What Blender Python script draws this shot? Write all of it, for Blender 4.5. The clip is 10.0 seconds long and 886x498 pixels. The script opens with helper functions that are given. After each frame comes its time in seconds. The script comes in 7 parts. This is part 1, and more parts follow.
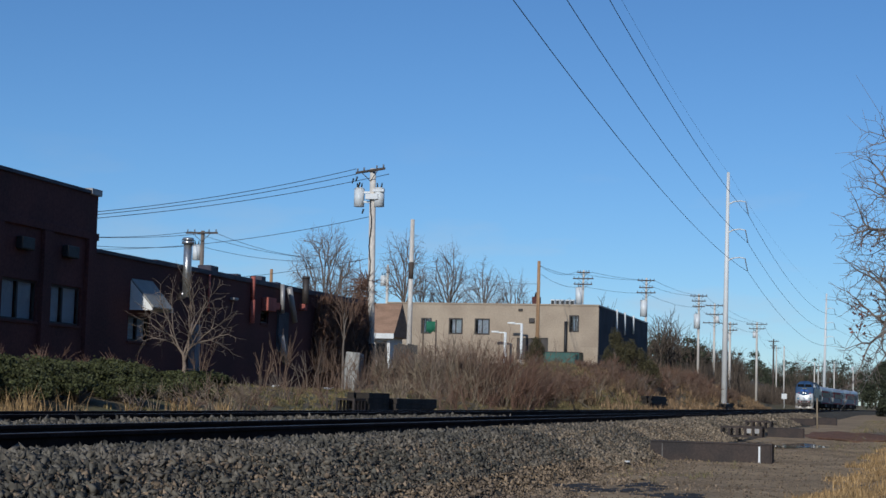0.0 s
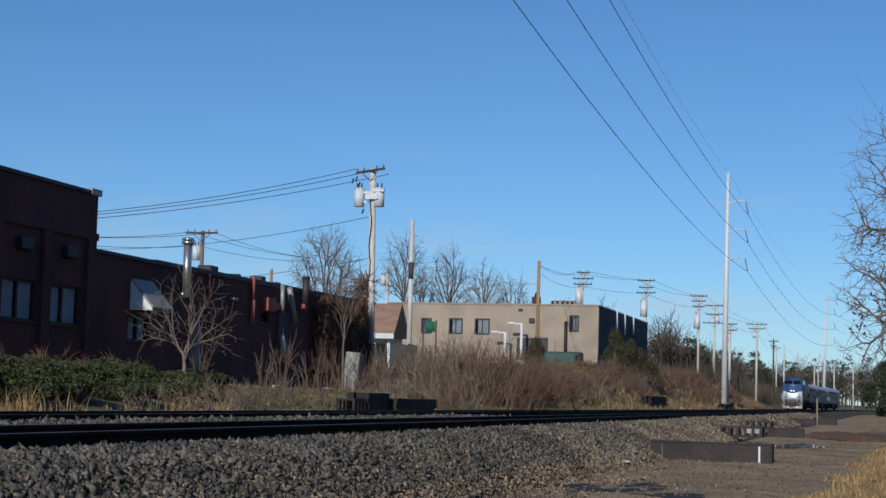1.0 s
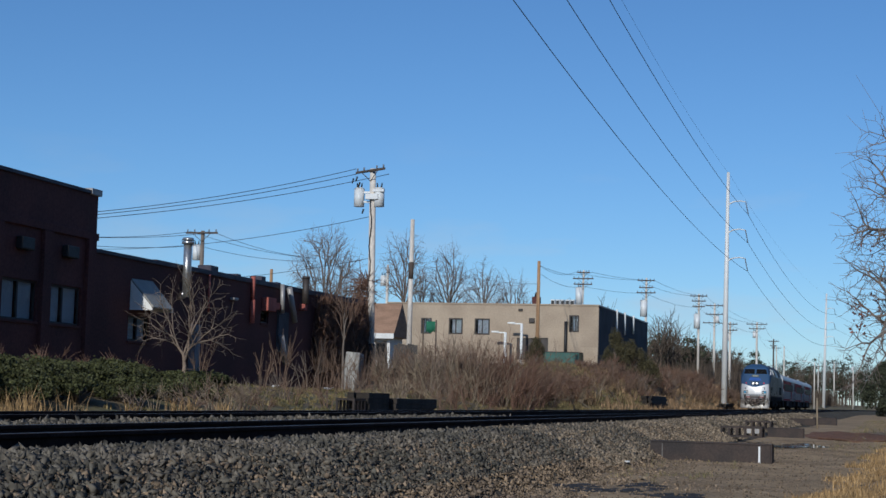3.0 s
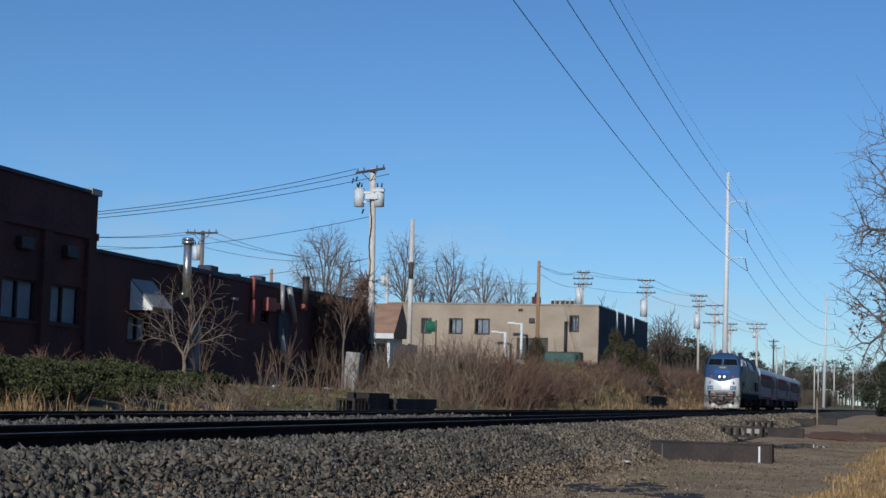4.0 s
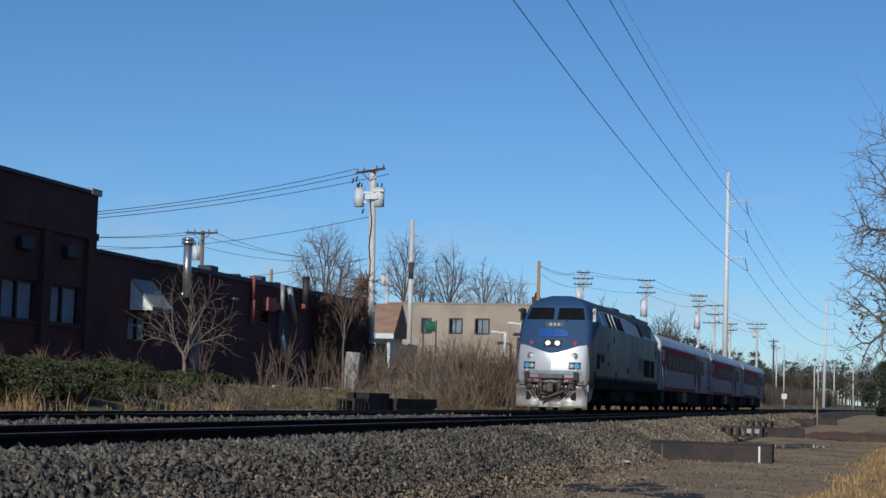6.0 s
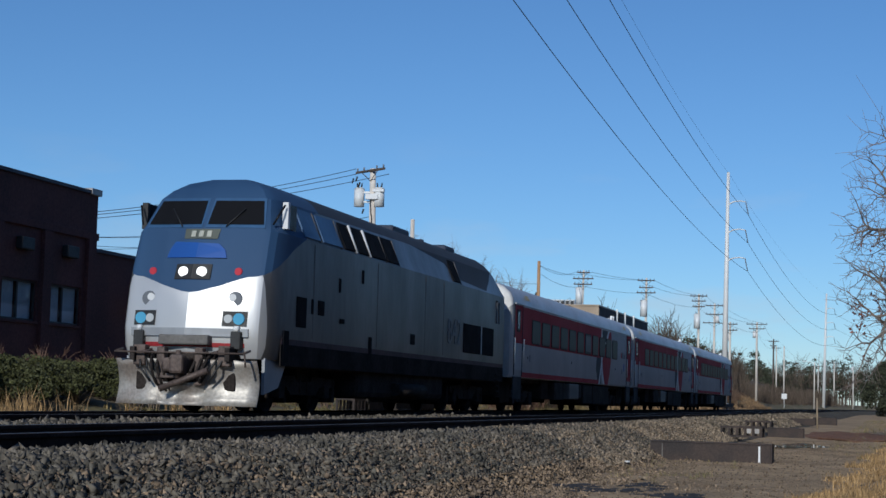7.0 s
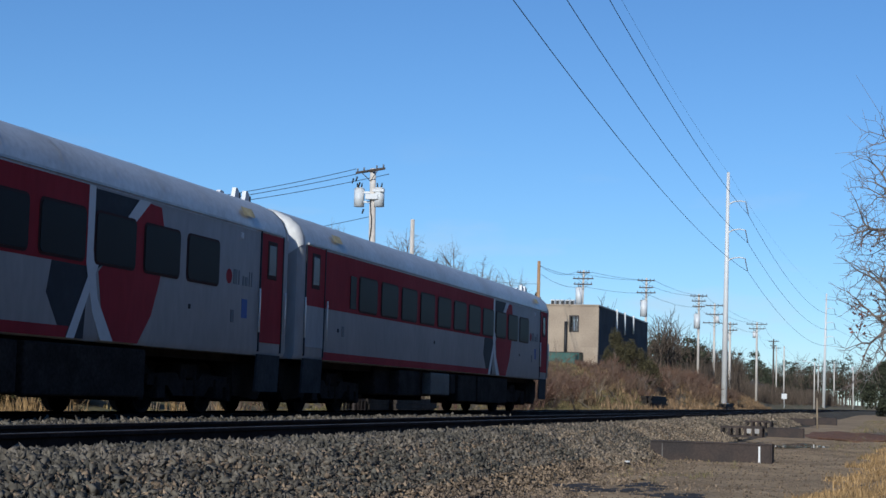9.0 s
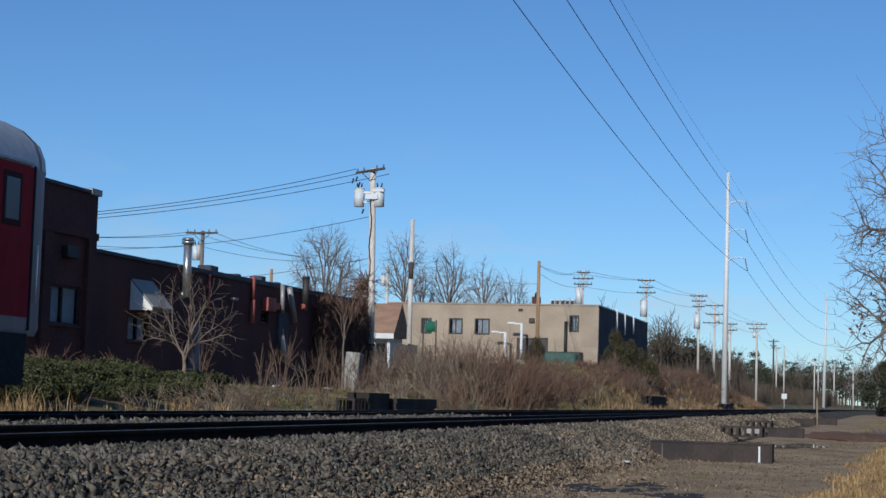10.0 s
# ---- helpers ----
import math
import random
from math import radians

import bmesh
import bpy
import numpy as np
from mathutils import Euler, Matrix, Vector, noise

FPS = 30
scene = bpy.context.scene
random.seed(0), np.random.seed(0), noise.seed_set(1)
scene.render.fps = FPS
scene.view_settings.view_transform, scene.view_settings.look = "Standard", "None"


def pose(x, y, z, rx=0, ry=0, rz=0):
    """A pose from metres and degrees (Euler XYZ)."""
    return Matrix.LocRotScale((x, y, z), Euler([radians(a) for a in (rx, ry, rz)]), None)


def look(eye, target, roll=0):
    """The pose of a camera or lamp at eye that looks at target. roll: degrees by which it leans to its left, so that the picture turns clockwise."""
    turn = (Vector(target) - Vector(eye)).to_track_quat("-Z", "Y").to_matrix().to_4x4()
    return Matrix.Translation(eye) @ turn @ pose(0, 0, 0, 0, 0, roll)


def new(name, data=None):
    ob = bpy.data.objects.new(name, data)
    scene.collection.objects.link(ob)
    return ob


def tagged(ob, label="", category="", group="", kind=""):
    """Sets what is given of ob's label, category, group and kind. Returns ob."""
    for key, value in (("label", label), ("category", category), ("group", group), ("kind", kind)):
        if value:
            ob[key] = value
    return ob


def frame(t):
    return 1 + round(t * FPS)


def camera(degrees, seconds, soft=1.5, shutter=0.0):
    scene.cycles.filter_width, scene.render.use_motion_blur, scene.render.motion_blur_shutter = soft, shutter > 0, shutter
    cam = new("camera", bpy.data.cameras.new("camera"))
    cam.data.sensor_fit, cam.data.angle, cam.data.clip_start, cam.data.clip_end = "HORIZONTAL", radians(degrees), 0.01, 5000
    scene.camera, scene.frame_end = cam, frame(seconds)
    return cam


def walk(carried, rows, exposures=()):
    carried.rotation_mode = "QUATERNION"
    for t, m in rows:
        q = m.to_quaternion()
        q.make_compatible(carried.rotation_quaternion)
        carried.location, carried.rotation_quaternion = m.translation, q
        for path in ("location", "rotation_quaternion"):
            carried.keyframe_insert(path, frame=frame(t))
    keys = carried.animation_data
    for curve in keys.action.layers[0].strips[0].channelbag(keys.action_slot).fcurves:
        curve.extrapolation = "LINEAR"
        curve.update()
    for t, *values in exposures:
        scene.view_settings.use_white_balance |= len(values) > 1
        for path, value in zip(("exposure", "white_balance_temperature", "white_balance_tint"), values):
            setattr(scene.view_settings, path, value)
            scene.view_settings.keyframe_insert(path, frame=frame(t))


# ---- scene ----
EYE = Vector((0.0, -12.657, 0.424))
AIM = Vector((0.96272, 0.25583, 0.08785))
cam = camera(29.68, 10.0, soft=1.5)
walk(cam, [(0.0, look(EYE, EYE + AIM * 50, 1.6245)), (10.0, look(EYE, EYE + AIM * 50, 1.6245))],
     exposures=[(0.0, 0.17, 5600, 6), (7.4, 0.17, 5600, 6), (8.0, 0.22, 5600, 6), (8.6, 0.36, 5600, 6), (9.0, 0.44, 5600, 6), (9.5, 0.40, 5600, 6), (10.0, 0.28, 5600, 6)])

# x runs along the track away from the camera, y across it to the far side, z = 0 is the rail top.

# ---- light ----
SUN_DIR = Vector((-0.90, 0.03, 0.42)).normalized()
world = bpy.data.worlds.new("sky")
scene.world = world
world.use_nodes = True
wn = world.node_tree.nodes
sky = wn.new("ShaderNodeTexSky")
sky.sky_type = "NISHITA"
sky.sun_disc = False
sky.sun_elevation = math.asin(SUN_DIR.z)
sky.sun_rotation = math.atan2(SUN_DIR.x, SUN_DIR.y)
sky.air_density, sky.dust_density, sky.ozone_density, sky.altitude = 1.0, 0.0, 6.0, 800.0
wn["Background"].inputs["Strength"].default_value = 0.07
# faint wisps of cloud low over the horizon
wl = world.node_tree.links
way = wn.new("ShaderNodeTexCoord")
squash = wn.new("ShaderNodeMapping")
squash.inputs["Scale"].default_value = (7.0, 7.0, 26.0)
wisp = wn.new("ShaderNodeTexNoise")
wisp.inputs["Scale"].default_value, wisp.inputs["Detail"].default_value = 1.5, 5.0
shape = wn.new("ShaderNodeMapRange")
shape.inputs[1].default_value, shape.inputs[2].default_value = 0.52, 0.72
height = wn.new("ShaderNodeSeparateXYZ")
band = wn.new("ShaderNodeMapRange")
band.inputs[1].default_value, band.inputs[2].default_value = 0.16, 0.03
amount = wn.new("ShaderNodeMath")
amount.operation = "MULTIPLY"
dull = wn.new("ShaderNodeHueSaturation")
dull.inputs["Saturation"].default_value, dull.inputs["Value"].default_value = 0.62, 0.86
wl.new(way.outputs["Generated"], squash.inputs["Vector"]), wl.new(squash.outputs[0], wisp.inputs["Vector"]), wl.new(wisp.outputs["Fac"], shape.inputs[0])
wl.new(way.outputs["Generated"], height.inputs[0]), wl.new(height.outputs["Z"], band.inputs[0])
wl.new(shape.outputs[0], amount.inputs[0]), wl.new(band.outputs[0], amount.inputs[1])
wl.new(amount.outputs[0], dull.inputs["Fac"]), wl.new(sky.outputs[0], dull.inputs["Color"])
wl.new(dull.outputs[0], wn["Background"].inputs["Color"])
sun_data = bpy.data.lights.new("sun", "SUN")
sun_data.energy, sun_data.angle, sun_data.color = 2.7, radians(0.6), (1.0, 0.90, 0.76)
sun = new("sun", sun_data)
sun.matrix_world = look(SUN_DIR * 100, (0, 0, 0))


# ---- materials ----
def material(name, color, rough=0.8, metal=0.0, vary=0.25, scale=3.0, fine=40.0, bump=0.2, second=None, mask=0.5,
             object_space=True, spec=0.5, island=False, stretch=(1, 1, 1), per_object=0.0):
    """A surface with variation at two scales, an optional second colour in patches, and fine relief."""
    mat = bpy.data.materials.new(name)
    mat.use_nodes = True
    nt = mat.node_tree
    n, l = nt.nodes, nt.links
    bsdf = n["Principled BSDF"]
    co = n.new("ShaderNodeTexCoord")
    mp = n.new("ShaderNodeMapping")
    mp.inputs["Scale"].default_value = stretch
    l.new(co.outputs["Object"], mp.inputs["Vector"])
    big, small = n.new("ShaderNodeTexNoise"), n.new("ShaderNodeTexNoise")
    for node, s, d in ((big, scale, 5.0), (small, fine, 3.0)):
        node.inputs["Scale"].default_value, node.inputs["Detail"].default_value = s, d
        l.new(mp.outputs[0], node.inputs["Vector"])
    mix = n.new("ShaderNodeMix")
    mix.data_type = "RGBA"
    ramp = n.new("ShaderNodeMapRange")
    ramp.inputs[1].default_value, ramp.inputs[2].default_value = mask - 0.12, mask + 0.12
    l.new(big.outputs["Fac"], ramp.inputs[0])
    l.new(ramp.outputs[0], mix.inputs[0])
    a = color
    b = second if second else tuple(c * (1 - vary) for c in color)
    mix.inputs[6].default_value, mix.inputs[7].default_value = (*a, 1), (*b, 1)
    hsv = n.new("ShaderNodeHueSaturation")
    l.new(mix.outputs[2], hsv.inputs["Color"])
    val = n.new("ShaderNodeMapRange")
    val.inputs[1].default_value, val.inputs[2].default_value = 0.25, 0.75
    val.inputs[3].default_value, val.inputs[4].default_value = 1 - vary, 1 + vary
    l.new(small.outputs["Fac"], val.inputs[0])
    last = val.outputs[0]
    if island or per_object:
        if island:
            rnd = n.new("ShaderNodeNewGeometry").outputs["Random Per Island"]
        else:
            rnd = n.new("ShaderNodeObjectInfo").outputs["Random"]
        amount = 0.5 if island else per_object
        sp = n.new("ShaderNodeMapRange")
        sp.inputs[3].default_value, sp.inputs[4].default_value = 1 - amount, 1 + amount
        l.new(rnd, sp.inputs[0])
        mul = n.new("ShaderNodeMath")
        mul.operation = "MULTIPLY"
        l.new(last, mul.inputs[0]), l.new(sp.outputs[0], mul.inputs[1])
        last = mul.outputs[0]
    l.new(last, hsv.inputs["Value"])
    l.new(hsv.outputs[0], bsdf.inputs["Base Color"])
    rr = n.new("ShaderNodeMapRange")
    rr.inputs[3].default_value, rr.inputs[4].default_value = max(0.03, rough - 0.12), min(1, rough + 0.12)
    l.new(big.outputs["Fac"], rr.inputs[0])
    l.new(rr.outputs[0], bsdf.inputs["Roughness"])
    bsdf.inputs["Metallic"].default_value = metal
    bsdf.inputs["Specular IOR Level"].default_value = spec
    if bump:
        bp = n.new("ShaderNodeBump")
        bp.inputs["Strength"].default_value, bp.inputs["Distance"].default_value = bump, 0.5 / fine
        l.new(small.outputs["Fac"], bp.inputs["Height"])
        l.new(bp.outputs[0], bsdf.inputs["Normal"])
    return mat


def glowing(name, color, strength):
    mat = bpy.data.materials.new(name)
    mat.use_nodes = True
    b = mat.node_tree.nodes["Principled BSDF"]
    b.inputs["Base Color"].default_value = (*color, 1)
    b.inputs["Emission Color"].default_value = (*color, 1)
    b.inputs["Emission Strength"].default_value = strength
    return mat


def plain(name, color, rough=0.4, metal=0.0, spec=0.5):
    mat = bpy.data.materials.new(name)
    mat.use_nodes = True
    b = mat.node_tree.nodes["Principled BSDF"]
    b.inputs["Base Color"].default_value = (*color, 1)
    b.inputs["Roughness"].default_value, b.inputs["Metallic"].default_value = rough, metal
    b.inputs["Specular IOR Level"].default_value = spec
    return mat


# ---- mesh helpers ----
def part(name, bm, mat, parent=None, label=""):
    """Links a bmesh as one mesh object, under a thing or a part if one is given."""
    me = bpy.data.meshes.new(name)
    bm.to_mesh(me)
    bm.free()
    me.materials.append(mat)
    ob = new(name, me)
    if parent is not None:
        ob.parent = parent
    if label:
        ob["label"] = label
    return ob


def soup(name, verts, faces, mat, parent=None, smooth=False):
    """One mesh from arrays of vertices and of triangles or quads."""
    me = bpy.data.meshes.new(name)
    verts, faces = np.asarray(verts, np.float32), np.asarray(faces, np.int32)
    k = faces.shape[1]
    me.vertices.add(len(verts))
    me.vertices.foreach_set("co", verts.ravel())
    me.loops.add(faces.size)
    me.loops.foreach_set("vertex_index", faces.ravel())
    me.polygons.add(len(faces))
    me.polygons.foreach_set("loop_start", np.arange(len(faces), dtype=np.int32) * k)
    if smooth:
        me.polygons.foreach_set("use_smooth", np.ones(len(faces), bool))
    me.update(calc_edges=True)
    me.materials.append(mat)
    ob = new(name, me)
    if parent is not None:
        ob.parent = parent
    return ob


def empty(name, x=0, y=0, z=0, rz=0):
    ob = new(name)
    ob.empty_display_size = 0.3
    ob.matrix_basis = pose(x, y, z, 0, 0, rz)
    return ob


def box(bm, x0, x1, y0, y1, z0, z1, bevel=0.0, m=None):
    """Adds a block, bevelled if asked."""
    b = bmesh.new()
    bmesh.ops.create_cube(b, size=1)
    for v in b.verts:
        v.co = ((x0 + x1) / 2 + v.co.x * (x1 - x0), (y0 + y1) / 2 + v.co.y * (y1 - y0), (z0 + z1) / 2 + v.co.z * (z1 - z0))
    if bevel:
        bmesh.ops.bevel(b, geom=b.edges[:], offset=bevel, segments=2, affect="EDGES", profile=0.5)
    if m is not None:
        b.transform(m)
    merge(bm, b)
    return bm


def merge(bm, b):
    me = bpy.data.meshes.new("piece")
    b.to_mesh(me)
    b.free()
    bm.from_mesh(me)
    bpy.data.meshes.remove(me)


def rod(bm, p0, p1, r0, r1=None, n=10, caps=True, smooth=True):
    """Adds a round bar, tapered if asked."""
    p0, p1 = Vector(p0), Vector(p1)
    r1 = r0 if r1 is None else r1
    q = (p1 - p0).to_track_quat("Z", "Y")
    rings = []
    for p, r in ((p0, r0), (p1, r1)):
        rings.append([bm.verts.new(p + q @ Vector((r * math.cos(2 * math.pi * i / n), r * math.sin(2 * math.pi * i / n), 0))) for i in range(n)])
    for i in range(n):
        f = bm.faces.new((rings[0][i], rings[0][(i + 1) % n], rings[1][(i + 1) % n], rings[1][i]))
        f.smooth = smooth
    if caps:
        bm.faces.new(rings[0][::-1]), bm.faces.new(rings[1])
    return bm


def loft(bm, rings, close=True, caps=True, smooth=True):
    """Joins rings of points by quads."""
    made = [[bm.verts.new(p) for p in ring] for ring in rings]
    n = len(made[0])
    for a, b in zip(made, made[1:]):
        for i in range(n if close else n - 1):
            f = bm.faces.new((a[i], a[(i + 1) % n], b[(i + 1) % n], b[i]))
            f.smooth = smooth
    if caps:
        bm.faces.new(made[0][::-1]), bm.faces.new(made[-1])
    return bm


def plate(bm, outline, axis, lo, hi):
    """A flat outline of 2D points, given thickness along axis ('x', 'y' or 'z')."""
    def at(p, d):
        return {"x": (d, p[0], p[1]), "y": (p[0], d, p[1]), "z": (p[0], p[1], d)}[axis]
    a = [bm.verts.new(at(p, lo)) for p in outline]
    b = [bm.verts.new(at(p, hi)) for p in outline]
    n = len(outline)
    for i in range(n):
        bm.faces.new((a[i], a[(i + 1) % n], b[(i + 1) % n], b[i]))
    bm.faces.new(a[::-1]), bm.faces.new(b)
    bmesh.ops.recalc_face_normals(bm, faces=bm.faces[:])
    return bm


def tubes(segments, n=4):
    """Arrays for many tapered twigs: rows of p0, p1, r0, r1."""
    s = np.asarray(segments, float)
    p0, p1, r0, r1 = s[:, 0:3], s[:, 3:6], s[:, 6], s[:, 7]
    d = p1 - p0
    d /= np.linalg.norm(d, axis=1, keepdims=True) + 1e-9
    ref = np.where(np.abs(d[:, 2:3]) > 0.9, np.array([[1.0, 0, 0]]), np.array([[0, 0, 1.0]]))
    u = np.cross(d, ref)
    u /= np.linalg.norm(u, axis=1, keepdims=True) + 1e-9
    v = np.cross(d, u)
    verts, m = [], len(s)
    for p, r in ((p0, r0), (p1, r1)):
        for i in range(n):
            a = 2 * math.pi * i / n
            verts.append(p + (u * math.cos(a) + v * math.sin(a)) * r[:, None])
    verts = np.stack(verts, 1).reshape(-1, 3)
    base = np.arange(m)[:, None] * 2 * n
    faces = np.concatenate([base + np.array([[i, (i + 1) % n, n + (i + 1) % n, n + i]]) for i in range(n)])
    return verts, faces


def curve_y(x):
    """How far the track has swung aside at x."""
    return -0.5 * max(0.0, x - 265.0) ** 2 / 1100.0


def curve_turn(x):
    return math.degrees(math.atan(-max(0.0, x - 265.0) / 1100.0))


M = {}
M["ground"] = material("gravel_soil", (0.41, 0.295, 0.175), 0.95, spec=0.1, second=(0.27, 0.195, 0.12), scale=0.5, fine=9, vary=0.35, bump=0.6)
M["bank"] = material("dry_grass_soil", (0.21, 0.15, 0.085), 0.95, second=(0.12, 0.11, 0.045), scale=0.35, fine=6, vary=0.4, bump=0.8)
M["ballast"] = material("ballast_stone", (0.125, 0.106, 0.078), 0.95, spec=0.1, second=(0.078, 0.068, 0.054), scale=0.7, fine=14, vary=0.5, bump=1.0)
M["stone"] = material("loose_stone", (0.168, 0.142, 0.112), 0.95, second=(0.105, 0.095, 0.078), spec=0.2, scale=0.5, fine=20, vary=0.3, bump=0.3, island=True)
M["stone_brown"] = material("brown_stone", (0.28, 0.205, 0.135), 0.95, spec=0.2, second=(0.17, 0.13, 0.096), scale=0.7, fine=20, vary=0.3, bump=0.3, island=True)
M["stone_dusty"] = material("dusty_ballast_stone", (0.30, 0.235, 0.165), 0.95, second=(0.165, 0.136, 0.10), spec=0.2, scale=0.5, fine=20, vary=0.3, bump=0.3, island=True)
M["rail"] = material("rail_steel", (0.042, 0.031, 0.028), 0.9, spec=0.1, vary=0.4, scale=2, fine=30)
M["railhead"] = material("worn_rail_head", (0.30, 0.30, 0.30), 0.45, metal=0.6, vary=0.2, scale=2, fine=30)
M["tie"] = material("creosote_tie", (0.035, 0.026, 0.02), 0.85, vary=0.4, scale=3, fine=30, stretch=(1, 0.2, 1))
M["rust"] = material("rusty_girder", (0.050, 0.034, 0.028), 0.8, second=(0.032, 0.026, 0.025), vary=0.3, scale=1.5, fine=25)
M["darkbrick"] = material("dark_red_brick", (0.11, 0.035, 0.03), 0.9, second=(0.075, 0.03, 0.028), vary=0.3, scale=0.4, fine=12)
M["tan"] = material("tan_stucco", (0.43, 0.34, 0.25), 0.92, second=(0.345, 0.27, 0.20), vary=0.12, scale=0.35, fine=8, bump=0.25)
# Darkened wall colour: the shade on the sunless side is put into it.
M["tan_in_shade"] = material("shaded_side_wall", (0.05, 0.05, 0.06), 0.9, second=(0.04, 0.04, 0.046), vary=0.2, scale=0.5, fine=8)
M["wood"] = material("weathered_pole_wood", (0.70, 0.64, 0.57), 0.9, second=(0.52, 0.46, 0.40), vary=0.3, scale=2.0, fine=30, stretch=(1, 1, 0.12))
M["orangewood"] = material("new_pole_wood", (0.42, 0.25, 0.13), 0.9, vary=0.25, scale=2.0, fine=30, stretch=(1, 1, 0.12))
M["greywood"] = material("grey_brown_pole_wood", (0.22, 0.18, 0.15), 0.9, vary=0.3, scale=2.0, fine=30, stretch=(1, 1, 0.12))
M["darkwood"] = material("dark_pole_wood", (0.10, 0.075, 0.06), 0.9, vary=0.3, scale=2.0, fine=30)
M["galv"] = material("galvanised_steel", (0.74, 0.73, 0.71), 0.6, metal=0.0, vary=0.08, scale=0.6, fine=6, bump=0.03)
M["grey_can"] = material("grey_can_paint", (0.72, 0.73, 0.73), 0.45, vary=0.1, scale=2, fine=12, bump=0.03)
M["wire"] = plain("wire", (0.03, 0.03, 0.035), 0.6)
M["black"] = material("black_steel", (0.02, 0.02, 0.021), 0.6, vary=0.3, scale=3, fine=30)
M["glass"] = plain("dark_glass", (0.012, 0.012, 0.013), 0.25, spec=0.12)
M["silver"] = material("silver_loco_paint", (0.42, 0.43, 0.45), 0.42, metal=0.25, second=(0.36, 0.37, 0.39), vary=0.1, scale=0.7, fine=5, bump=0.02, stretch=(1, 1, 0.35))
M["blue"] = material("blue_loco_paint", (0.04, 0.10, 0.21), 0.5, vary=0.12, scale=0.8, fine=8, bump=0.02)
M["red"] = material("red_coach_paint", (0.36, 0.03, 0.042), 0.65, spec=0.1, vary=0.12, scale=0.6, fine=7, bump=0.02, stretch=(1, 1, 0.3))
M["white"] = material("grey_white_coach_paint", (0.44, 0.44, 0.44), 0.62, spec=0.15, vary=0.1, scale=0.6, fine=7, bump=0.02, stretch=(1, 1, 0.3))
M["roof"] = material("coach_roof_steel", (0.50, 0.51, 0.53), 0.45, metal=0.3, vary=0.15, scale=0.5, fine=8, bump=0.03)
M["under"] = material("underframe_grime", (0.042, 0.035, 0.032), 0.9, spec=0.08, vary=0.4, scale=2, fine=20)
M["headlight"] = glowing("headlight_glass", (1.0, 0.96, 0.88), 1.0)
M["bark"] = material("grey_bark", (0.21, 0.17, 0.14), 0.95, vary=0.3, scale=2, fine=20)
M["twig"] = material("brown_twig", (0.225, 0.145, 0.10), 0.95, vary=0.3, scale=2, fine=20)
M["redtwig"] = material("reddish_twig", (0.215, 0.12, 0.08), 0.95, vary=0.3, scale=2, fine=20)
M["straw"] = material("straw_grass", (0.42, 0.27, 0.12), 0.95, vary=0.3, scale=2, fine=20, island=True)
M["evergreen"] = material("evergreen_leaf", (0.085, 0.072, 0.03), 0.8, vary=0.3, scale=2, fine=20, island=True)
M["siding_grey"] = material("grey_siding", (0.30, 0.28, 0.26), 0.8, vary=0.15, scale=1, fine=9)
M["reddirt"] = material("reddish_dirt", (0.23, 0.125, 0.08), 0.95, second=(0.16, 0.09, 0.06), vary=0.35, scale=0.8, fine=9, bump=0.8, spec=0.1)
M["water"] = plain("puddle_water", (0.02, 0.02, 0.018), 0.03)
M["damp"] = material("damp_black_soil", (0.035, 0.028, 0.022), 0.8, vary=0.4, scale=3, fine=20)
# ---- ground ----
def smooth_step(a, b, v):
    t = min(1.0, max(0.0, (v - a) / (b - a)))
    return t * t * (3 - 2 * t)


def ground_height(x, y):
    """Height of the soil: the yard in front, the track bed, and the bank behind."""
    yy = y - curve_y(x)
    near = -0.82 + 0.04 * noise.noise((x * 0.4, y * 0.4, 0)) + 0.03 * noise.noise((x * 1.3, y * 1.3, 5))
    bed = -0.42
    rise = 0.55 + 2.3 * smooth_step(88, 118, x) * (1 - 0.75 * smooth_step(215, 300, x))
    bank = -0.42 + (rise + 0.42) * smooth_step(2.6, 9.5, yy) + 0.12 * noise.noise((x * 0.15, y * 0.15, 9))
    if yy < 0:
        return near + (bed - near) * smooth_step(-8.0, -6.9, yy)
    return bed + (bank - bed) * smooth_step(1.5, 3.0, yy)


def build_ground():
    xs = np.unique(np.concatenate([np.array([-3000, -1200, -500, -200, -100, -60]), np.arange(-40, 10, 2.0), np.arange(10, 60, 0.5), np.arange(60, 130, 1.0), np.arange(130, 420, 4.0),
                                   np.array([440, 480, 540, 620, 750, 950, 1300, 2000, 3500])]))
    ys = np.unique(np.concatenate([np.array([-3000, -1200, -500, -250, -130, -80, -55]), np.arange(-40, -16, 2.0), np.arange(-16, 18, 0.4), np.arange(18, 60, 3.0),
                                   np.array([70, 90, 130, 200, 350, 700, 1500, 3000])]))
    verts = [(x, y, ground_height(x, y)) for x in xs for y in ys]
    nx, ny = len(xs), len(ys)
    i, j = np.meshgrid(np.arange(nx - 1), np.arange(ny - 1), indexing="ij")
    a = (i * ny + j).ravel()
    faces = np.stack([a, a + ny, a + ny + 1, a + 1], 1)
    ob = soup("ground", verts, faces, M["ground"], smooth=True)
    ob.data.materials.append(M["bank"])
    cy = np.array([v[1] for v in verts])[faces].mean(1)
    cx = np.array([v[0] for v in verts])[faces].mean(1)
    ob.data.polygons.foreach_set("material_index", ((cy > -0.5) | (cx > 330)).astype(np.int32))
    tagged(ob, "bare gravelly yard and dry grass bank beside the railway", "ground", kind="structure")


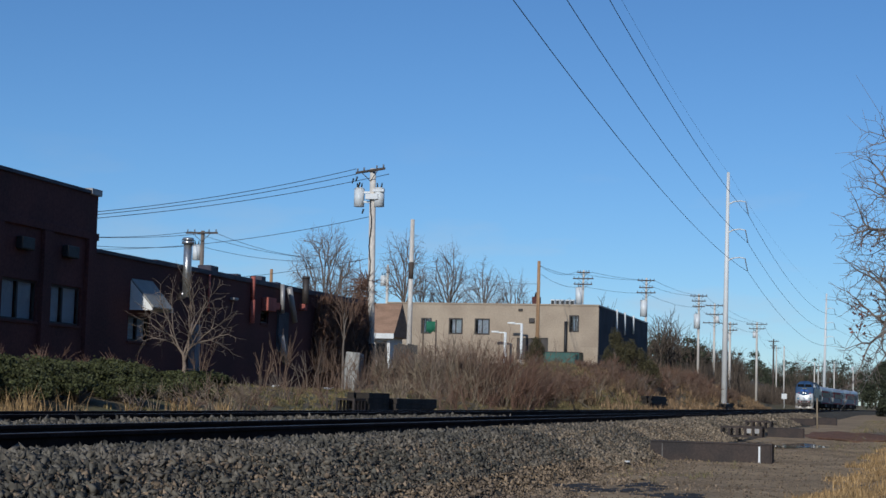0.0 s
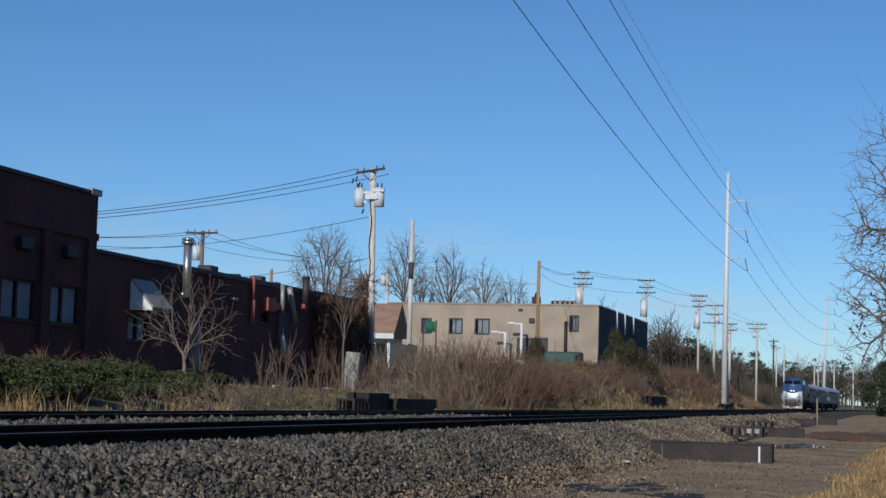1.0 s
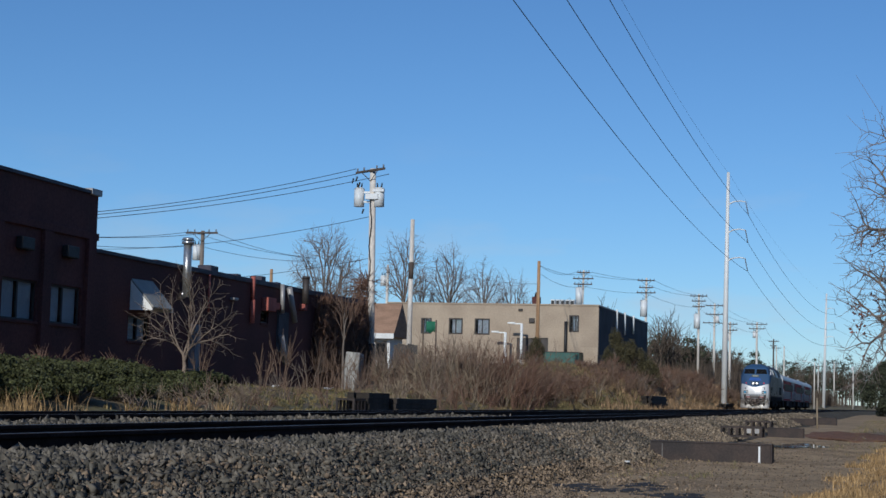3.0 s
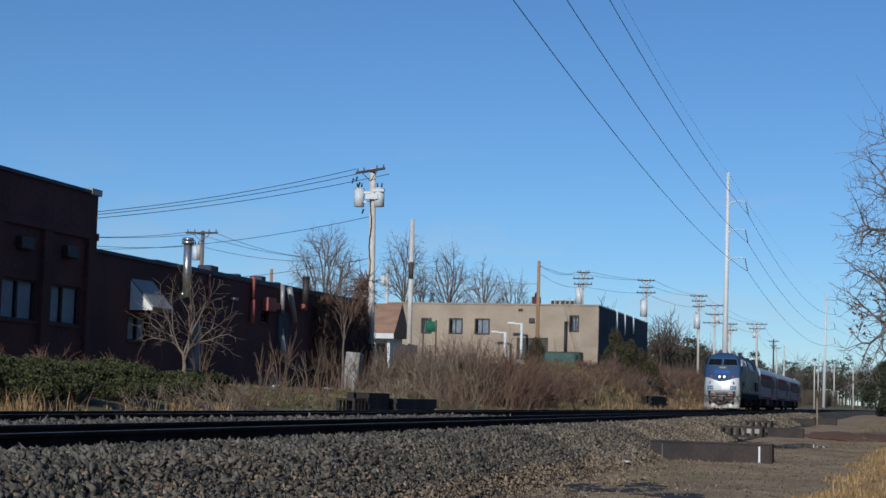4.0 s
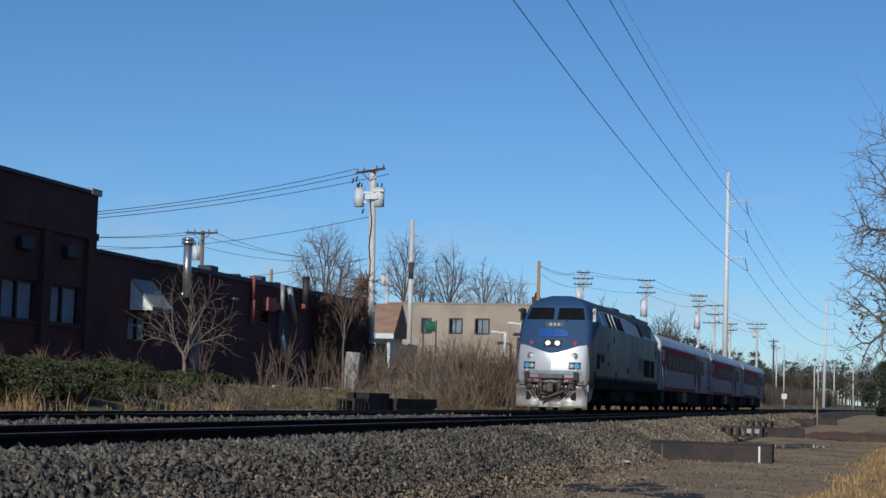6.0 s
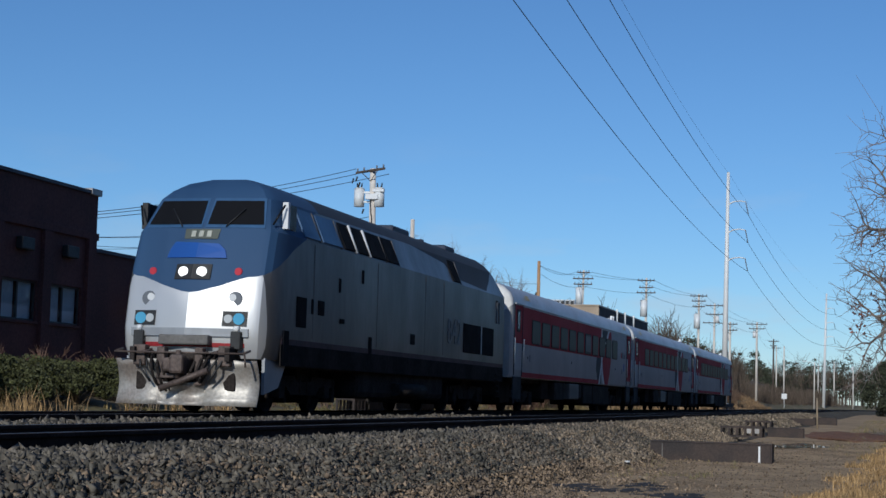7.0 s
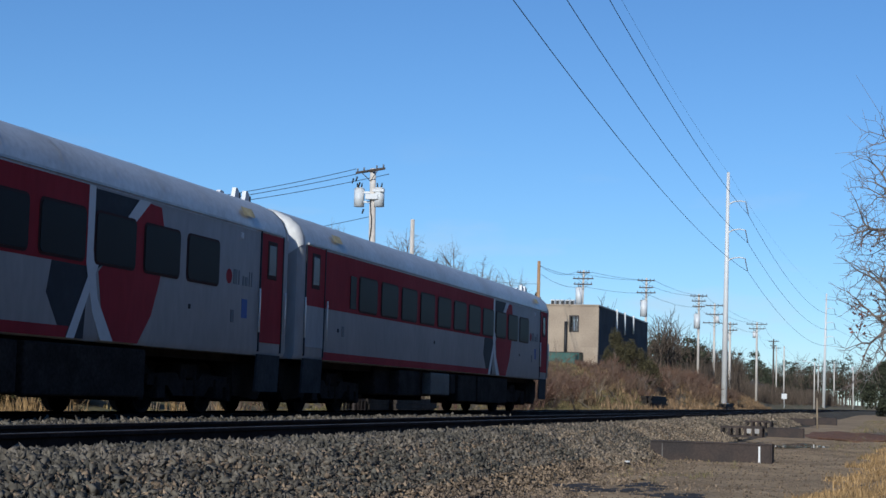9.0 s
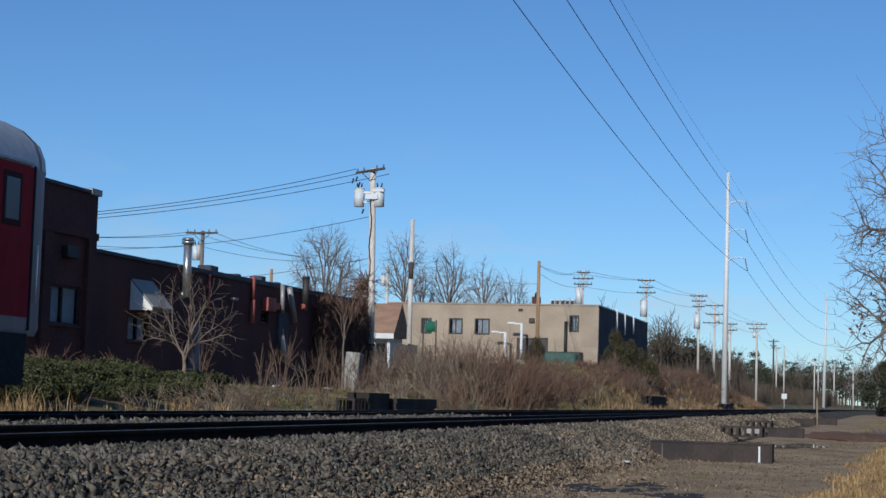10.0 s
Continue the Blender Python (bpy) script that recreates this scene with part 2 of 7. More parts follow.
def ballast_profile(x):
    m = 0.07 * min(1.0, max(0.0, (50.0 - x) / 25.0))  # stones heaped between the tracks
    return [(-8.1, -0.86), (-7.6, -0.62), (-6.75, -0.25), (-6.3, -0.18), (-5.5, -0.18), (-5.2, -0.18), (-4.0, -0.17), (-3.45, -0.17), (-2.9, -0.165 + m), (-2.3, -0.155 + m), (-1.7, -0.165 + m), (-1.2, -0.16), (-0.6, -0.18),
            (0.6, -0.17), (1.2, -0.16), (1.7, -0.18), (2.9, -0.48)]


def build_ballast():
    bm = bmesh.new()
    xs = list(np.arange(-60, 80, 1.0)) + list(np.arange(80, 700, 8.0))
    rings = []
    for x in xs:
        c = curve_y(x)
        rings.append([(x, y + c, z + 0.02 * noise.noise((x * 0.8, y * 1.5, 2))) for y, z in ballast_profile(x)])
    loft(bm, rings, close=False, caps=False)
    bmesh.ops.recalc_face_normals(bm, faces=bm.faces[:])
    ob = part("ballast", bm, M["ballast"])
    tagged(ob, "grey crushed stone ballast under two railway tracks", "ballast", kind="structure")


RAIL = [(-0.075, -0.18), (0.075, -0.18), (0.075, -0.165), (0.012, -0.145), (0.010, -0.05), (0.036, -0.038), (0.036, -0.006), (0.028, 0.0), (-0.028, 0.0), (-0.036, -0.006), (-0.036, -0.038), (-0.010, -0.05), (-0.012, -0.145), (-0.075, -0.165)]


def build_track(centre, worn):
    thing = empty("railway_track", 0, centre, 0)
    xs = [-60, 0, 100, 200, 265] + list(range(275, 700, 10))
    for side in (-0.7535, 0.7535):
        bm = bmesh.new()
        loft(bm, [[(x, side + curve_y(x) + p[0], p[1]) for p in RAIL] for x in xs], smooth=False)
        bmesh.ops.recalc_face_normals(bm, faces=bm.faces[:])
        rail = part("rail", bm, M["rail"], thing, "rusty dark steel rail with a worn head")
        bm = bmesh.new()
        loft(bm, [[(x, side + curve_y(x) + d, 0.002) for d in (-0.024, 0.024)] for x in xs], close=False, caps=False, smooth=False)
        part("rail_head", bm, M["railhead"], rail, "bright worn running surface")
    bm = bmesh.new()
    box(bm, -0.11, 0.11, -1.3, 1.3, -0.34, -0.17, 0.01)
    first = part("tie", bm, M["tie"], thing)
    k = 0
    for x in np.arange(-20, 128, 0.5):
        if k == 0:
            ob = first
        else:
            ob = new("tie", first.data)
            ob.parent = thing
        ob.matrix_basis = pose(x + random.uniform(-0.02, 0.02), random.uniform(-0.05, 0.05), random.uniform(-0.01, 0.01), 0, 0, random.uniform(-1, 1))
        k += 1
    tagged(thing, "dark steel rails on creosoted wooden ties", "railway track", group="parallel tracks", kind="structure")


build_ground()
build_ballast()
build_track(0.0, True)
build_track(-4.62, False)
# ---- train ----
def bm_box(*args, **kw):
    return box(bmesh.new(), *args, **kw)


CARS = []


def paint_by_curve(name, lower, upper, points, rough=0.4, metal=0.1, nose=None, nose_x=-10.0):
    """Two paints that meet along a line z(x) on the body's side, with streaks of grime; the nose colour holds its sun
    glare.
    """
    mat = material(name, lower, rough, metal=metal, second=tuple(c * 0.72 for c in lower), vary=0.16, scale=0.7, fine=6, bump=0.03, stretch=(1, 1, 0.3))
    nt = mat.node_tree
    n, l = nt.nodes, nt.links
    bsdf, hsv = n["Principled BSDF"], next(k for k in n if k.bl_idname == "ShaderNodeHueSaturation")
    co = next(k for k in n if k.bl_idname == "ShaderNodeTexCoord")
    sep = n.new("ShaderNodeSeparateXYZ")
    l.new(co.outputs["Object"], sep.inputs[0])
    nx = n.new("ShaderNodeMapRange")
    nx.inputs[1].default_value, nx.inputs[2].default_value = -10.5, 10.5
    l.new(sep.outputs["X"], nx.inputs[0])
    fc = n.new("ShaderNodeFloatCurve")
    c = fc.mapping.curves[0]
    while len(c.points) < len(points):
        c.points.new(0.5, 0.5)
    for pt, (x, z) in zip(c.points, points):
        pt.location = ((x + 10.5) / 21.0, z / 5.0)
        pt.handle_type = "VECTOR"
    fc.mapping.update()
    l.new(nx.outputs[0], fc.inputs["Value"])
    mul = n.new("ShaderNodeMath")
    mul.operation = "MULTIPLY"
    mul.inputs[1].default_value = 5.0
    l.new(fc.outputs[0], mul.inputs[0])
    gt = n.new("ShaderNodeMath")
    gt.operation = "GREATER_THAN"
    l.new(sep.outputs["Z"], gt.inputs[0]), l.new(mul.outputs[0], gt.inputs[1])
    mix = n.new("ShaderNodeMix")
    mix.data_type = "RGBA"
    l.new(gt.outputs[0], mix.inputs[0])
    # Ahead of nose_x the silver is lightened to hold the sun on the front.
    lit_front = n.new("ShaderNodeMath")
    lit_front.operation = "LESS_THAN"
    lit_front.inputs[1].default_value = nose_x
    l.new(sep.outputs["X"], lit_front.inputs[0])
    sunlit_mix = n.new("ShaderNodeMix")
    sunlit_mix.data_type = "RGBA"
    sunlit_mix.inputs[7].default_value = (*(nose or lower), 1)
    l.new(lit_front.outputs[0], sunlit_mix.inputs[0]), l.new(hsv.outputs[0], sunlit_mix.inputs[6])
    l.new(sunlit_mix.outputs[2], mix.inputs[6])
    roofward = n.new("ShaderNodeMath")
    roofward.operation = "GREATER_THAN"
    roofward.inputs[1].default_value = -6.7
    l.new(sep.outputs["X"], roofward.inputs[0])
    tone = n.new("ShaderNodeMix")
    tone.data_type = "RGBA"
    tone.inputs[6].default_value, tone.inputs[7].default_value = (*upper, 1), (0.022, 0.026, 0.036, 1)
    l.new(roofward.outputs[0], tone.inputs[0])
    l.new(tone.outputs[2], mix.inputs[7])
    bare = n.new("ShaderNodeMath")
    bare.operation = "MULTIPLY_ADD"
    bare.inputs[1].default_value, bare.inputs[2].default_value = -metal, metal
    l.new(gt.outputs[0], bare.inputs[0])
    l.new(bare.outputs[0], bsdf.inputs["Metallic"])
    l.new(mix.outputs[2], bsdf.inputs["Base Color"])
    dull = n.new("ShaderNodeMath")
    dull.operation = "MULTIPLY_ADD"
    dull.inputs[1].default_value = 0.3
    old = bsdf.inputs["Roughness"].links[0].from_socket
    l.new(gt.outputs[0], dull.inputs[0]), l.new(old, dull.inputs[2])
    l.new(dull.outputs[0], bsdf.inputs["Roughness"])
    return mat


# nose: the same silver with the sun's glare put into its colour.
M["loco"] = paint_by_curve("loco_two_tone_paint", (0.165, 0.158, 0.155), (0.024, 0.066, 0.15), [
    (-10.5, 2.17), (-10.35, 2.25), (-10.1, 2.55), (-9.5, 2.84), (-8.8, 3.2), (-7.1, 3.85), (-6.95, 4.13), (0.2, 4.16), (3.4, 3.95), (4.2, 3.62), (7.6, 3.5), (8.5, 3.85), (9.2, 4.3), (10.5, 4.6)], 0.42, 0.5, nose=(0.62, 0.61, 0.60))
M["headlight_dim"] = glowing("ditch_lamp_glass", (0.35, 0.36, 0.36), 0.3)
M["couplersteel"] = material("worn_coupler_steel", (0.13, 0.095, 0.08), 0.6, metal=0.3, vary=0.35, scale=3, fine=20)
M["tinted"] = plain("scuffed_tinted_glazing", (0.022, 0.017, 0.017), 0.4, spec=0.06)
M["pilot_red"] = material("pilot_red_paint", (0.36, 0.03, 0.035), 0.5, vary=0.2, scale=2, fine=20)
M["plow"] = material("scuffed_steel_plow", (0.42, 0.39, 0.35), 0.5, metal=0.3, second=(0.26, 0.22, 0.19), vary=0.25, scale=1.6, fine=18, bump=0.1)
M["lens_blue"] = plain("blue_tinted_lens", (0.10, 0.35, 0.55), 0.12)
M["lens_red"] = glowing("red_marker_lens", (0.45, 0.01, 0.03), 0.05)
M["number_board"] = plain("number_board", (0.10, 0.11, 0.09), 0.4)
M["pale"] = plain("pale_lettering", (0.42, 0.42, 0.36), 0.6)
M["faded_blue"] = plain("bright_blue_emblem", (0.02, 0.085, 0.33), 0.4)
M["grey_letter"] = plain("dull_grey_lettering", (0.13, 0.14, 0.16), 0.5)
M["charcoal"] = material("charcoal_coach_paint", (0.03, 0.032, 0.042), 0.6, spec=0.15, vary=0.15, scale=0.8, fine=8, bump=0.02)
M["whitepaint"] = material("clean_white_paint", (0.72, 0.72, 0.72), 0.5, vary=0.06, scale=1, fine=8, bump=0.0)
M["yellowed"] = material("yellowed_roof_panel", (0.62, 0.50, 0.24), 0.6, vary=0.25, scale=2, fine=10)
M["bellows"] = material("grey_bellows_rubber", (0.20, 0.21, 0.22), 0.8, vary=0.2, scale=2, fine=20)
M["grille"] = material("dark_grille", (0.012, 0.012, 0.014), 0.8, spec=0.05, vary=0.3, scale=2, fine=25)
M["boxgrey"] = material("grey_equipment_box", (0.14, 0.13, 0.12), 0.6, vary=0.2, scale=2, fine=14)


def wheel_mesh(radius):
    bm = bmesh.new()
    rings = []
    for y, r in ((-0.07, 0.12), (-0.07, radius - 0.09), (-0.05, radius - 0.07), (-0.065, radius - 0.06), (-0.065, radius), (0.05, radius), (0.065, radius + 0.028), (0.08, radius + 0.028), (0.08, radius - 0.06), (0.03, radius - 0.08), (0.03, 0.12)):
        rings.append([(r * math.cos(a * math.pi / 12), y, r * math.sin(a * math.pi / 12)) for a in range(24)])
    loft(bm, rings)
    bmesh.ops.recalc_face_normals(bm, faces=bm.faces[:])
    me = bpy.data.meshes.new("wheel")
    bm.to_mesh(me)
    bm.free()
    me.materials.append(M["under"])
    return me


def bogie(parent, x, base, radius, frame_z=0.62):
    """A two-axle truck with its frame, springs, boxes and wheels."""
    bm = bmesh.new()
    for s in (-1, 1):
        yy = 1.02 * s
        plate(bm, [(-base / 2 - 0.45, frame_z - 0.08), (-base / 2 + 0.35, frame_z - 0.08), (-base / 2 + 0.6, frame_z - 0.25), (base / 2 - 0.6, frame_z - 0.25), (base / 2 - 0.35, frame_z - 0.08), (base / 2 + 0.45, frame_z - 0.08),
                   (base / 2 + 0.45, frame_z + 0.1), (0.55, frame_z + 0.14), (0.4, frame_z + 0.02), (-0.4, frame_z + 0.02), (-0.55, frame_z + 0.14), (-base / 2 - 0.45, frame_z + 0.1)], "y", yy - 0.09, yy + 0.09)
        for e in (-1, 1):
            box(bm, e * base / 2 - 0.17, e * base / 2 + 0.17, yy - 0.14, yy + 0.14, radius - 0.2, radius + 0.16, 0.03)
        for d in (-0.22, 0.22):
            rod(bm, (d, yy, frame_z - 0.22), (d, yy, frame_z + 0.2), 0.11, n=10)
    box(bm, -0.35, 0.35, -1.1, 1.1, frame_z + 0.05, frame_z + 0.3, 0.03)
    box(bm, -base / 2 - 0.75, base / 2 + 0.75, -0.62, 0.62, 0.24, frame_z + 0.35, 0.04)
    for e in (-1, 1):
        box(bm, e * (base / 2 - 0.62) - 0.09, e * (base / 2 - 0.62) + 0.09, -1.0, 1.0, 0.2, frame_z, 0.03)
        box(bm, e * (base / 2 + 0.62) - 0.08, e * (base / 2 + 0.62) + 0.08, -1.1, 1.1, 0.22, frame_z + 0.1, 0.03)
    tr = part("truck", bm, M["under"], parent, "sooty black steel bogie frame")
    tr.matrix_basis = pose(x, 0, 0)
    for e in (-1, 1):
        for s in (-1, 1):
            w = new("wheel", WHEELS[radius])
            w.parent = tr
            w.matrix_basis = pose(e * base / 2, 0.7535 * s, radius, 0, 0, 0 if s < 0 else 180)
        bm = bmesh.new()
        rod(bm, (e * base / 2, -0.7, radius), (e * base / 2, 0.7, radius), 0.09)
        part("axle", bm, M["under"], tr)
    return tr


WHEELS = {0.5: wheel_mesh(0.5), 0.46: wheel_mesh(0.46)}


def pane_mesh(w, h, d, r, mat):
    """A rounded upright plate in the plane of a side wall, centred."""
    pts = []
    for cx, cz, a0 in ((w / 2 - r, -h / 2 + r, -90), (w / 2 - r, h / 2 - r, 0), (-w / 2 + r, h / 2 - r, 90), (-w / 2 + r, -h / 2 + r, 180)):
        for k in range(4):
            a = radians(a0 + k * 30)
            pts.append((cx + r * math.cos(a), cz + r * math.sin(a)))
    bm = bmesh.new()
    plate(bm, pts, "y", -d, d)
    me = bpy.data.meshes.new("pane")
    bm.to_mesh(me)
    bm.free()
    me.materials.append(mat)
    return me


def build_locomotive():
    L = empty("locomotive")
    levels = [  # z, half width, side start, edge x, edge y, mid x, rear x
        (1.02, 1.46, -9.45, -10.14, 1.16, -10.36, 9.85), (1.25, 1.50, -9.5, -10.22, 1.2, -10.45, 9.88), (1.60, 1.51, -9.5, -10.25, 1.22, -10.48, 9.9), (2.38, 1.51, -9.42, -10.12, 1.22, -10.35, 9.9),
        (2.75, 1.51, -9.28, -10.0, 1.21, -10.2, 9.9), (3.46, 1.50, -9.0, -9.74, 1.19, -9.84, 9.88), (3.62, 1.42, -8.9, -9.64, 1.17, -9.73, 9.75), (3.9, 1.31, -8.75, -9.46, 1.12, -9.54, 9.5), (4.14, 1.24, -8.6, -9.3, 1.07, -9.37, 9.05),
        (4.33, 1.08, -8.4, -9.1, 0.93, -9.15, 8.85), (4.49, 0.84, -8.2, -8.9, 0.7, -8.93, 8.7), (4.61, 0.45, -8.0, -8.6, 0.34, -8.6, 8.5)]
    rings = []
    for z, w, xs, xe, ye, xm, xr in levels:
        near = [(xr, -w, z), (xr - 0.6, -w, z)] + [(xs * (1 - k / 6) + k / 6 * (xr - 0.6), -w, z) for k in range(5, 0, -1)]
        for t in (0, 0.25, 0.5, 0.75, 1.0):
            a, b, c = Vector((xs, -w)), Vector((xe + 0.06, -w)), Vector((xe, -ye))
            q = a * (1 - t) ** 2 + b * 2 * t * (1 - t) + c * t * t
            near.append((q.x, q.y, z))
        near.append(((xe + xm) / 2, -ye / 2, z))
        far = [(x, -y, zz) for x, y, zz in near[::-1]]
        rings.append(near + [(xm, 0, z)] + far)
    bm = bmesh.new()
    loft(bm, rings)
    bmesh.ops.recalc_face_normals(bm, faces=bm.faces[:])
    for f in bm.faces:
        f.smooth = abs(f.normal.z) < 0.97 and len(f.verts) == 4
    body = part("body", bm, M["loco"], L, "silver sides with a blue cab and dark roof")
    body.data.set_sharp_from_angle(angle=radians(19))

    def front_x(y, z):
        for a, b in zip(levels, levels[1:]):
            if a[0] <= z <= b[0]:
                k = (z - a[0]) / (b[0] - a[0])
                xm, xe, ye = (a[i] * (1 - k) + b[i] * k for i in (5, 3, 4))
                return xm + (xe - xm) * min(1.2, abs(y) / ye)
        return -10.3

    def on_front(name, pts, mat, lift=0.012, depth=0.03, parent=L, label=""):
        """A plate that follows the nose: outline of (y, z)."""
        b = bmesh.new()
        halves = [pts]
        if min(p[0] for p in pts) < 0 < max(p[0] for p in pts):
            halves = []
            for s in (-1, 1):
                h = []
                for p, q in zip(pts, pts[1:] + pts[:1]):
                    if p[0] * s >= 0:
                        h.append(p)
                    if p[0] * q[0] < 0:
                        h.append((0.0, p[1] + (q[1] - p[1]) * p[0] / (p[0] - q[0])))
                halves.append(h)
        for h in halves:
            a = [b.verts.new((front_x(y, z) - lift, y, z)) for y, z in h]
            c = [b.verts.new((front_x(y, z) + depth, y, z)) for y, z in h]
            k = len(h)
            for i in range(k):
                b.faces.new((a[i], a[(i + 1) % k], c[(i + 1) % k], c[i]))
            b.faces.new(a), b.faces.new(c[::-1])
        bmesh.ops.recalc_face_normals(b, faces=b.faces[:])
        return part(name, b, mat, parent, label)

    def disc_front(name, y, z, r, mat, lift=0.03, parent=L, label=""):
        b = bmesh.new()
        x = front_x(y, z)
        rod(b, (x + 0.05, y, z), (x - lift, y, z), r, r * 0.94, 16)
        return part(name, b, mat, parent, label)

    for s in (-1, 1):
        on_front("windshield_frame", [(0.03 * s, 3.53), (0.05 * s, 4.15), (1.09 * s, 4.15), (1.22 * s, 3.53)], M["blue"], 0.01)
        on_front("windshield", [(0.07 * s, 3.6), (0.09 * s, 4.09), (1.05 * s, 4.09), (1.18 * s, 3.6)], M["glass"], 0.03, label="dark cab windshield")
        w = bmesh.new()
        rod(w, (front_x(0.5 * s, 3.56) - 0.05, 0.45 * s, 3.55), (front_x(0.7 * s, 3.9) - 0.05, 0.75 * s, 3.92), 0.014, n=6)
        part("wiper", w, M["black"], L)
        disc_front("marker_light", 0.87 * s, 2.66, 0.075, M["lens_red"], label="red round marker lamp")
        disc_front("headlight", 0.185 * s, 2.64, 0.1, M["headlight"], 0.06, label="lit round headlight")
        disc_front("round_emblem", 0.87 * s, 2.13, 0.15, M["grey_letter"], 0.01, label="worn round emblem decal")
        disc_front("emblem_patch", 0.83 * s, 2.16, 0.075, M["whitepaint"], 0.02)
        hb = on_front("ditch_light_housing", [(0.68 * s, 1.62), (0.68 * s, 1.9), (1.14 * s, 1.9), (1.14 * s, 1.62)], M["black"], 0.02, label="black recessed ditch lamp box")
        disc_front("ditch_lens", 0.99 * s, 1.755, 0.115, M["lens_blue"], 0.05, label="blue tinted lamp lens")
        disc_front("ditch_lamp", 0.79 * s, 1.755, 0.085, M["headlight_dim"], 0.045, label="lit ditch lamp")
        b = bmesh.new()
        box(b, -10.42, -10.24, s * 0.98 - 0.1, s * 0.98 + 0.1, 1.18, 1.52, 0.02)
        part("anticlimber_post", b, M["black"], L)
        b = bmesh.new()
        rod(b, (-10.36, s * 0.98, 1.52), (-10.36, s * 0.98, 1.62), 0.06, 0.05)
        part("nose_lamp", b, M["whitepaint"], L, "small white capped lamp")
        b = bmesh.new()
        rod(b, (front_x(1.0, 3.7) - 0.02, 1.35 * s, 3.6), (front_x(1.0, 3.7) + 0.2, 1.5 * s, 4.0), 0.02, n=6)
        box(b, -9.26, -8.62, 1.44 * s - 0.02, 1.44 * s + 0.02, 3.56, 4.06, 0.01)
        part("cab_side_window", b, M["glass"], L, "dark cab side window")
        b = bmesh.new()
        box(b, -9.30, -9.18, 1.47 * s - 0.06, 1.47 * s + 0.06, 3.55, 4.07, 0.01)
        # The near blade's white holds the light on it; the far one is dark.
        part("window_deflector", b, M["whitepaint"] if s < 0 else M["black"], L, "wind deflector blade beside the cab window")
    on_front("headlight_bezel", [(-0.36, 2.5), (-0.36, 2.79), (0.36, 2.79), (0.36, 2.5)], M["black"], 0.03, label="black headlight surround")
    nb = on_front("number_board", [(-0.34, 3.3), (-0.36, 3.5), (0.36, 3.5), (0.34, 3.3)], M["number_board"], 0.02, label="dark lit number board")
    for k in range(3):
        y = -0.16 + 0.16 * k
        on_front("number_bar", [(y - 0.045, 3.34), (y - 0.045, 3.46), (y + 0.045, 3.46), (y + 0.045, 3.34)], M["pale"], 0.03, 0.0, nb)
    on_front("blue_emblem", [(-0.6, 2.92), (-0.54, 3.08), (-0.4, 3.2), (0.5, 3.24), (0.58, 3.1), (0.62, 2.92)], M["faded_blue"], 0.03, label="bright blue emblem patch")
    on_front("red_pilot_stripe", [(-1.1, 1.22), (-1.1, 1.3), (1.1, 1.3), (1.1, 1.22)], M["pilot_red"], 0.012)
    on_front("nose_ledge", [(-1.18, 1.42), (-1.18, 1.57), (1.18, 1.57), (1.18, 1.42)], M["silver"], 0.05)
    b = bmesh.new()
    box(b, -10.58, -10.3, -0.5, 0.5, 1.25, 1.44, 0.03)
    part("anticlimber", b, M["boxgrey"], L, "grey steel buffer plate over the coupler")
    # plow: two curved wings that meet at the centre
    for s in (-1, 1):
        b = bmesh.new()
        rings = []
        for y in (0.0, 0.25, 0.44, 0.46, 0.9, 1.2, 1.42):
            xb = -10.75 + 0.28 * y
            ring = []
            for k in range(7):
                z = 0.13 + (0.85 if y > 0.45 else 0.42) * k / 6
                curl = 0.16 * math.sin(math.pi * k / 6) - 0.05 * k / 6
                ring.append((xb + curl, y * s, z))
            rings.append(ring + [(p[0] + 0.03, p[1], p[2]) for p in ring[::-1]])
        loft(b, rings)
        bmesh.ops.recalc_face_normals(b, faces=b.faces[:])
        part("plow_wing", b, M["plow"], L, "scuffed bare steel snow plow wing")
        for yy in (0.62, 0.75, 0.88):
            b = bmesh.new()
            rod(b, (-10.5, yy * s, 1.1), (-10.72, (yy - 0.12) * s, 0.8), 0.022, n=6)
            rod(b, (-10.72, (yy - 0.12) * s, 0.8), (-10.66, (yy - 0.3) * s, 0.55), 0.022, n=6)
            part("air_hose", b, M["black"], L, "hanging black rubber brake hose")
        part("pilot_step", bm_box(-10.72, -10.3, 0.95 * s - 0.05, 0.95 * s + 0.05, 0.95, 1.2, 0.01), M["under"], L)
    b = bmesh.new()
    box(b, -10.8, -10.2, -0.16, 0.16, 0.72, 1.02, 0.05)
    box(b, -11.02, -10.75, -0.2, 0.08, 0.7, 1.06, 0.06)
    box(b, -10.98, -10.72, 0.06, 0.22, 0.74, 1.0, 0.05)
    rod(b, (-10.85, -0.05, 0.62), (-10.85, -0.05, 1.14), 0.05)
    rod(b, (-10.86, 0.3, 0.42), (-10.8, -0.62, 0.78), 0.06, n=8)
    box(b, -10.78, -10.5, -0.42, 0.42, 0.62, 0.72, 0.02), box(b, -10.7, -10.5, -0.46, -0.3, 0.5, 1.2, 0.02), box(b, -10.7, -10.5, 0.3, 0.46, 0.5, 1.2, 0.02)
    part("coupler", b, M["couplersteel"], L, "worn grey knuckle coupler with lift bar")
    b = bmesh.new()
    box(b, -10.4, -9.4, -1.0, 1.0, 0.4, 1.1, 0.04)
    part("pilot_frame", b, M["under"], L)
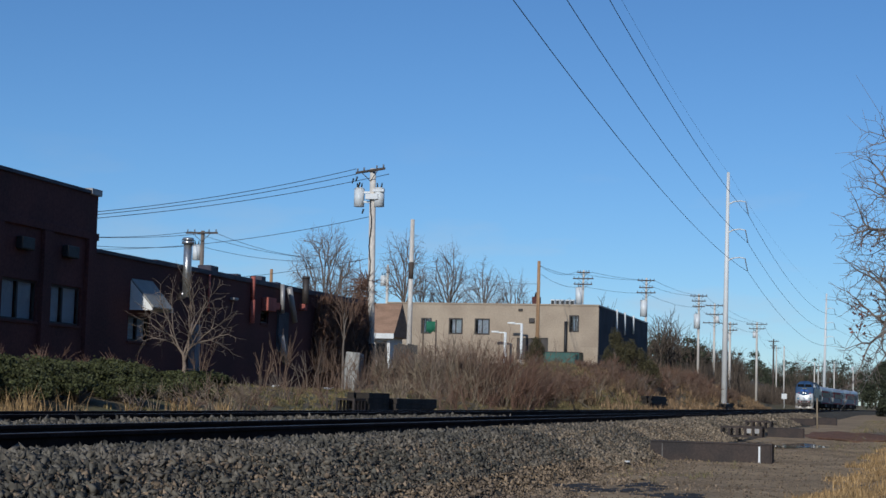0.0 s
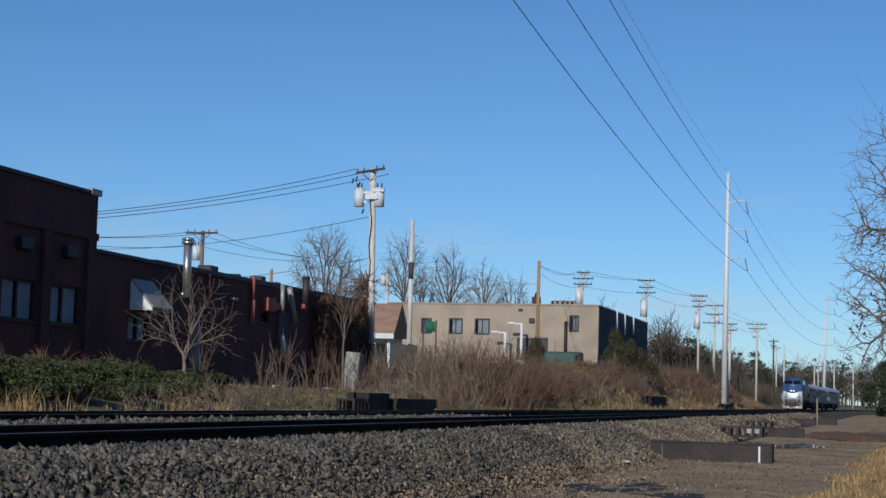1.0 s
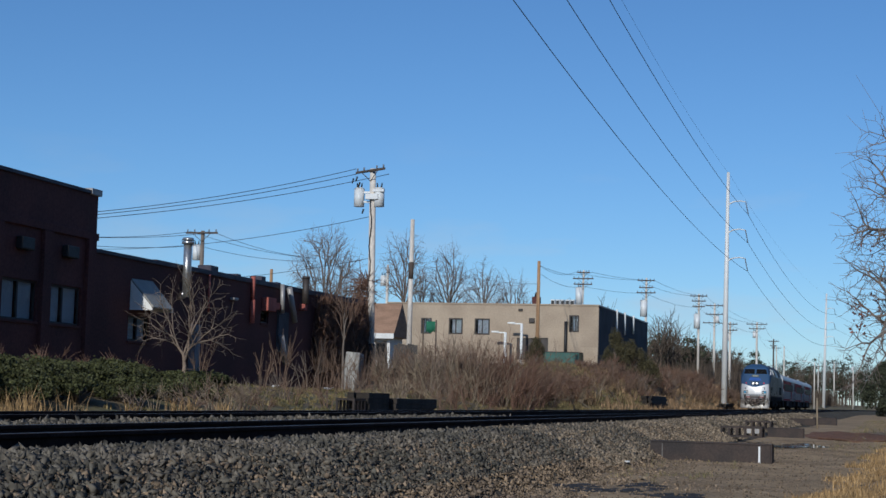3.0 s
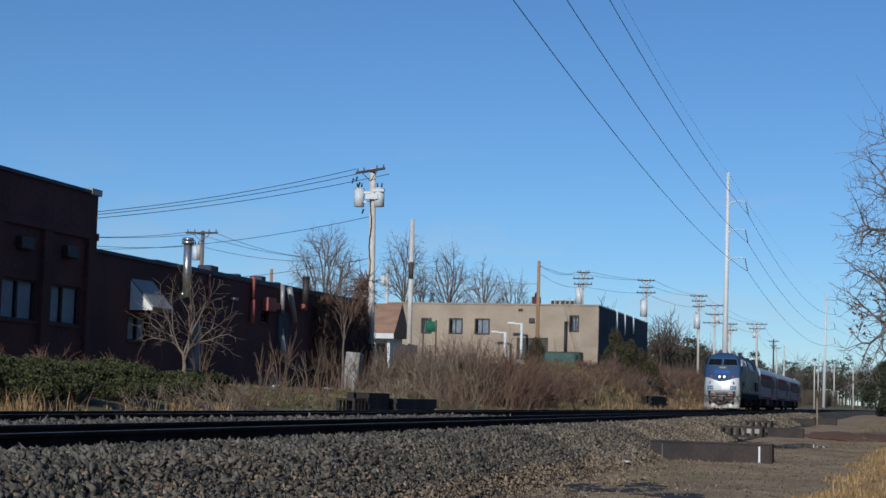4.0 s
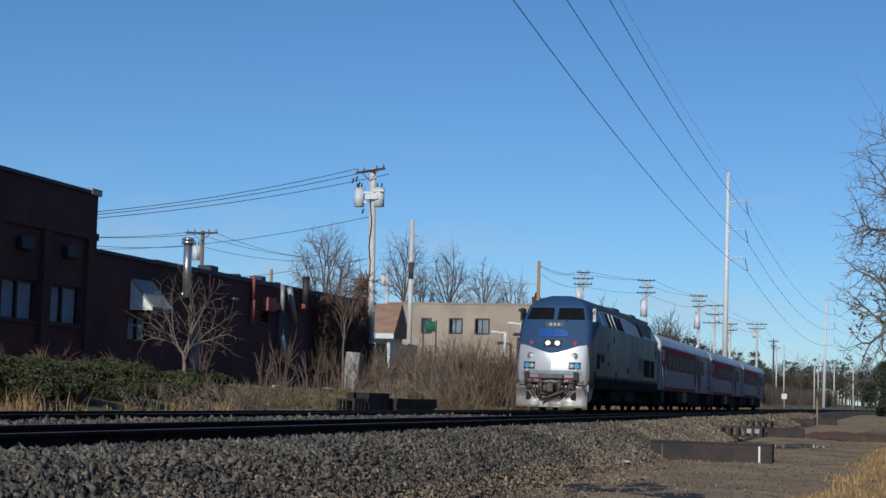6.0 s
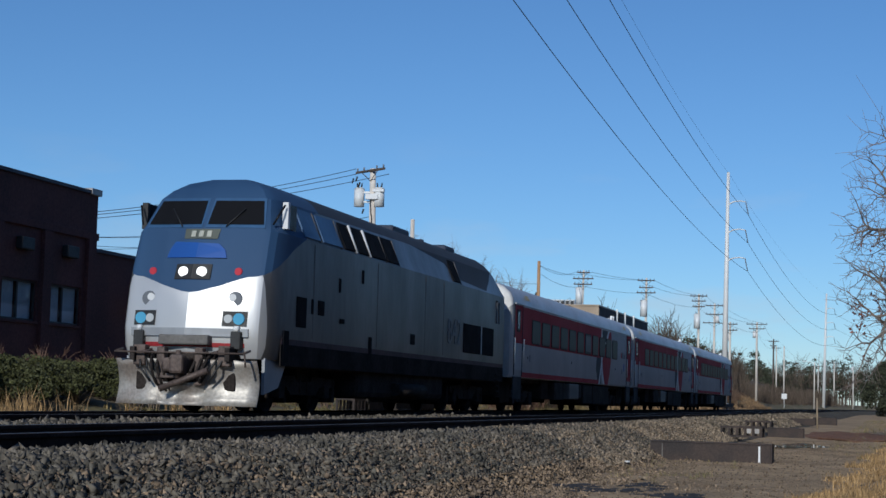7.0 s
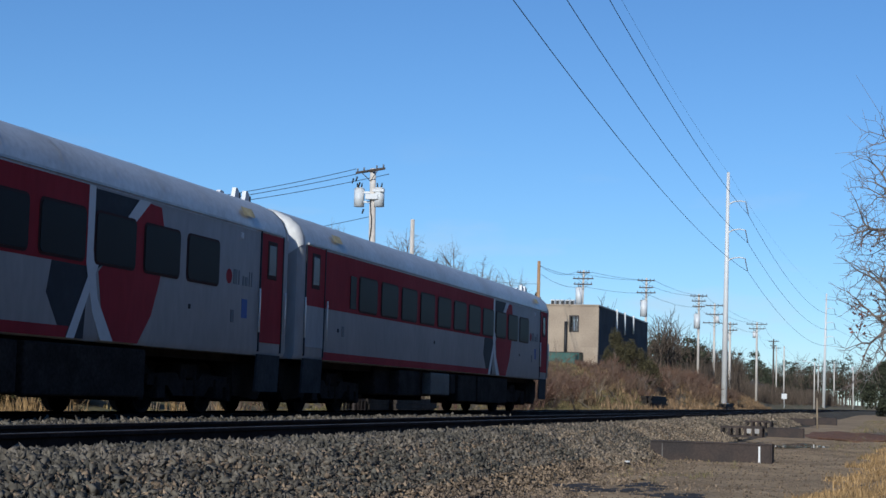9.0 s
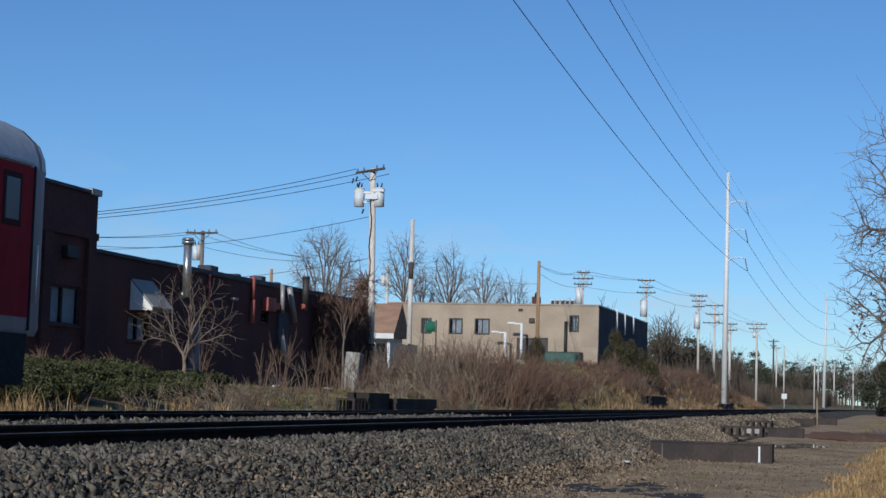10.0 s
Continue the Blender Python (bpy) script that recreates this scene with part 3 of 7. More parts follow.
    # side doors, louvres, grilles and lettering
    for s in (-1, 1):
        y = 1.51 * s
        b = bmesh.new()
        box(b, -8.6, -8.02, y - 0.014, y + 0.014, 1.70, 2.30, 0.01)
        part("cab_door_window", b, M["grille"], L)
        b = bmesh.new()
        box(b, -7.3, -6.95, y - 0.02, y + 0.02, 2.0, 2.3, 0.01)
        part("grab_recess", b, M["grille"], L)
        for i, (x0, x1) in enumerate(((-8.2, -7.25), (-7.05, -5.85), (-5.6, -4.85), (-4.62, -3.85), (-3.6, -2.55), (-2.42, -1.5), (3.75, 4.5))):
            b = bmesh.new()
            v = [(x0, 1.478 * s, 3.5), (x1, 1.478 * s, 3.5), (x1, 1.235 * s, 4.07), (x0, 1.235 * s, 4.07)]
            plate_v = [b.verts.new(p) for p in v] + [b.verts.new((p[0], p[1] + 0.03 * s, p[2] + 0.015)) for p in v]
            for f in ((0, 1, 5, 4), (1, 2, 6, 5), (2, 3, 7, 6), (3, 0, 4, 7), (4, 5, 6, 7), (3, 2, 1, 0)):
                b.faces.new([plate_v[k] for k in f])
            bmesh.ops.recalc_face_normals(b, faces=b.faces[:])
            lv = part("louvre", b, M["grille"] if i > 1 else M["blue"], L, "black louvred air intake" if i > 1 else "blue painted roof panel")
            b = bmesh.new()
            rod(b, (x1, 1.50 * s, 3.47), (x1, 1.26 * s, 4.08), 0.05 if i in (2, 3) else 0.025, n=6)
            part("louvre_post", b, M["whitepaint"] if i in (2, 3) else M["boxgrey"], lv)
        b = bmesh.new()
        box(b, 4.87, 8.46, y - 0.02, y + 0.02, 1.64, 2.44, 0.01)
        bay = part("radiator_grille", b, M["grille"], L, "large black radiator grille")
        b = bmesh.new()
        box(b, 6.86, 6.95, y - 0.03, y + 0.03, 1.64, 2.44, 0.01)
        part("grille_post", b, M["silver"], bay)
        b = bmesh.new()
        box(b, -0.40, -0.02, y - 0.016, y + 0.016, 1.66, 1.92, 0.02)
        part("inspection_hatch", b, M["grille"], L)
        b = bmesh.new()
        box(b, 8.82, 8.88, y - 0.025, y + 0.025, 2.62, 3.3), box(b, 9.14, 9.2, y - 0.025, y + 0.025, 2.62, 3.3), box(b, 8.82, 9.2, y - 0.025, y + 0.025, 3.24, 3.3)
        part("grab_rail", b, M["grey_letter"], L)
        b = bmesh.new()
        for k in range(5):
            box(b, 8.75, 9.3, y - 0.06, y + 0.0, 0.45 + 0.16 * k, 0.48 + 0.16 * k)
        part("side_ladder", b, M["under"], L)
        for x0, x1, z0, z1 in ((-9.3, -9.0, 1.0, 1.6), (-5.9, -5.6, 1.9, 2.0), (-3.8, -3.6, 1.3, 1.7)):
            part("step_recess", bm_box(x0, x1, y - 0.02, y + 0.02, z0, z1, 0.008), M["grille"], L)
        b = bmesh.new()
        rod(b, (-1.4, 1.42 * s, 0.55), (1.1, 1.42 * s, 0.55), 0.16)
        part("air_reservoir", b, M["under"], L, "long sooty air reservoir")
        b = bmesh.new()
        box(b, -9.4, 9.8, y - 0.008, y + 0.008, 1.33, 1.44)
        part("lower_stripe", b, M["charred_red"], L, "faded dark red stripe along the sill")
        # Grime and the low shade on the body are put into this plate's colour.
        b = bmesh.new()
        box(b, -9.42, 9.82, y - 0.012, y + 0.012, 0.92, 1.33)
        part("side_skirt", b, M["skirt"], L, "dark skirt below the sill stripe, grime and shade in its colour")
        b = bmesh.new()
        plate(b, [(-9.95, 0.36), (-9.2, 0.5), (-8.75, 1.04), (-9.95, 1.04)], "y", 1.38 * s - 0.03, 1.38 * s + 0.03)
        part("pilot_side", b, M["silver"], L, "dull silver side plate behind the plow")
        for k, (xa, za) in enumerate(((-7.72, 2.0), (-4.4, 2.85), (-6.0, 2.55))):
            part("latch_recess", bm_box(xa, xa + 0.12, y - 0.012, y + 0.012, za, za + 0.3, 0.006), M["grille"], L)
        for xa in (-7.6, -3.2, 0.9, 2.7):
            part("panel_seam", bm_box(xa - 0.006, xa + 0.006, y - 0.004, y + 0.004, 1.5, 3.4), M["boxgrey"], L)
        cu = bpy.data.curves.new("lettering", "FONT")
        cu.body, cu.size, cu.extrude = "842", 0.98, 0.004
        tx = new("side_number", cu)
        tx.parent = L
        tx.matrix_basis = Matrix.Translation((3.1 if s < 0 else 4.9, y + 0.012 * s, 1.83)) @ (pose(0, 0, 0, 90, 0, 0) if s < 0 else pose(0, 0, 0, 90, 0, 180))
        cu.materials.append(M["grey_letter"])
    b = bmesh.new()
    box(b, 0.4, 1.9, -0.75, 0.75, 4.4, 4.67, 0.06)
    part("roof_hatch", b, M["darkroof"], L, "dark raised roof hatch")
    b = bmesh.new()
    box(b, 5.1, 6.1, -0.9, 0.9, 4.3, 4.62, 0.1)
    part("exhaust_hood", b, M["darkroof"], L)
    part("roof_lug", bm_box(2.75, 2.95, -0.85, -0.65, 4.25, 4.54, 0.02), M["darkroof"], L)
    b = bmesh.new()
    for yy in (-0.55, 0.5):
        rod(b, (-8.9, yy, 4.42), (-8.55, yy, 4.5), 0.05, 0.03)
        rod(b, (-8.6, yy, 4.3), (-8.6, yy, 4.48), 0.03)
    part("horn", b, M["black"], L)
    # brake hoses, uncoupling bar and brackets across the pilot
    for k, yy in enumerate((-0.62, -0.48, -0.34, 0.34, 0.48, 0.62)):
        b = bmesh.new()
        last = Vector((-10.5, yy, 1.12))
        for j in range(1, 9):
            q = Vector((-10.5 - 0.3 * math.sin(j * 0.39), yy * (1 - 0.05 * j), 1.12 - 0.09 * j + 0.05 * math.sin(j + k)))
            rod(b, last, q, 0.028, n=6, caps=False)
            last = q
        part("air_hose", b, M["under"], L)
    b = bmesh.new()
    rod(b, (-10.72, -1.3, 1.1), (-10.72, 1.3, 1.1), 0.02, n=6)
    for yy in (-1.28, -0.7, 0.7, 1.28):
        rod(b, (-10.72, yy, 1.1), (-10.4, yy, 1.16), 0.025, n=6)
    rod(b, (-10.72, -1.3, 1.1), (-10.76, -1.34, 0.85), 0.02, n=6)
    part("uncoupling_bar", b, M["couplersteel"], L)
    for yy in (-0.85, 0.85):
        part("pilot_bracket", bm_box(-10.62, -10.4, yy - 0.12, yy + 0.12, 0.86, 1.24, 0.02), M["couplersteel"], L)
    b = bmesh.new()
    box(b, -4.2, 3.4, -1.38, 1.38, 0.32, 1.05, 0.15)
    part("fuel_tank", b, M["under"], L, "dirty black fuel tank between the trucks")
    b = bmesh.new()
    box(b, -9.4, 9.8, -1.3, 1.3, 0.9, 1.1)
    part("underframe", b, M["under"], L)
    b = bmesh.new()
    box(b, 9.7, 10.3, -0.16, 0.16, 0.72, 1.02, 0.05), box(b, 9.85, 10.4, -0.75, 0.75, 1.1, 3.3, 0.1)
    part("rear_gangway", b, M["bellows"], L)
    bogie(L, -6.9, 2.75, 0.5)
    bogie(L, 6.9, 2.75, 0.5)
    tagged(L, "silver and blue diesel locomotive with lit headlights pulling coaches", "locomotive", group="train")
    return L


# Dark tone that holds the shade low on the body as well as grime.
M["skirt"] = material("grimy_shaded_skirt", (0.034, 0.028, 0.026), 0.9, spec=0.05, second=(0.02, 0.018, 0.017), vary=0.3, scale=1.2, fine=10)
M["charred_red"] = material("grimy_red_stripe", (0.07, 0.03, 0.03), 0.7, vary=0.3, scale=1, fine=10)
M["darkroof"] = material("sooty_roof", (0.02, 0.03, 0.06), 0.6, vary=0.3, scale=1, fine=10)


def coach_ring(x, w, top, low=1.08):
    k = top / 4.12
    pts = [(w * 0.97, low), (w, low + 0.1), (w, 3.32 * k), (w * 0.985, 3.50 * k), (w * 0.93, 3.69 * k), (w * 0.80, 3.87 * k), (w * 0.60, 4.01 * k), (w * 0.33, 4.09 * k)]
    return [(x, -y, z) for y, z in pts] + [(x, 0, top)] + [(x, y, z) for y, z in pts[::-1]]


def build_coach(last_window=8.64, narrow=True, shaded=None):
    C = empty("coach")
    bm = bmesh.new()
    loft(bm, [coach_ring(x, w, t) for x, w, t in ((-12.66, 1.49, 4.02), (-12.6, 1.535, 4.085), (-12.48, 1.55, 4.115), (-12.3, 1.55, 4.12), (12.3, 1.55, 4.12), (12.48, 1.55, 4.115), (12.6, 1.535, 4.085), (12.66, 1.49, 4.02))])
    bmesh.ops.recalc_face_normals(bm, faces=bm.faces[:])
    for f in bm.faces:
        f.smooth = len(f.verts) == 4
    body = part("body", bm, M["white"], C, "pale grey painted coach shell")
    body.data.set_sharp_from_angle(angle=radians(35))
    # The sun on the upper coach ends is put into these whiter caps.
    for e in (-1, 1):
        b = bmesh.new()
        ends = ((12.46, 1.55, 4.115), (12.48, 1.55, 4.115), (12.6, 1.535, 4.085), (12.66, 1.49, 4.02), (12.665, 1.15, 3.75))
        loft(b, [[((x + 0.012) * e, y * 1.006, z + 0.012) for _, y, z in coach_ring(0, w, t)[2:-2]] for x, w, t in ends], close=False, caps=False)
        bmesh.ops.recalc_face_normals(b, faces=b.faces[:])
        part("end_cap", b, M["end_sun_paint"], C, "rounded end of the coach, whitened for the sun on it")
    # roof skin with seams, a touch above the shell
    bm = bmesh.new()
    xs = [-12.4] + [-12.1 + 24.2 * i / 14 for i in range(1, 14)] + [12.4]
    loft(bm, [[(x, y, z + 0.008) for _, y, z in coach_ring(x, 1.556, 4.12)[2:-2]] for x in xs], close=False, caps=False)
    bmesh.ops.recalc_face_normals(bm, faces=bm.faces[:])
    part("roof", bm, M["roof"], C, "dull silver curved roof sheet")
    bm = bmesh.new()
    for s in (-1, 1):
        box(bm, -12.2, 12.2, s * 1.56 - 0.02, s * 1.56 + 0.02, 3.36, 3.40)
    part("gutter", bm, M["roof"], C)
    for i in range(1, 14):
        x = -12.1 + 24.2 * i / 14
        bm = bmesh.new()
        loft(bm, [[(x + d, y, z + 0.02) for _, y, z in coach_ring(x, 1.56, 4.12)[3:-3]] for d in (-0.02, 0.02)], close=False, caps=False)
        part("roof_seam", bm, M["roof"], C)
    win = pane_mesh(1.32, 0.72, 0.012, 0.09, M["tinted"])
    rim = pane_mesh(1.39, 0.80, 0.006, 0.11, M["gasket"])

    def side(name, pts, mat, s, lift, label=""):
        b = bmesh.new()
        y = 1.55 * s
        plate(b, pts, "y", y - lift, y + lift)
        return part(name, b, mat, C, label)

    for s in (-1, 1):
        side("red_band", [(-11.1, 2.15), (4.22, 2.15), (4.22, 3.34), (-11.1, 3.34)], M["red"], s, 0.004, "red band round the windows")
        side("red_sill_stripe", [(-11.1, 1.1), (3.65, 1.1), (3.75, 1.26), (-11.1, 1.26)], M["red"], s, 0.004)
        side("charcoal_panel", [(3.55, 1.1), (4.2, 1.1), (4.28, 2.0), (4.7, 2.2), (4.4, 2.35), (4.4, 3.3), (6.1, 3.3), (5.3, 2.6), (4.3, 2.3), (3.2, 2.25), (3.05, 1.7)], M["charcoal"], s, 0.003)
        arc = [(6.0, 1.1), (5.1, 1.1), (4.75, 1.5), (4.6, 2.1), (5.0, 2.4), (5.6, 2.85), (5.9, 3.2), (6.15, 3.3), (6.7, 3.28), (6.85, 2.9), (6.85, 2.5), (6.7, 2.05), (6.45, 1.55)]
        side("red_disc", arc, M["red"], s, 0.006, "large red swoosh emblem")
        side("white_stroke", [(3.68, 1.1), (3.92, 1.1), (4.62, 2.25), (4.5, 2.35)], M["whitepaint"], s, 0.008)
        side("white_stroke", [(4.75, 1.1), (5.15, 1.1), (4.6, 1.7), (4.4, 2.4), (4.4, 3.33), (4.2, 3.33), (4.2, 2.2), (4.45, 1.5)], M["whitepaint"], s, 0.009)
        side("white_stroke", [(5.2, 2.75), (5.5, 2.75), (6.3, 3.32), (5.9, 3.32)], M["whitepaint"], s, 0.0085)
        for k in range(11):
            x = last_window - 1.667 * k
            r = new("window", rim)
            r.parent = C
            r.matrix_basis = pose(x, 1.556 * s, 2.595)
            g = new("pane", win)
            g.parent = r
            g.matrix_basis = pose(0, 0.006 * s, 0)
            if k == shaded:
                sh = part("window_shade", bm_box(-0.6, 0.6, -0.016, 0.016, -0.3, 0.3, 0.01), M["boxgrey"], r, "grey panel closing the window")
                sh.matrix_basis = pose(0, 0.008 * s, 0)
        if narrow:
            part("narrow_window", bm_box(-9.42, -9.0, 1.556 * s - 0.012, 1.556 * s + 0.012, 2.24, 2.95, 0.008), M["tinted"], C)
        for x0, x1, z0 in ((11.15, 12.25, 1.32), (-12.25, -11.15, 2.15)):
            d = side("door", [(x0, z0), (x1, z0), (x1, 3.34), (x0, 3.34)], M["red"], s, 0.012, "red vestibule door with a tall window")
            if z0 > 2:
                side("door_lower", [(x0, 1.32), (x1, 1.32), (x1, z0), (x0, z0)], M["white"], s, 0.012)
            b = bmesh.new()
            box(b, (x0 + x1) / 2 - 0.25, (x0 + x1) / 2 + 0.25, 1.55 * s - 0.02, 1.55 * s + 0.02, 2.5, 3.22, 0.015)
            part("door_window", b, M["gasket"], d, "dark door window frame")
            part("door_pane", bm_box((x0 + x1) / 2 - 0.18, (x0 + x1) / 2 + 0.18, 1.55 * s - 0.026, 1.55 * s + 0.026, 2.58, 3.14, 0.01), M["door_glass"], d)
            for xx in (x0 - 0.03, x1 + 0.03):
                part("door_jamb", bm_box(xx - 0.02, xx + 0.02, 1.55 * s - 0.022, 1.55 * s + 0.022, 1.15, 3.36), M["charcoal"], d)
            for xx in (x0 - 0.12, x1 + 0.12):
                b = bmesh.new()
                rod(b, (xx, 1.60 * s, 1.5), (xx, 1.60 * s, 2.3), 0.018, n=6)
                part("grab_bar", b, M["galv"], d, "steel grab bar")
            b = bmesh.new()
            plate(b, [(x0 - 0.12, 0.42), (x1 - 0.05, 0.42), (x1 + 0.02, 1.1), (x0 - 0.02, 1.1)], "y", 1.52 * s - 0.04, 1.52 * s)
            part("step_well", b, M["stepgrey"], C, "dull dark boarding steps")
        b = bmesh.new()
        rod(b, (9.62, 1.55 * s - 0.006, 2.42), (9.62, 1.55 * s + 0.006, 2.42), 0.13, n=16)
        part("round_emblem", b, M["red"], C, "small red round emblem")
        for x, w, z1 in ((9.82, 0.18, 2.56), (10.06, 0.05, 2.56), (10.26, 0.07, 2.47), (10.38, 0.12, 2.46), (10.57, 0.04, 2.56), (10.68, 0.04, 2.56)):
            part("lettering_bar", bm_box(x, x + w, 1.55 * s - 0.006, 1.55 * s + 0.006, 2.3, z1), M["grey_letter"], C)
        part("notice_decal", bm_box(10.25, 10.52, 1.55 * s - 0.006, 1.55 * s + 0.006, 1.72, 2.06), M["symbol_blue"], C, "blue square symbol decal")
        for xa, za in ((-11.0, 1.95), (-9.9, 1.62), (9.75, 1.62)):
            part("notice_decal", bm_box(xa, xa + 0.14, 1.55 * s - 0.008, 1.55 * s + 0.008, za, za + 0.22), M["grey_letter"], C)
        for xa, za in ((-10.2, 1.7), (7.9, 1.75), (-2.4, 1.75)):
            part("latch", bm_box(xa, xa + 0.08, 1.55 * s - 0.014, 1.55 * s + 0.014, za, za + 0.08, 0.01), M["charcoal"], C)
        b = bmesh.new()
        box(b, 10.1, 10.2, 1.55 * s - 0.03, 1.55 * s + 0.03, 3.12, 3.24, 0.02)
        part("door_lamp", b, M["whitepaint"], C)
        for x0 in (-10.6, 10.2):
            b = bmesh.new()
            v = [(x0, 1.52, 3.54), (x0 + 0.55, 1.52, 3.54), (x0 + 0.55, 1.44, 3.70), (x0, 1.44, 3.70)]
            b.faces.new([b.verts.new((p[0], p[1] * s * 1.03, p[2] + 0.02)) for p in v])
            part("roof_panel", b, M["yellowed"], C, "yellowed square panel at the roof edge")
    b = bmesh.new()
    box(b, -6.6, 6.9, -1.3, 1.3, 0.42, 1.1, 0.05), box(b, -12.0, 12.0, -1.2, 1.2, 0.95, 1.1)
    part("underframe", b, M["under"], C, "black grimy underframe")
    for x0, x1, z0, mat in ((-5.4, -3.6, 0.42, "under"), (-2.5, -0.62, 0.46, "boxgrey"), (-0.5, 0.0, 0.5, "under"), (0.3, 2.4, 0.3, "under"), (2.6, 6.4, 0.28, "under")):
        for s in (-1, 1):
            b = bmesh.new()
            box(b, x0, x1, 1.35 * s - 0.18, 1.35 * s + 0.18, z0, 1.02, 0.03)
            part("equipment_box", b, M[mat], C)
    for e in (-1, 1):
        b = bmesh.new()
        box(b, min(e * 12.6, e * 12.94), max(e * 12.6, e * 12.94), -0.6, 0.6, 1.05, 3.35, 0.08)
        part("gangway_bellows", b, M["bellows"], C, "grey rubber gangway bellows")
        b = bmesh.new()
        box(b, e * 12.7 - 0.3, e * 12.7 + 0.25, -0.15, 0.15, 0.7, 1.0, 0.04)
        part("coupler", b, M["under"], C)
        b = bmesh.new()
        plate(b, [(e * 10.9, 1.02), (e * 12.55, 1.02), (e * 12.5, 0.5), (e * 12.2, 0.26), (e * 11.0, 0.34)], "y", -1.15, 1.15)
        bmesh.ops.recalc_face_normals(b, faces=b.faces[:])
        part("end_gear", b, M["under"], C)
        b = bmesh.new()
        box(b, e * 12.66 - 0.04, e * 12.66 + 0.04, -1.05, -0.75, 2.2, 3.2, 0.02), box(b, e * 12.66 - 0.04, e * 12.66 + 0.04, 0.75, 1.05, 2.2, 3.2, 0.02)
        part("end_window", b, M["glass"], C)
    for x, h in ((11.0, 0.06), (11.75, 0.2), (12.28, 0.2)):
        b = bmesh.new()
        plate(b, [(x - 0.16, 3.95), (x + 0.1, 3.95), (x + 0.1, 4.05 + h * 0.7), (x + 0.02, 4.05 + h), (x - 0.06, 4.05 + h)], "y", -0.78, -0.70)
        fin = part("roof_fin", b, M["whitepaint"], C, "small white upright roof fin")
        part("fin_back", bm_box(x + 0.1, x + 0.17, -0.79, -0.69, 3.95, 4.02 + h * 0.75, 0.01), M["black"], fin, "black back of the fin")
    b = bmesh.new()
    box(b, -1.6, 0.2, -0.5, 0.5, 4.05, 4.18, 0.03)
    part("roof_vent", b, M["roof"], C)
    bogie(C, -9.1, 2.5, 0.46, 0.56)
    bogie(C, 9.1, 2.5, 0.46, 0.56)
    tagged(C, "red and grey passenger coach with dark windows behind the locomotive", "railway coach", group="train")
    return C


M["gasket"] = plain("brownish_window_gasket", (0.06, 0.03, 0.03), 0.7, spec=0.1)
M["door_glass"] = plain("pale_door_glass", (0.16, 0.165, 0.17), 0.25)
M["symbol_blue"] = plain("blue_symbol_decal", (0.03, 0.09, 0.36), 0.5)
# Coach paint made whiter to hold the sunlight on the ends.
M["end_sun_paint"] = material("sun_bright_end_paint", (0.74, 0.73, 0.71), 0.5, vary=0.1, scale=1, fine=8)
M["stepgrey"] = material("dull_step_paint", (0.055, 0.056, 0.06), 0.8, spec=0.1, vary=0.25, scale=1.5, fine=12)
CARS.append(build_locomotive())
CARS.append(build_coach(7.72, False, 4))
CARS.append(build_coach(8.45, False))
CARS.append(build_coach(8.55, True))
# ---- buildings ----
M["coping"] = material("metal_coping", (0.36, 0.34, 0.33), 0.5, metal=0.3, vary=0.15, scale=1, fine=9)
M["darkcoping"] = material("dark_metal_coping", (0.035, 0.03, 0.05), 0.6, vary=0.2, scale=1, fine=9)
M["blind"] = material("pale_window_blind", (0.52, 0.55, 0.57), 0.8, vary=0.12, scale=0.8, fine=20, stretch=(0.2, 1, 4))
M["awning"] = material("grey_awning_sheet", (0.34, 0.325, 0.29), 0.6, vary=0.15, scale=1, fine=8)
# Whiter than the sheet: the sun on the end panel is in this colour.
M["awning_end"] = material("sunlit_awning_end", (0.82, 0.80, 0.76), 0.6, vary=0.05, scale=1, fine=8)
M["stack"] = material("shiny_vent_steel", (0.62, 0.62, 0.62), 0.3, metal=0.8, second=(0.4, 0.38, 0.35), vary=0.2, scale=2, fine=9)
M["rust_pipe"] = material("red_rusty_pipe", (0.42, 0.12, 0.09), 0.8, vary=0.25, scale=2, fine=14)
M["bluegrey"] = material("blue_grey_paint", (0.17, 0.18, 0.205), 0.7, vary=0.15, scale=2, fine=9)
M["cabinet"] = material("streaked_cabinet_paint", (0.36, 0.35, 0.33), 0.8, second=(0.17, 0.16, 0.15), vary=0.3, scale=1.6, fine=9, stretch=(1, 1, 0.3))
M["slate"] = material("dark_slate_panel", (0.075, 0.078, 0.09), 0.8, vary=0.2, scale=2, fine=9)
M["roofing"] = material("dark_flat_roofing", (0.06, 0.06, 0.065), 0.9, vary=0.25, scale=0.5, fine=8)
M["shingle"] = material("brown_shingle_roof", (0.33, 0.20, 0.13), 0.9, vary=0.2, scale=1, fine=10, stretch=(1, 1, 4))
M["siding"] = material("white_siding", (0.72, 0.71, 0.68), 0.7, vary=0.08, scale=1, fine=10)
M["dumpster"] = material("green_dumpster_paint", (0.02, 0.10, 0.08), 0.5, vary=0.2, scale=1, fine=10)
M["frame_dark"] = material("dark_window_frame", (0.05, 0.04, 0.035), 0.6, vary=0.2, scale=2, fine=15)
M["bannergreen"] = material("green_cloth", (0.02, 0.15, 0.08), 0.8, vary=0.2, scale=2, fine=20)
M["whitepole"] = material("white_lamp_post_paint", (0.80, 0.80, 0.78), 0.5, vary=0.05, scale=2, fine=9)


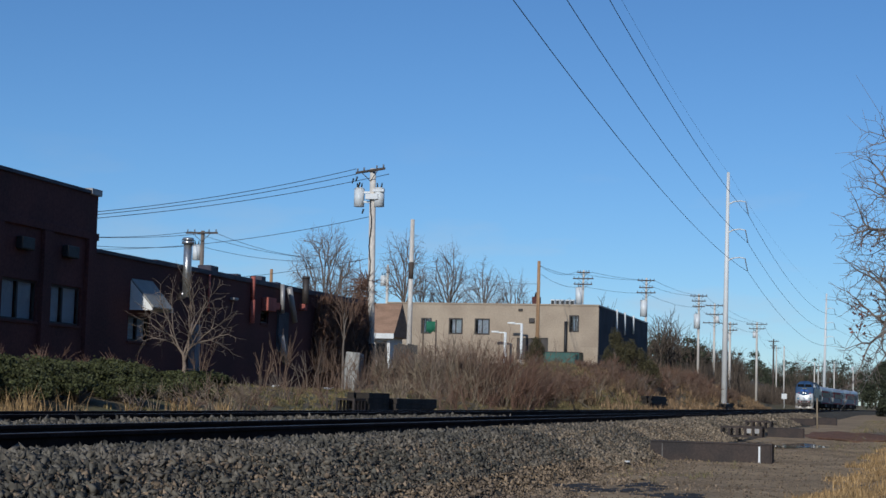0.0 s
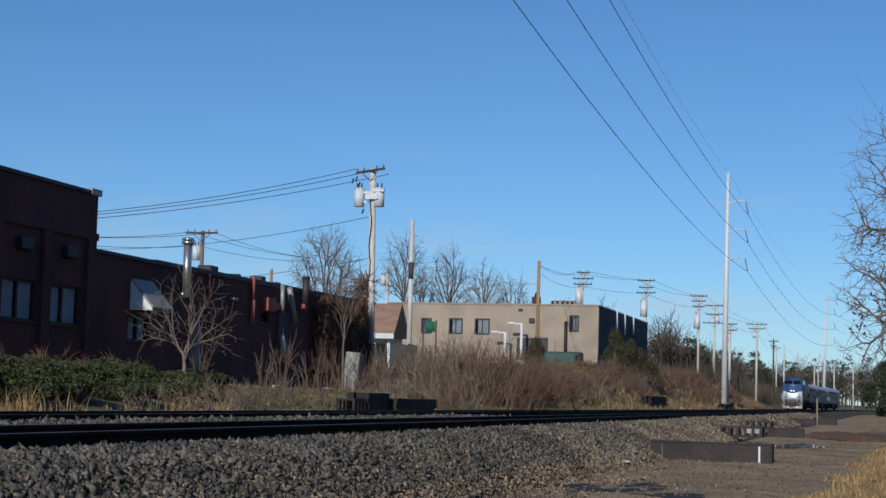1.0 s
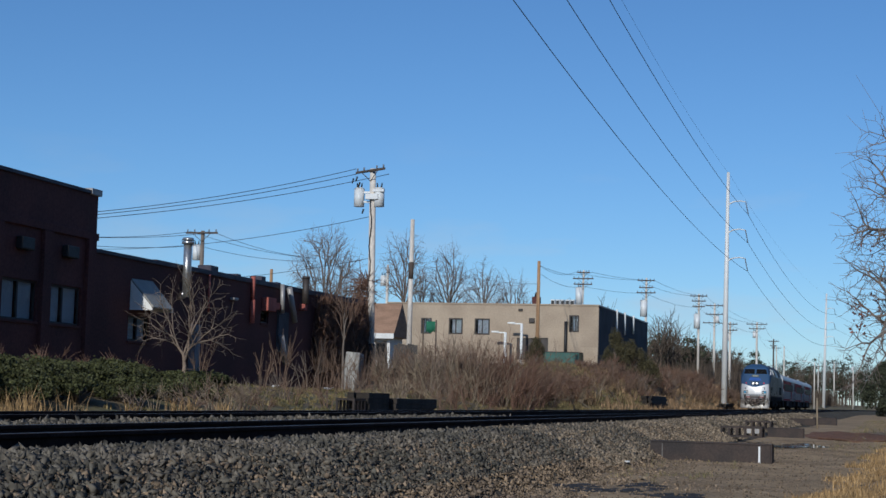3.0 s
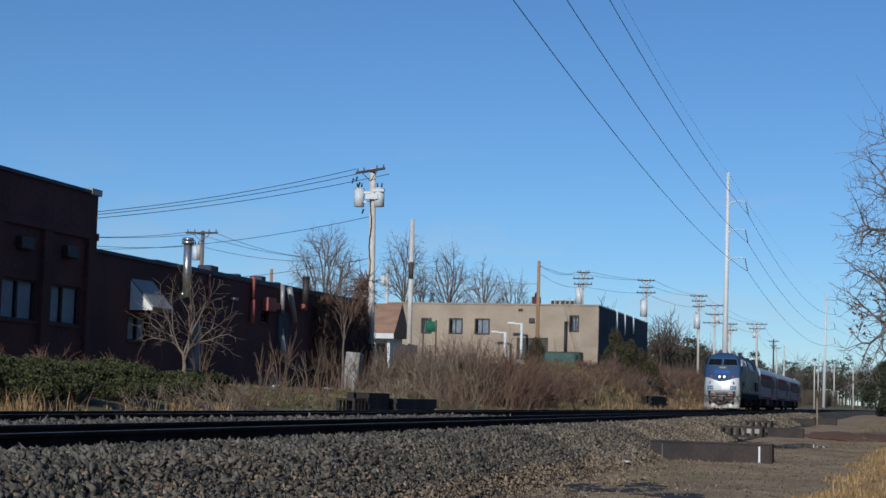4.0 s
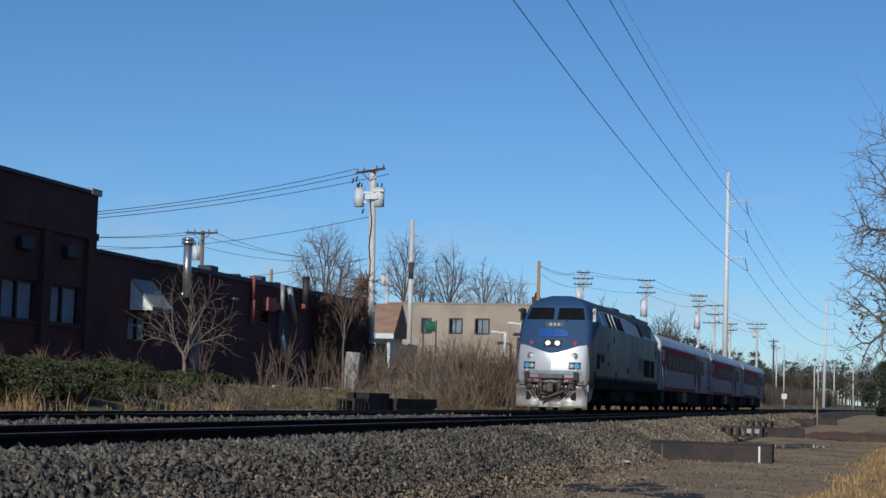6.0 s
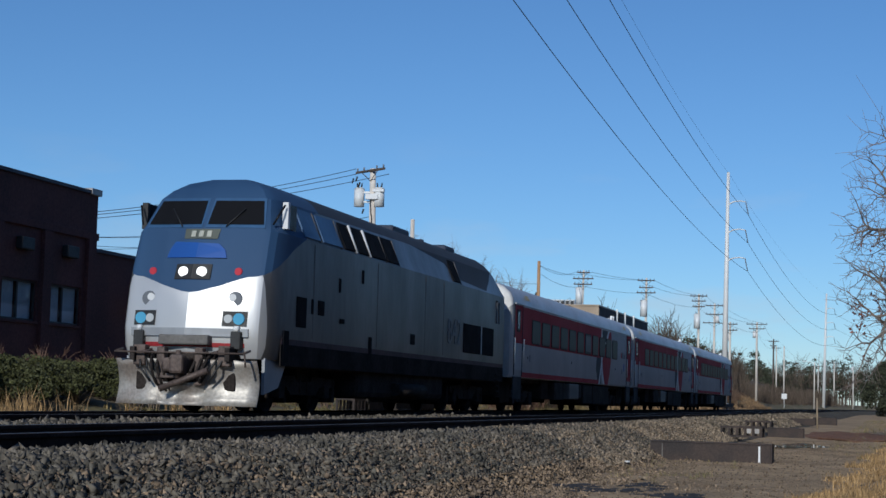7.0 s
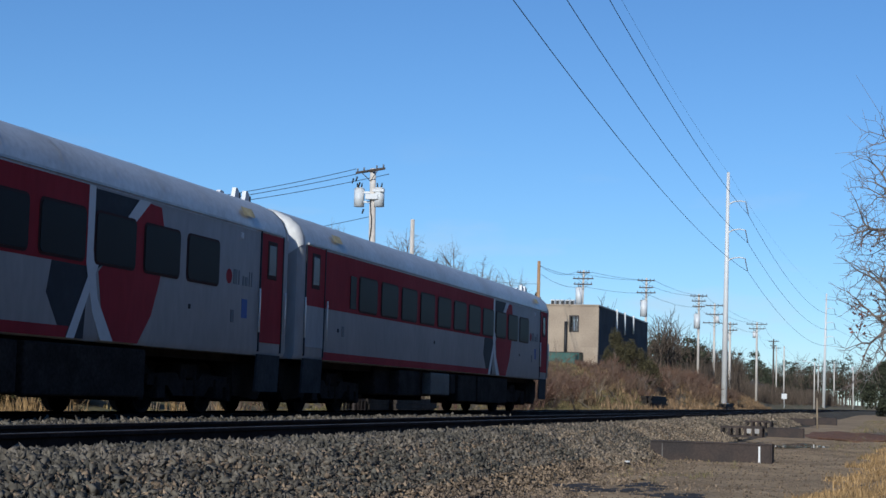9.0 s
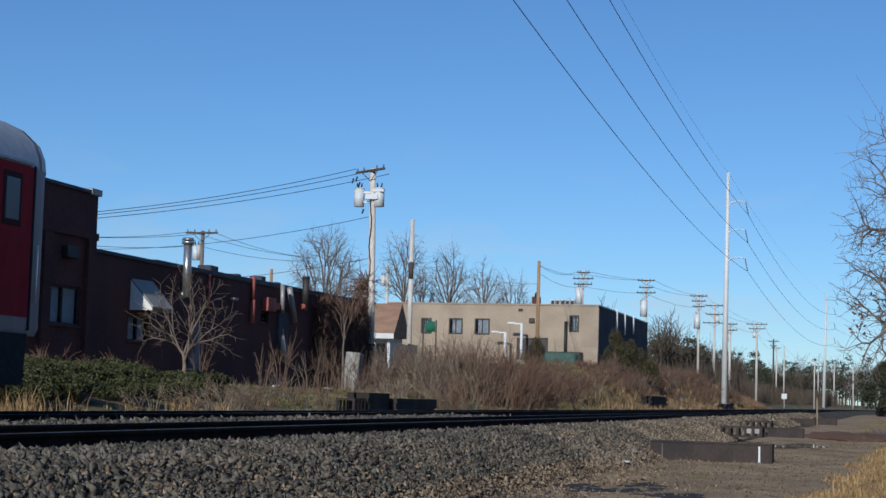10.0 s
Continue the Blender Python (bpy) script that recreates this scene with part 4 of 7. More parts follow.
def wall_with_openings(bm, along, a0, a1, z0, z1, t0, t1, holes):
    """A wall of real thickness along 'x' or 'y'; each hole (a, b, low, high) goes through it."""
    cuts = sorted({a0, a1, *[h[0] for h in holes], *[h[1] for h in holes]})
    zs = sorted({z0, z1, *[h[2] for h in holes], *[h[3] for h in holes]})
    for c0, c1 in zip(cuts, cuts[1:]):
        run = None
        for d0, d1 in zip(zs, zs[1:]):
            solid = not any(h[0] <= c0 and c1 <= h[1] and h[2] <= d0 and d1 <= h[3] for h in holes)
            if solid:
                run = (run[0], d1) if run else (d0, d1)
            if (not solid or d1 == zs[-1]) and run:
                if along == "x":
                    box(bm, c0, c1, t0, t1, run[0], run[1])
                else:
                    box(bm, t0, t1, c0, c1, run[0], run[1])
                run = None
    bmesh.ops.remove_doubles(bm, verts=bm.verts[:], dist=0.0005)


def window_x(parent, x0, x1, y, z0, z1, split=None, blind=False, name="window"):
    """A window in a wall that runs along x, set back behind the face at y."""
    b = bmesh.new()
    for a in (x0, x1 - 0.07):
        box(b, a, a + 0.07, y + 0.08, y + 0.16, z0, z1)
    for c in (z0, z1 - 0.07):
        box(b, x0 + 0.07, x1 - 0.07, y + 0.08, y + 0.16, c, c + 0.07)
    for s in split or ():
        box(b, s - 0.04, s + 0.04, y + 0.08, y + 0.16, z0 + 0.07, z1 - 0.07)
    w = part(name, b, M["frame_dark"], parent, "dark framed window with pale blinds" if blind else "dark framed window")
    part("pane", bm_box(x0 + 0.05, x1 - 0.05, y + 0.11, y + 0.125, z0 + 0.05, z1 - 0.05), M["glass_clear"], w)
    if blind:
        for a, c in zip([x0] + list(split or ()), list(split or ()) + [x1]):
            part("blind", bm_box(a + 0.08, a + (c - a) * 0.94, y + 0.2, y + 0.22, z0 + 0.03, z1 - 0.05), M["blind"], w)
    part("sill", bm_box(x0 - 0.06, x1 + 0.06, y - 0.06, y + 0.08, z0 - 0.08, z0 - 0.002), M["darkbrick"], w)
    return w


def window_y(parent, y0, y1, x, z0, z1, bars=1):
    """A window in a wall that runs along y and faces -x."""
    b = bmesh.new()
    for a in (y0, y1 - 0.12):
        box(b, x - 0.03, x + 0.12, a, a + 0.12, z0, z1)
    for c in (z0, z1 - 0.12):
        box(b, x - 0.03, x + 0.12, y0 + 0.12, y1 - 0.12, c, c + 0.12)
    for k in range(bars):
        yy = y0 + (y1 - y0) * (k + 1) / (bars + 1)
        box(b, x, x + 0.1, yy - 0.04, yy + 0.04, z0 + 0.12, z1 - 0.12)
    w = part("window", b, M["frame_dark"], parent, "dark brown framed window")
    part("pane", bm_box(x + 0.05, x + 0.065, y0 + 0.1, y1 - 0.1, z0 + 0.1, z1 - 0.1), M["glass_clear"], w)
    part("curtain", bm_box(x + 0.15, x + 0.17, y0 + 0.1, y1 - 0.3, z0 + 0.1, z1 - 0.1), M["blind"], w)
    return w


M["glass_clear"] = bpy.data.materials.new("window_glass")
M["glass_clear"].use_nodes = True
_b = M["glass_clear"].node_tree.nodes["Principled BSDF"]
_b.inputs["Base Color"].default_value = (0.92, 0.95, 0.97, 1)
_b.inputs["Transmission Weight"].default_value, _b.inputs["Roughness"].default_value, _b.inputs["IOR"].default_value = 1.0, 0.0, 1.2


def build_factory():
    B = empty("factory_building", 40, 20, 0)
    inv = pose(-40, -20, 0)
    holes, wins = [], []
    for x0, x1, sp in ((45.5, 47.8, (46.7,)), (48.6, 50.8, (49.65,)), (42.4, 44.7, (43.6,)), (39.3, 41.6, (40.5,)), (36.2, 38.5, (37.4,)), (33.1, 35.4, (34.3,))):
        holes.append((x0, x1, 2.42, 3.69))
        wins.append((x0, x1, sp))
    kids = []
    b = bmesh.new()
    wall_with_openings(b, "x", 30.0, 51.75, 0.1, 6.9, 13.3, 13.6, holes)
    wall = part("wall", b, M["darkbrick"], B, "dark red brick wall in shade")
    kids.append(wall)
    for x0, x1, y0, y1 in ((51.45, 51.75, 13.6, 33.7), (30, 30.3, 13.6, 33.7), (30, 51.75, 33.7, 34.0)):
        kids.append(part("wall", bm_box(x0, x1, y0, y1, 0.1, 6.9), M["darkbrick"], B))
    kids.append(part("roof", bm_box(30.3, 51.45, 13.6, 33.7, 6.4, 6.6), M["roofing"], B))
    kids.append(part("floor", bm_box(30.3, 51.45, 13.6, 33.7, 0.3, 0.4), M["roofing"], B))
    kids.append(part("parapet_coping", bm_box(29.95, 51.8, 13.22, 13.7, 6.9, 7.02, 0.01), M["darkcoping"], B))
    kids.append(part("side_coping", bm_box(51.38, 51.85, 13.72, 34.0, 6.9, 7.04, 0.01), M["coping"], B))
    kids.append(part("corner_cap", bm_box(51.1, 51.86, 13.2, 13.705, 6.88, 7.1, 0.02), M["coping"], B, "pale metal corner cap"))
    for x in (32.9, 35.8, 38.9, 42.0, 45.1, 48.2, 51.25):
        kids.append(part("pilaster", bm_box(x - 0.28, x + 0.28, 13.16, 13.3, 0.1, 5.35, 0.01), M["darkbrick"], B))
    kids.append(part("brick_band", bm_box(30, 51.75, 13.2, 13.297, 5.36, 5.6, 0.01), M["darkbrick"], B))
    for x in (46.72, 49.72, 43.6, 40.5):
        kids.append(part("wall_lamp", bm_box(x - 0.4, x + 0.4, 13.06, 13.3, 4.6, 5.0, 0.04), M["black"], B, "boxy dark wall lamp"))
    for x0, x1, sp in wins:
        kids.append(window_x(B, x0, x1, 13.3, 2.42, 3.69, sp, True))
    for k in kids:
        k.matrix_basis = inv @ k.matrix_basis
    tagged(B, "tall dark brick factory with blinds in its windows", "factory")


def build_low():
    B = empty("workshop_building", 67, 20, 0)
    inv = pose(-67, -20, 0)
    kids = []
    b = bmesh.new()
    wall_with_openings(b, "x", 51.76, 83.0, 0.1, 5.05, 13.5, 13.8, [(54.9, 56.7, 2.1, 3.0), (68.0, 68.95, 3.38, 3.9)])
    kids.append(part("wall", b, M["darkbrick"], B, "dark maroon brick wall in shade"))
    for x0, x1, y0, y1 in ((82.7, 83.0, 13.8, 33.7), (51.76, 83.0, 33.7, 34.0)):
        kids.append(part("wall", bm_box(x0, x1, y0, y1, 0.1, 5.05), M["darkbrick"], B))
    kids.append(part("roof", bm_box(51.8, 82.7, 13.8, 33.7, 4.8, 4.95), M["roofing"], B))
    # uneven roof edge, in lengths of flashing
    x, k = 51.76, 0
    while x < 83.0:
        x1 = min(83.05, x + 2.6)
        z = 5.05 + 0.004 * (x - 51.76) + random.uniform(-0.02, 0.03)
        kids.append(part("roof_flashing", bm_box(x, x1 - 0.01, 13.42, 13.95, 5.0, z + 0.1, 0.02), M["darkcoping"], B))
        x = x1
    kids.append(window_x(B, 54.9, 56.7, 13.5, 2.1, 3.0, (55.8,), True))
    kids.append(window_x(B, 68.0, 68.95, 13.5, 3.38, 3.9))
    # sloping awning over a window, open underneath
    b = bmesh.new()
    v = [(55.0, 13.48, 4.27), (56.75, 13.48, 4.3), (56.75, 12.6, 3.28), (55.0, 12.6, 3.28)]
    lo = [b.verts.new(p) for p in v]
    hi = [b.verts.new((p[0], p[1] - 0.02, p[2] + 0.05)) for p in v]
    for i in range(4):
        b.faces.new((lo[i], lo[(i + 1) % 4], hi[(i + 1) % 4], hi[i]))
    b.faces.new(lo[::-1]), b.faces.new(hi)
    bmesh.ops.recalc_face_normals(b, faces=b.faces[:])
    aw = part("awning", b, M["awning"], B, "faded pale awning over a window")
    for x in (54.97, 56.72):
        b = bmesh.new()
        plate(b, [(13.49, 4.25), (12.6, 3.27), (12.6, 3.2), (13.49, 3.2)], "x", x, x + 0.03)
        kids_end = part("awning_end", b, M["awning_end"], aw, "white awning end panel with sunlight put into its colour")
    kids.append(aw)
    # flues, downpipes, boxes
    b = bmesh.new()
    rod(b, (59.35, 13.25, 3.95), (59.35, 13.25, 6.05), 0.16, n=16), rod(b, (59.35, 13.25, 5.98), (59.35, 13.25, 6.08), 0.24, n=16), rod(b, (59.35, 13.25, 6.12), (59.35, 13.25, 6.22), 0.25, 0.2, n=16)
    rod(b, (59.35, 13.25, 4.1), (59.35, 13.5, 3.95), 0.15, n=12)
    kids.append(part("flue", b, M["stack"], B, "shiny steel vent stack"))
    b = bmesh.new()
    rod(b, (73.0, 13.25, 4.5), (73.0, 13.25, 5.7), 0.16, n=14), rod(b, (73.0, 13.25, 5.66), (73.0, 13.25, 5.78), 0.19, n=14)
    kids.append(part("flue", b, M["frame_dark"], B, "sooty dark vent stack"))
    kids.append(part("flue_base", bm_box(72.85, 73.2, 13.2, 13.5, 4.2, 4.5, 0.03), M["rust_pipe"], B))
    b = bmesh.new()
    box(b, 60.35, 60.85, 13.2, 13.5, 0.4, 2.95, 0.03)
    kids.append(part("duct", b, M["bluegrey"], B, "blue grey boxed duct"))
    b = bmesh.new()
    rod(b, (66.75, 13.4, 3.3), (66.75, 13.4, 4.3), 0.11), rod(b, (66.78, 13.42, 4.3), (66.78, 13.42, 5.3), 0.09)
    kids.append(part("downpipe", b, M["rust_pipe"], B, "rusty red downpipe"))
    b = bmesh.new()
    rod(b, (62.0, 13.42, 3.5), (62.0, 13.42, 5.0), 0.05)
    kids.append(part("downpipe", b, M["rust_pipe"], B))
    for x0, z0, x1, z1, r in ((70.05, 5.2, 70.1, 3.9, 0.10), (70.1, 2.9, 70.75, 1.7, 0.14), (70.95, 5.1, 71.75, 3.6, 0.13)):
        b = bmesh.new()
        rod(b, (x0, 13.3, z0), (x1, 13.28, z1), r)
        kids.append(part("hanging_gutter", b, M["coping"], B, "loose pale gutter hanging down"))
    kids.append(part("wall_panel", bm_box(70.0, 71.3, 13.4, 13.5, 2.2, 4.0, 0.01), M["slate"], B))
    kids.append(part("fan_box", bm_box(68.1, 69.1, 13.2, 13.5, 3.92, 4.5, 0.02), M["rust_pipe"], B, "rusty red fan housing"))
    kids.append(part("fan_box", bm_box(69.3, 69.9, 13.3, 13.5, 4.05, 4.35, 0.02), M["rust_pipe"], B))
    kids.append(part("wall_lamp", bm_box(64.4, 64.9, 13.3, 13.5, 4.15, 4.25, 0.02), M["coping"], B))
    for x0, x1, z1 in ((62.3, 63.1, 5.42), (65.2, 65.6, 5.3), (68.0, 68.5, 5.42), (70.0, 70.4, 5.3)):
        kids.append(part("roof_scrap", bm_box(x0, x1, 13.5, 14.1, 5.05, z1, 0.05), M["darkcoping"], B))
    for k in kids:
        k.matrix_basis = inv @ k.matrix_basis
    tagged(B, "low dark brick workshop with awning, flues and loose gutters", "workshop")
    # grey cabinet at the wall's far end
    c = empty("electrical_cabinet", 77.9, 12.45, 0.45)
    part("cabinet_body", bm_box(-0.8, 0.45, -0.32, 0.38, 0.0, 2.0, 0.05), M["cabinet"], c)
    for x in (-0.78, -0.4, -0.02, 0.36):
        part("cabinet_rib", bm_box(x, x + 0.05, -0.345, -0.322, 0.1, 1.9, 0.008), M["slate"], c)
    c.matrix_basis = pose(77.9, 12.45, 0.42, 0, 0, 0) @ pose(0, 0, 0, 5, 2, 8)
    tagged(c, "weathered pale grey electrical cabinet beside the workshop", "cabinet")


def build_house():
    H = empty("small_house", 108, 21.0, 2.0)
    part("wall", bm_box(-2.5, 0.4, -2.2, 8, 0, 2.35), M["siding"], H, "white clapboard wall")
    b = bmesh.new()
    plate(b, [(-3.0, 2.2), (-3.0, 2.42), (-1.2, 4.5), (0.7, 2.42), (0.7, 2.2)], "y", -2.6, 8.4)
    part("roof", b, M["shingle"], H, "brown shingled gable roof")
    part("fascia", bm_box(-3.08, -3.0, -2.6, 8.4, 2.1, 2.44), M["siding"], H)
    for y in (-1.6, 0.2, 2.4):
        w = part("window", bm_box(-2.56, -2.47, y - 0.4, y + 0.4, 0.7, 1.9), M["frame_dark"], H)
        part("pane", bm_box(-2.575, -2.562, y - 0.3, y + 0.3, 0.8, 1.8), M["glass"], w)
    part("porch_post", bm_box(-2.95, -2.8, 1.2, 1.35, 0, 2.2), M["siding"], H)
    part("porch_post", bm_box(-2.95, -2.8, -0.9, -0.75, 0, 2.2), M["orangewood"], H)
    tagged(H, "small white house with a brown shingle roof", "house")


def build_office():
    B = empty("office_building", 150, 20, 0)
    inv = pose(-150, -20, 0)
    kids = []
    holes = [(24.1, 25.4, 6.05, 7.5), (21.6, 23.0, 6.05, 7.5), (13.5, 14.4, 6.42, 7.92), (17.5, 19.1, 3.9, 5.83), (16.25, 17.3, 3.9, 5.87), (27.0, 28.0, 6.05, 7.48)]
    b = bmesh.new()
    wall_with_openings(b, "y", 11.8, 31.2, 2.0, 8.75, 146.0, 146.3, holes)
    kids.append(part("wall", b, M["tan"], B, "sunlit tan stucco front wall"))
    # Walls turned from the sun take their shade from this dark colour.
    kids.append(part("wall", bm_box(146.3, 177.8, 11.8, 12.1, 2.0, 8.75), M["tan_in_shade"], B, "block side wall with shade put into its dark colour"))
    kids.append(part("wall", bm_box(146.3, 177.8, 30.9, 31.2, 2.0, 8.75), M["tan_in_shade"], B))
    kids.append(part("wall", bm_box(177.5, 177.8, 12.1, 30.9, 2.0, 8.75), M["tan_in_shade"], B))
    kids.append(part("roof", bm_box(146.3, 177.5, 12.1, 30.9, 8.3, 8.5), M["roofing"], B))
    kids.append(part("floor", bm_box(146.3, 177.5, 12.1, 30.9, 3.6, 3.7), M["roofing"], B))
    kids.append(part("coping", bm_box(145.92, 146.38, 11.72, 31.28, 8.75, 8.88, 0.01), M["tan"], B))
    kids.append(part("coping", bm_box(146.4, 177.85, 11.72, 12.15, 8.75, 8.88, 0.01), M["coping"], B))
    # toothed block corner
    for i in range(16):
        kids.append(part("corner_block", bm_box(145.985, 146.35, 11.76, 12.05 + 0.12 * (i % 2), 2.2 + i * 0.4, 2.58 + i * 0.4, 0.01), M["tan"], B))
    for y0, y1, z0, z1 in holes[:3] + holes[5:]:
        kids.append(window_y(B, y0, y1, 146.0, z0, z1, 2 if y1 - y0 < 1 else 1))
    for y0, y1, z0, z1 in holes[3:5]:
        kids.append(part("garage_door", bm_box(146.1, 146.2, y0, y1, z0, z1 - 0.004), M["frame_dark"], B, "dark brown loading door"))
    kids.append(part("vent", bm_box(145.9, 146.0, 18.6, 19.0, 8.2, 8.42, 0.02), M["frame_dark"], B))
    kids.append(part("wall_box", bm_box(145.8, 146.0, 17.5, 18.0, 7.2, 7.6, 0.02), M["frame_dark"], B))
    b = bmesh.new()
    rod(b, (145.8, 14.65, 3.6), (145.8, 14.65, 7.35), 0.14, n=10)
    kids.append(part("flue", b, M["black"], B, "black steel flue pipe"))
    for x, z in ((155.8, 5.9), (160.8, 6.8), (166.5, 7.2)):
        b = bmesh.new()
        rod(b, (x, 11.68, z), (x, 11.68, 9.0), 0.10, n=8)
        kids.append(part("downpipe", b, M["whitepole"], B, "white downpipe catching the sun"))
    for k in kids:
        k.matrix_basis = inv @ k.matrix_basis
    tagged(B, "two-storey tan stucco commercial building on the bank", "office building")
    for y in (16.25, 15.8, 15.35, 14.9, 14.45):
        u = empty("air_conditioner", 148.0, y, 8.5)
        part("casing", bm_box(-0.3, 0.3, -0.19, 0.19, 0, 0.9, 0.03), M["grey_can"], u)
        part("fan_cover", bm_box(-0.31, -0.302, -0.14, 0.14, 0.3, 0.8), M["black"], u)
        tagged(u, "grey rooftop air conditioning unit", "air conditioner", group="rooftop units")
    c = empty("roof_chimney", 147.5, 17.7, 8.5)
    part("shaft", bm_box(-0.3, 0.3, -0.35, 0.35, 0, 1.1, 0.02), M["darkbrick"], c)
    b = bmesh.new()
    rod(b, (0, 0, 1.1), (0, 0, 1.5), 0.2, 0.12)
    part("cap", b, M["black"], c)
    tagged(c, "small dark chimney on the flat roof", "chimney")
    for y, ztop in ((18.25, 7.0), (19.7, 6.2)):
        base_z = 2.75
        p = empty("parking_lamp", 144.0, y, base_z)
        b = bmesh.new()
        rod(b, (0, 0, 0), (0, 0, ztop - base_z), 0.13, 0.12, n=10)
        part("post", b, M["whitepole"], p)
        part("arm", bm_box(-0.06, 0.06, 0.0, 0.8, ztop - base_z - 0.06, ztop - base_z + 0.05), M["whitepole"], p)
        part("lamp_head", bm_box(-0.16, 0.16, 0.6, 1.25, ztop - base_z - 0.02, ztop - base_z + 0.12, 0.02), M["whitepole"], p)
        tagged(p, "white parking lot lamp post with a single arm", "lamp post", group="parking lamps")
    d = empty("dumpster", 143.5, 14.6, 2.8)
    b = bmesh.new()
    plate(b, [(-1.6, 0.0), (1.6, 0.0), (1.75, 1.7), (-1.75, 1.7)], "x", -0.8, 0.8)
    part("bin", b, M["dumpster"], d, "dark green steel bin")
    part("lid", bm_box(-0.85, 0.85, -1.8, 1.8, 1.7, 1.77, 0.02), M["black"], d)
    tagged(d, "dark green steel dumpster behind the building", "dumpster")
    e = empty("enclosure_fence", 144.5, 12.2, 2.8)
    for k in range(9):
        part("board", bm_box(-0.03, 0.03, -0.65 + k * 0.16, -0.5 + k * 0.16, 0, 2.25), M["tan"], e)
    tagged(e, "tan board fence enclosure by the wall", "fence")


build_factory()
build_low()
build_house()
build_office()

# green banner on a frame beside the house
GB = empty("green_banner", 110, 17.35, 2.4)
for yy in (-0.45, 0.45):
    b = bmesh.new()
    rod(b, (0, yy, -0.4), (0, yy, 3.2), 0.05, n=8)
    part("post", b, M["darkwood"], GB)
b = bmesh.new()
loft(b, [[(0.03 * math.sin(k * 1.3) - 0.06 + d, -0.4 + k * 0.08, z) for d, z in ((0, 2.35 + 0.06 * math.sin(k)), (0, 3.1), (0.02, 3.1), (0.02, 2.35 + 0.06 * math.sin(k)))] for k in range(9)])
bmesh.ops.recalc_face_normals(b, faces=b.faces[:])
part("cloth", b, M["bannergreen"], GB)
tagged(GB, "bright green cloth banner on two dark posts", "banner")

# dark board fence beside the house
FE = empty("board_fence", 92, 13.85, 0.5)
for i in range(7):
    part("board", bm_box(-0.02, 0.02, -0.72 + i * 0.2, -0.53 + i * 0.2, -0.3, 2.8 + 0.04 * (i * 7 % 3), 0.004), M["frame_dark"], FE)
for z in (0.5, 2.3):
    part("fence_rail", bm_box(0.022, 0.09, -0.72, 0.68, z, z + 0.1, 0.004), M["frame_dark"], FE)
tagged(FE, "dark stained board fence panel beside the house", "fence")
# ---- poles and wires ----
def wire(points, radius, name="overhead_wire", label="dark overhead wire sagging between poles"):
    """A sagging wire: rows of start, end and sag."""
    segs = []
    for a, b, sag in points:
        a, b = Vector(a), Vector(b)
        last = a
        for i in range(1, 25):
            t = i / 24
            p = a.lerp(b, t)
            p.z -= 4 * sag * t * (1 - t)
            segs.append((*last, *p, radius, radius))
            last = p
    v, f = tubes(segs, 4)
    ob = soup(name, v, f, M["wire"])
    tagged(ob, label, "wire", group="overhead wires")


def steel_pole(x, y, z, lean, height):
    P = empty("transmission_pole", x, y, z)
    b = bmesh.new()
    rod(b, (0, 0, -0.8), (0, lean, height), 0.36, 0.17, n=16)
    rod(b, (0, 0, -0.6), (0, 0, 0.25), 0.52, 0.5, n=16)
    part("shaft", b, M["galv"], P, "pale tapered galvanised steel shaft")
    for zz in (22.6, 19.4, 16.2):
        k = zz * height / 26.3
        arm = bmesh.new()
        pts = [Vector((0, lean * k / height, k)), Vector((0, -0.8, k + 0.36)), Vector((0, -1.5, k + 0.45)), Vector((0, -2.15, k + 0.33))]
        for a, c, r0, r1 in zip(pts, pts[1:], (0.09, 0.075, 0.065), (0.075, 0.065, 0.05)):
            rod(arm, a, c, r0, r1, n=8)
        armob = part("arm", arm, M["galv"], P, "curved steel davit arm")
        ins = bmesh.new()
        rod(ins, (0, -2.15, k + 0.33), (0, -2.45, k - 1.1), 0.05, 0.05, n=8)
        for j in range(8):
            q = Vector((0, -2.15, k + 0.33)).lerp(Vector((0, -2.45, k - 1.1)), (j + 1) / 9)
            rod(ins, q, q + Vector((0, 0, -0.05)), 0.085, 0.06, n=8)
        part("insulator", ins, M["bluegrey"], armob)
    tagged(P, "tall pale steel transmission pole with three davit arms", "transmission pole", group="transmission poles")


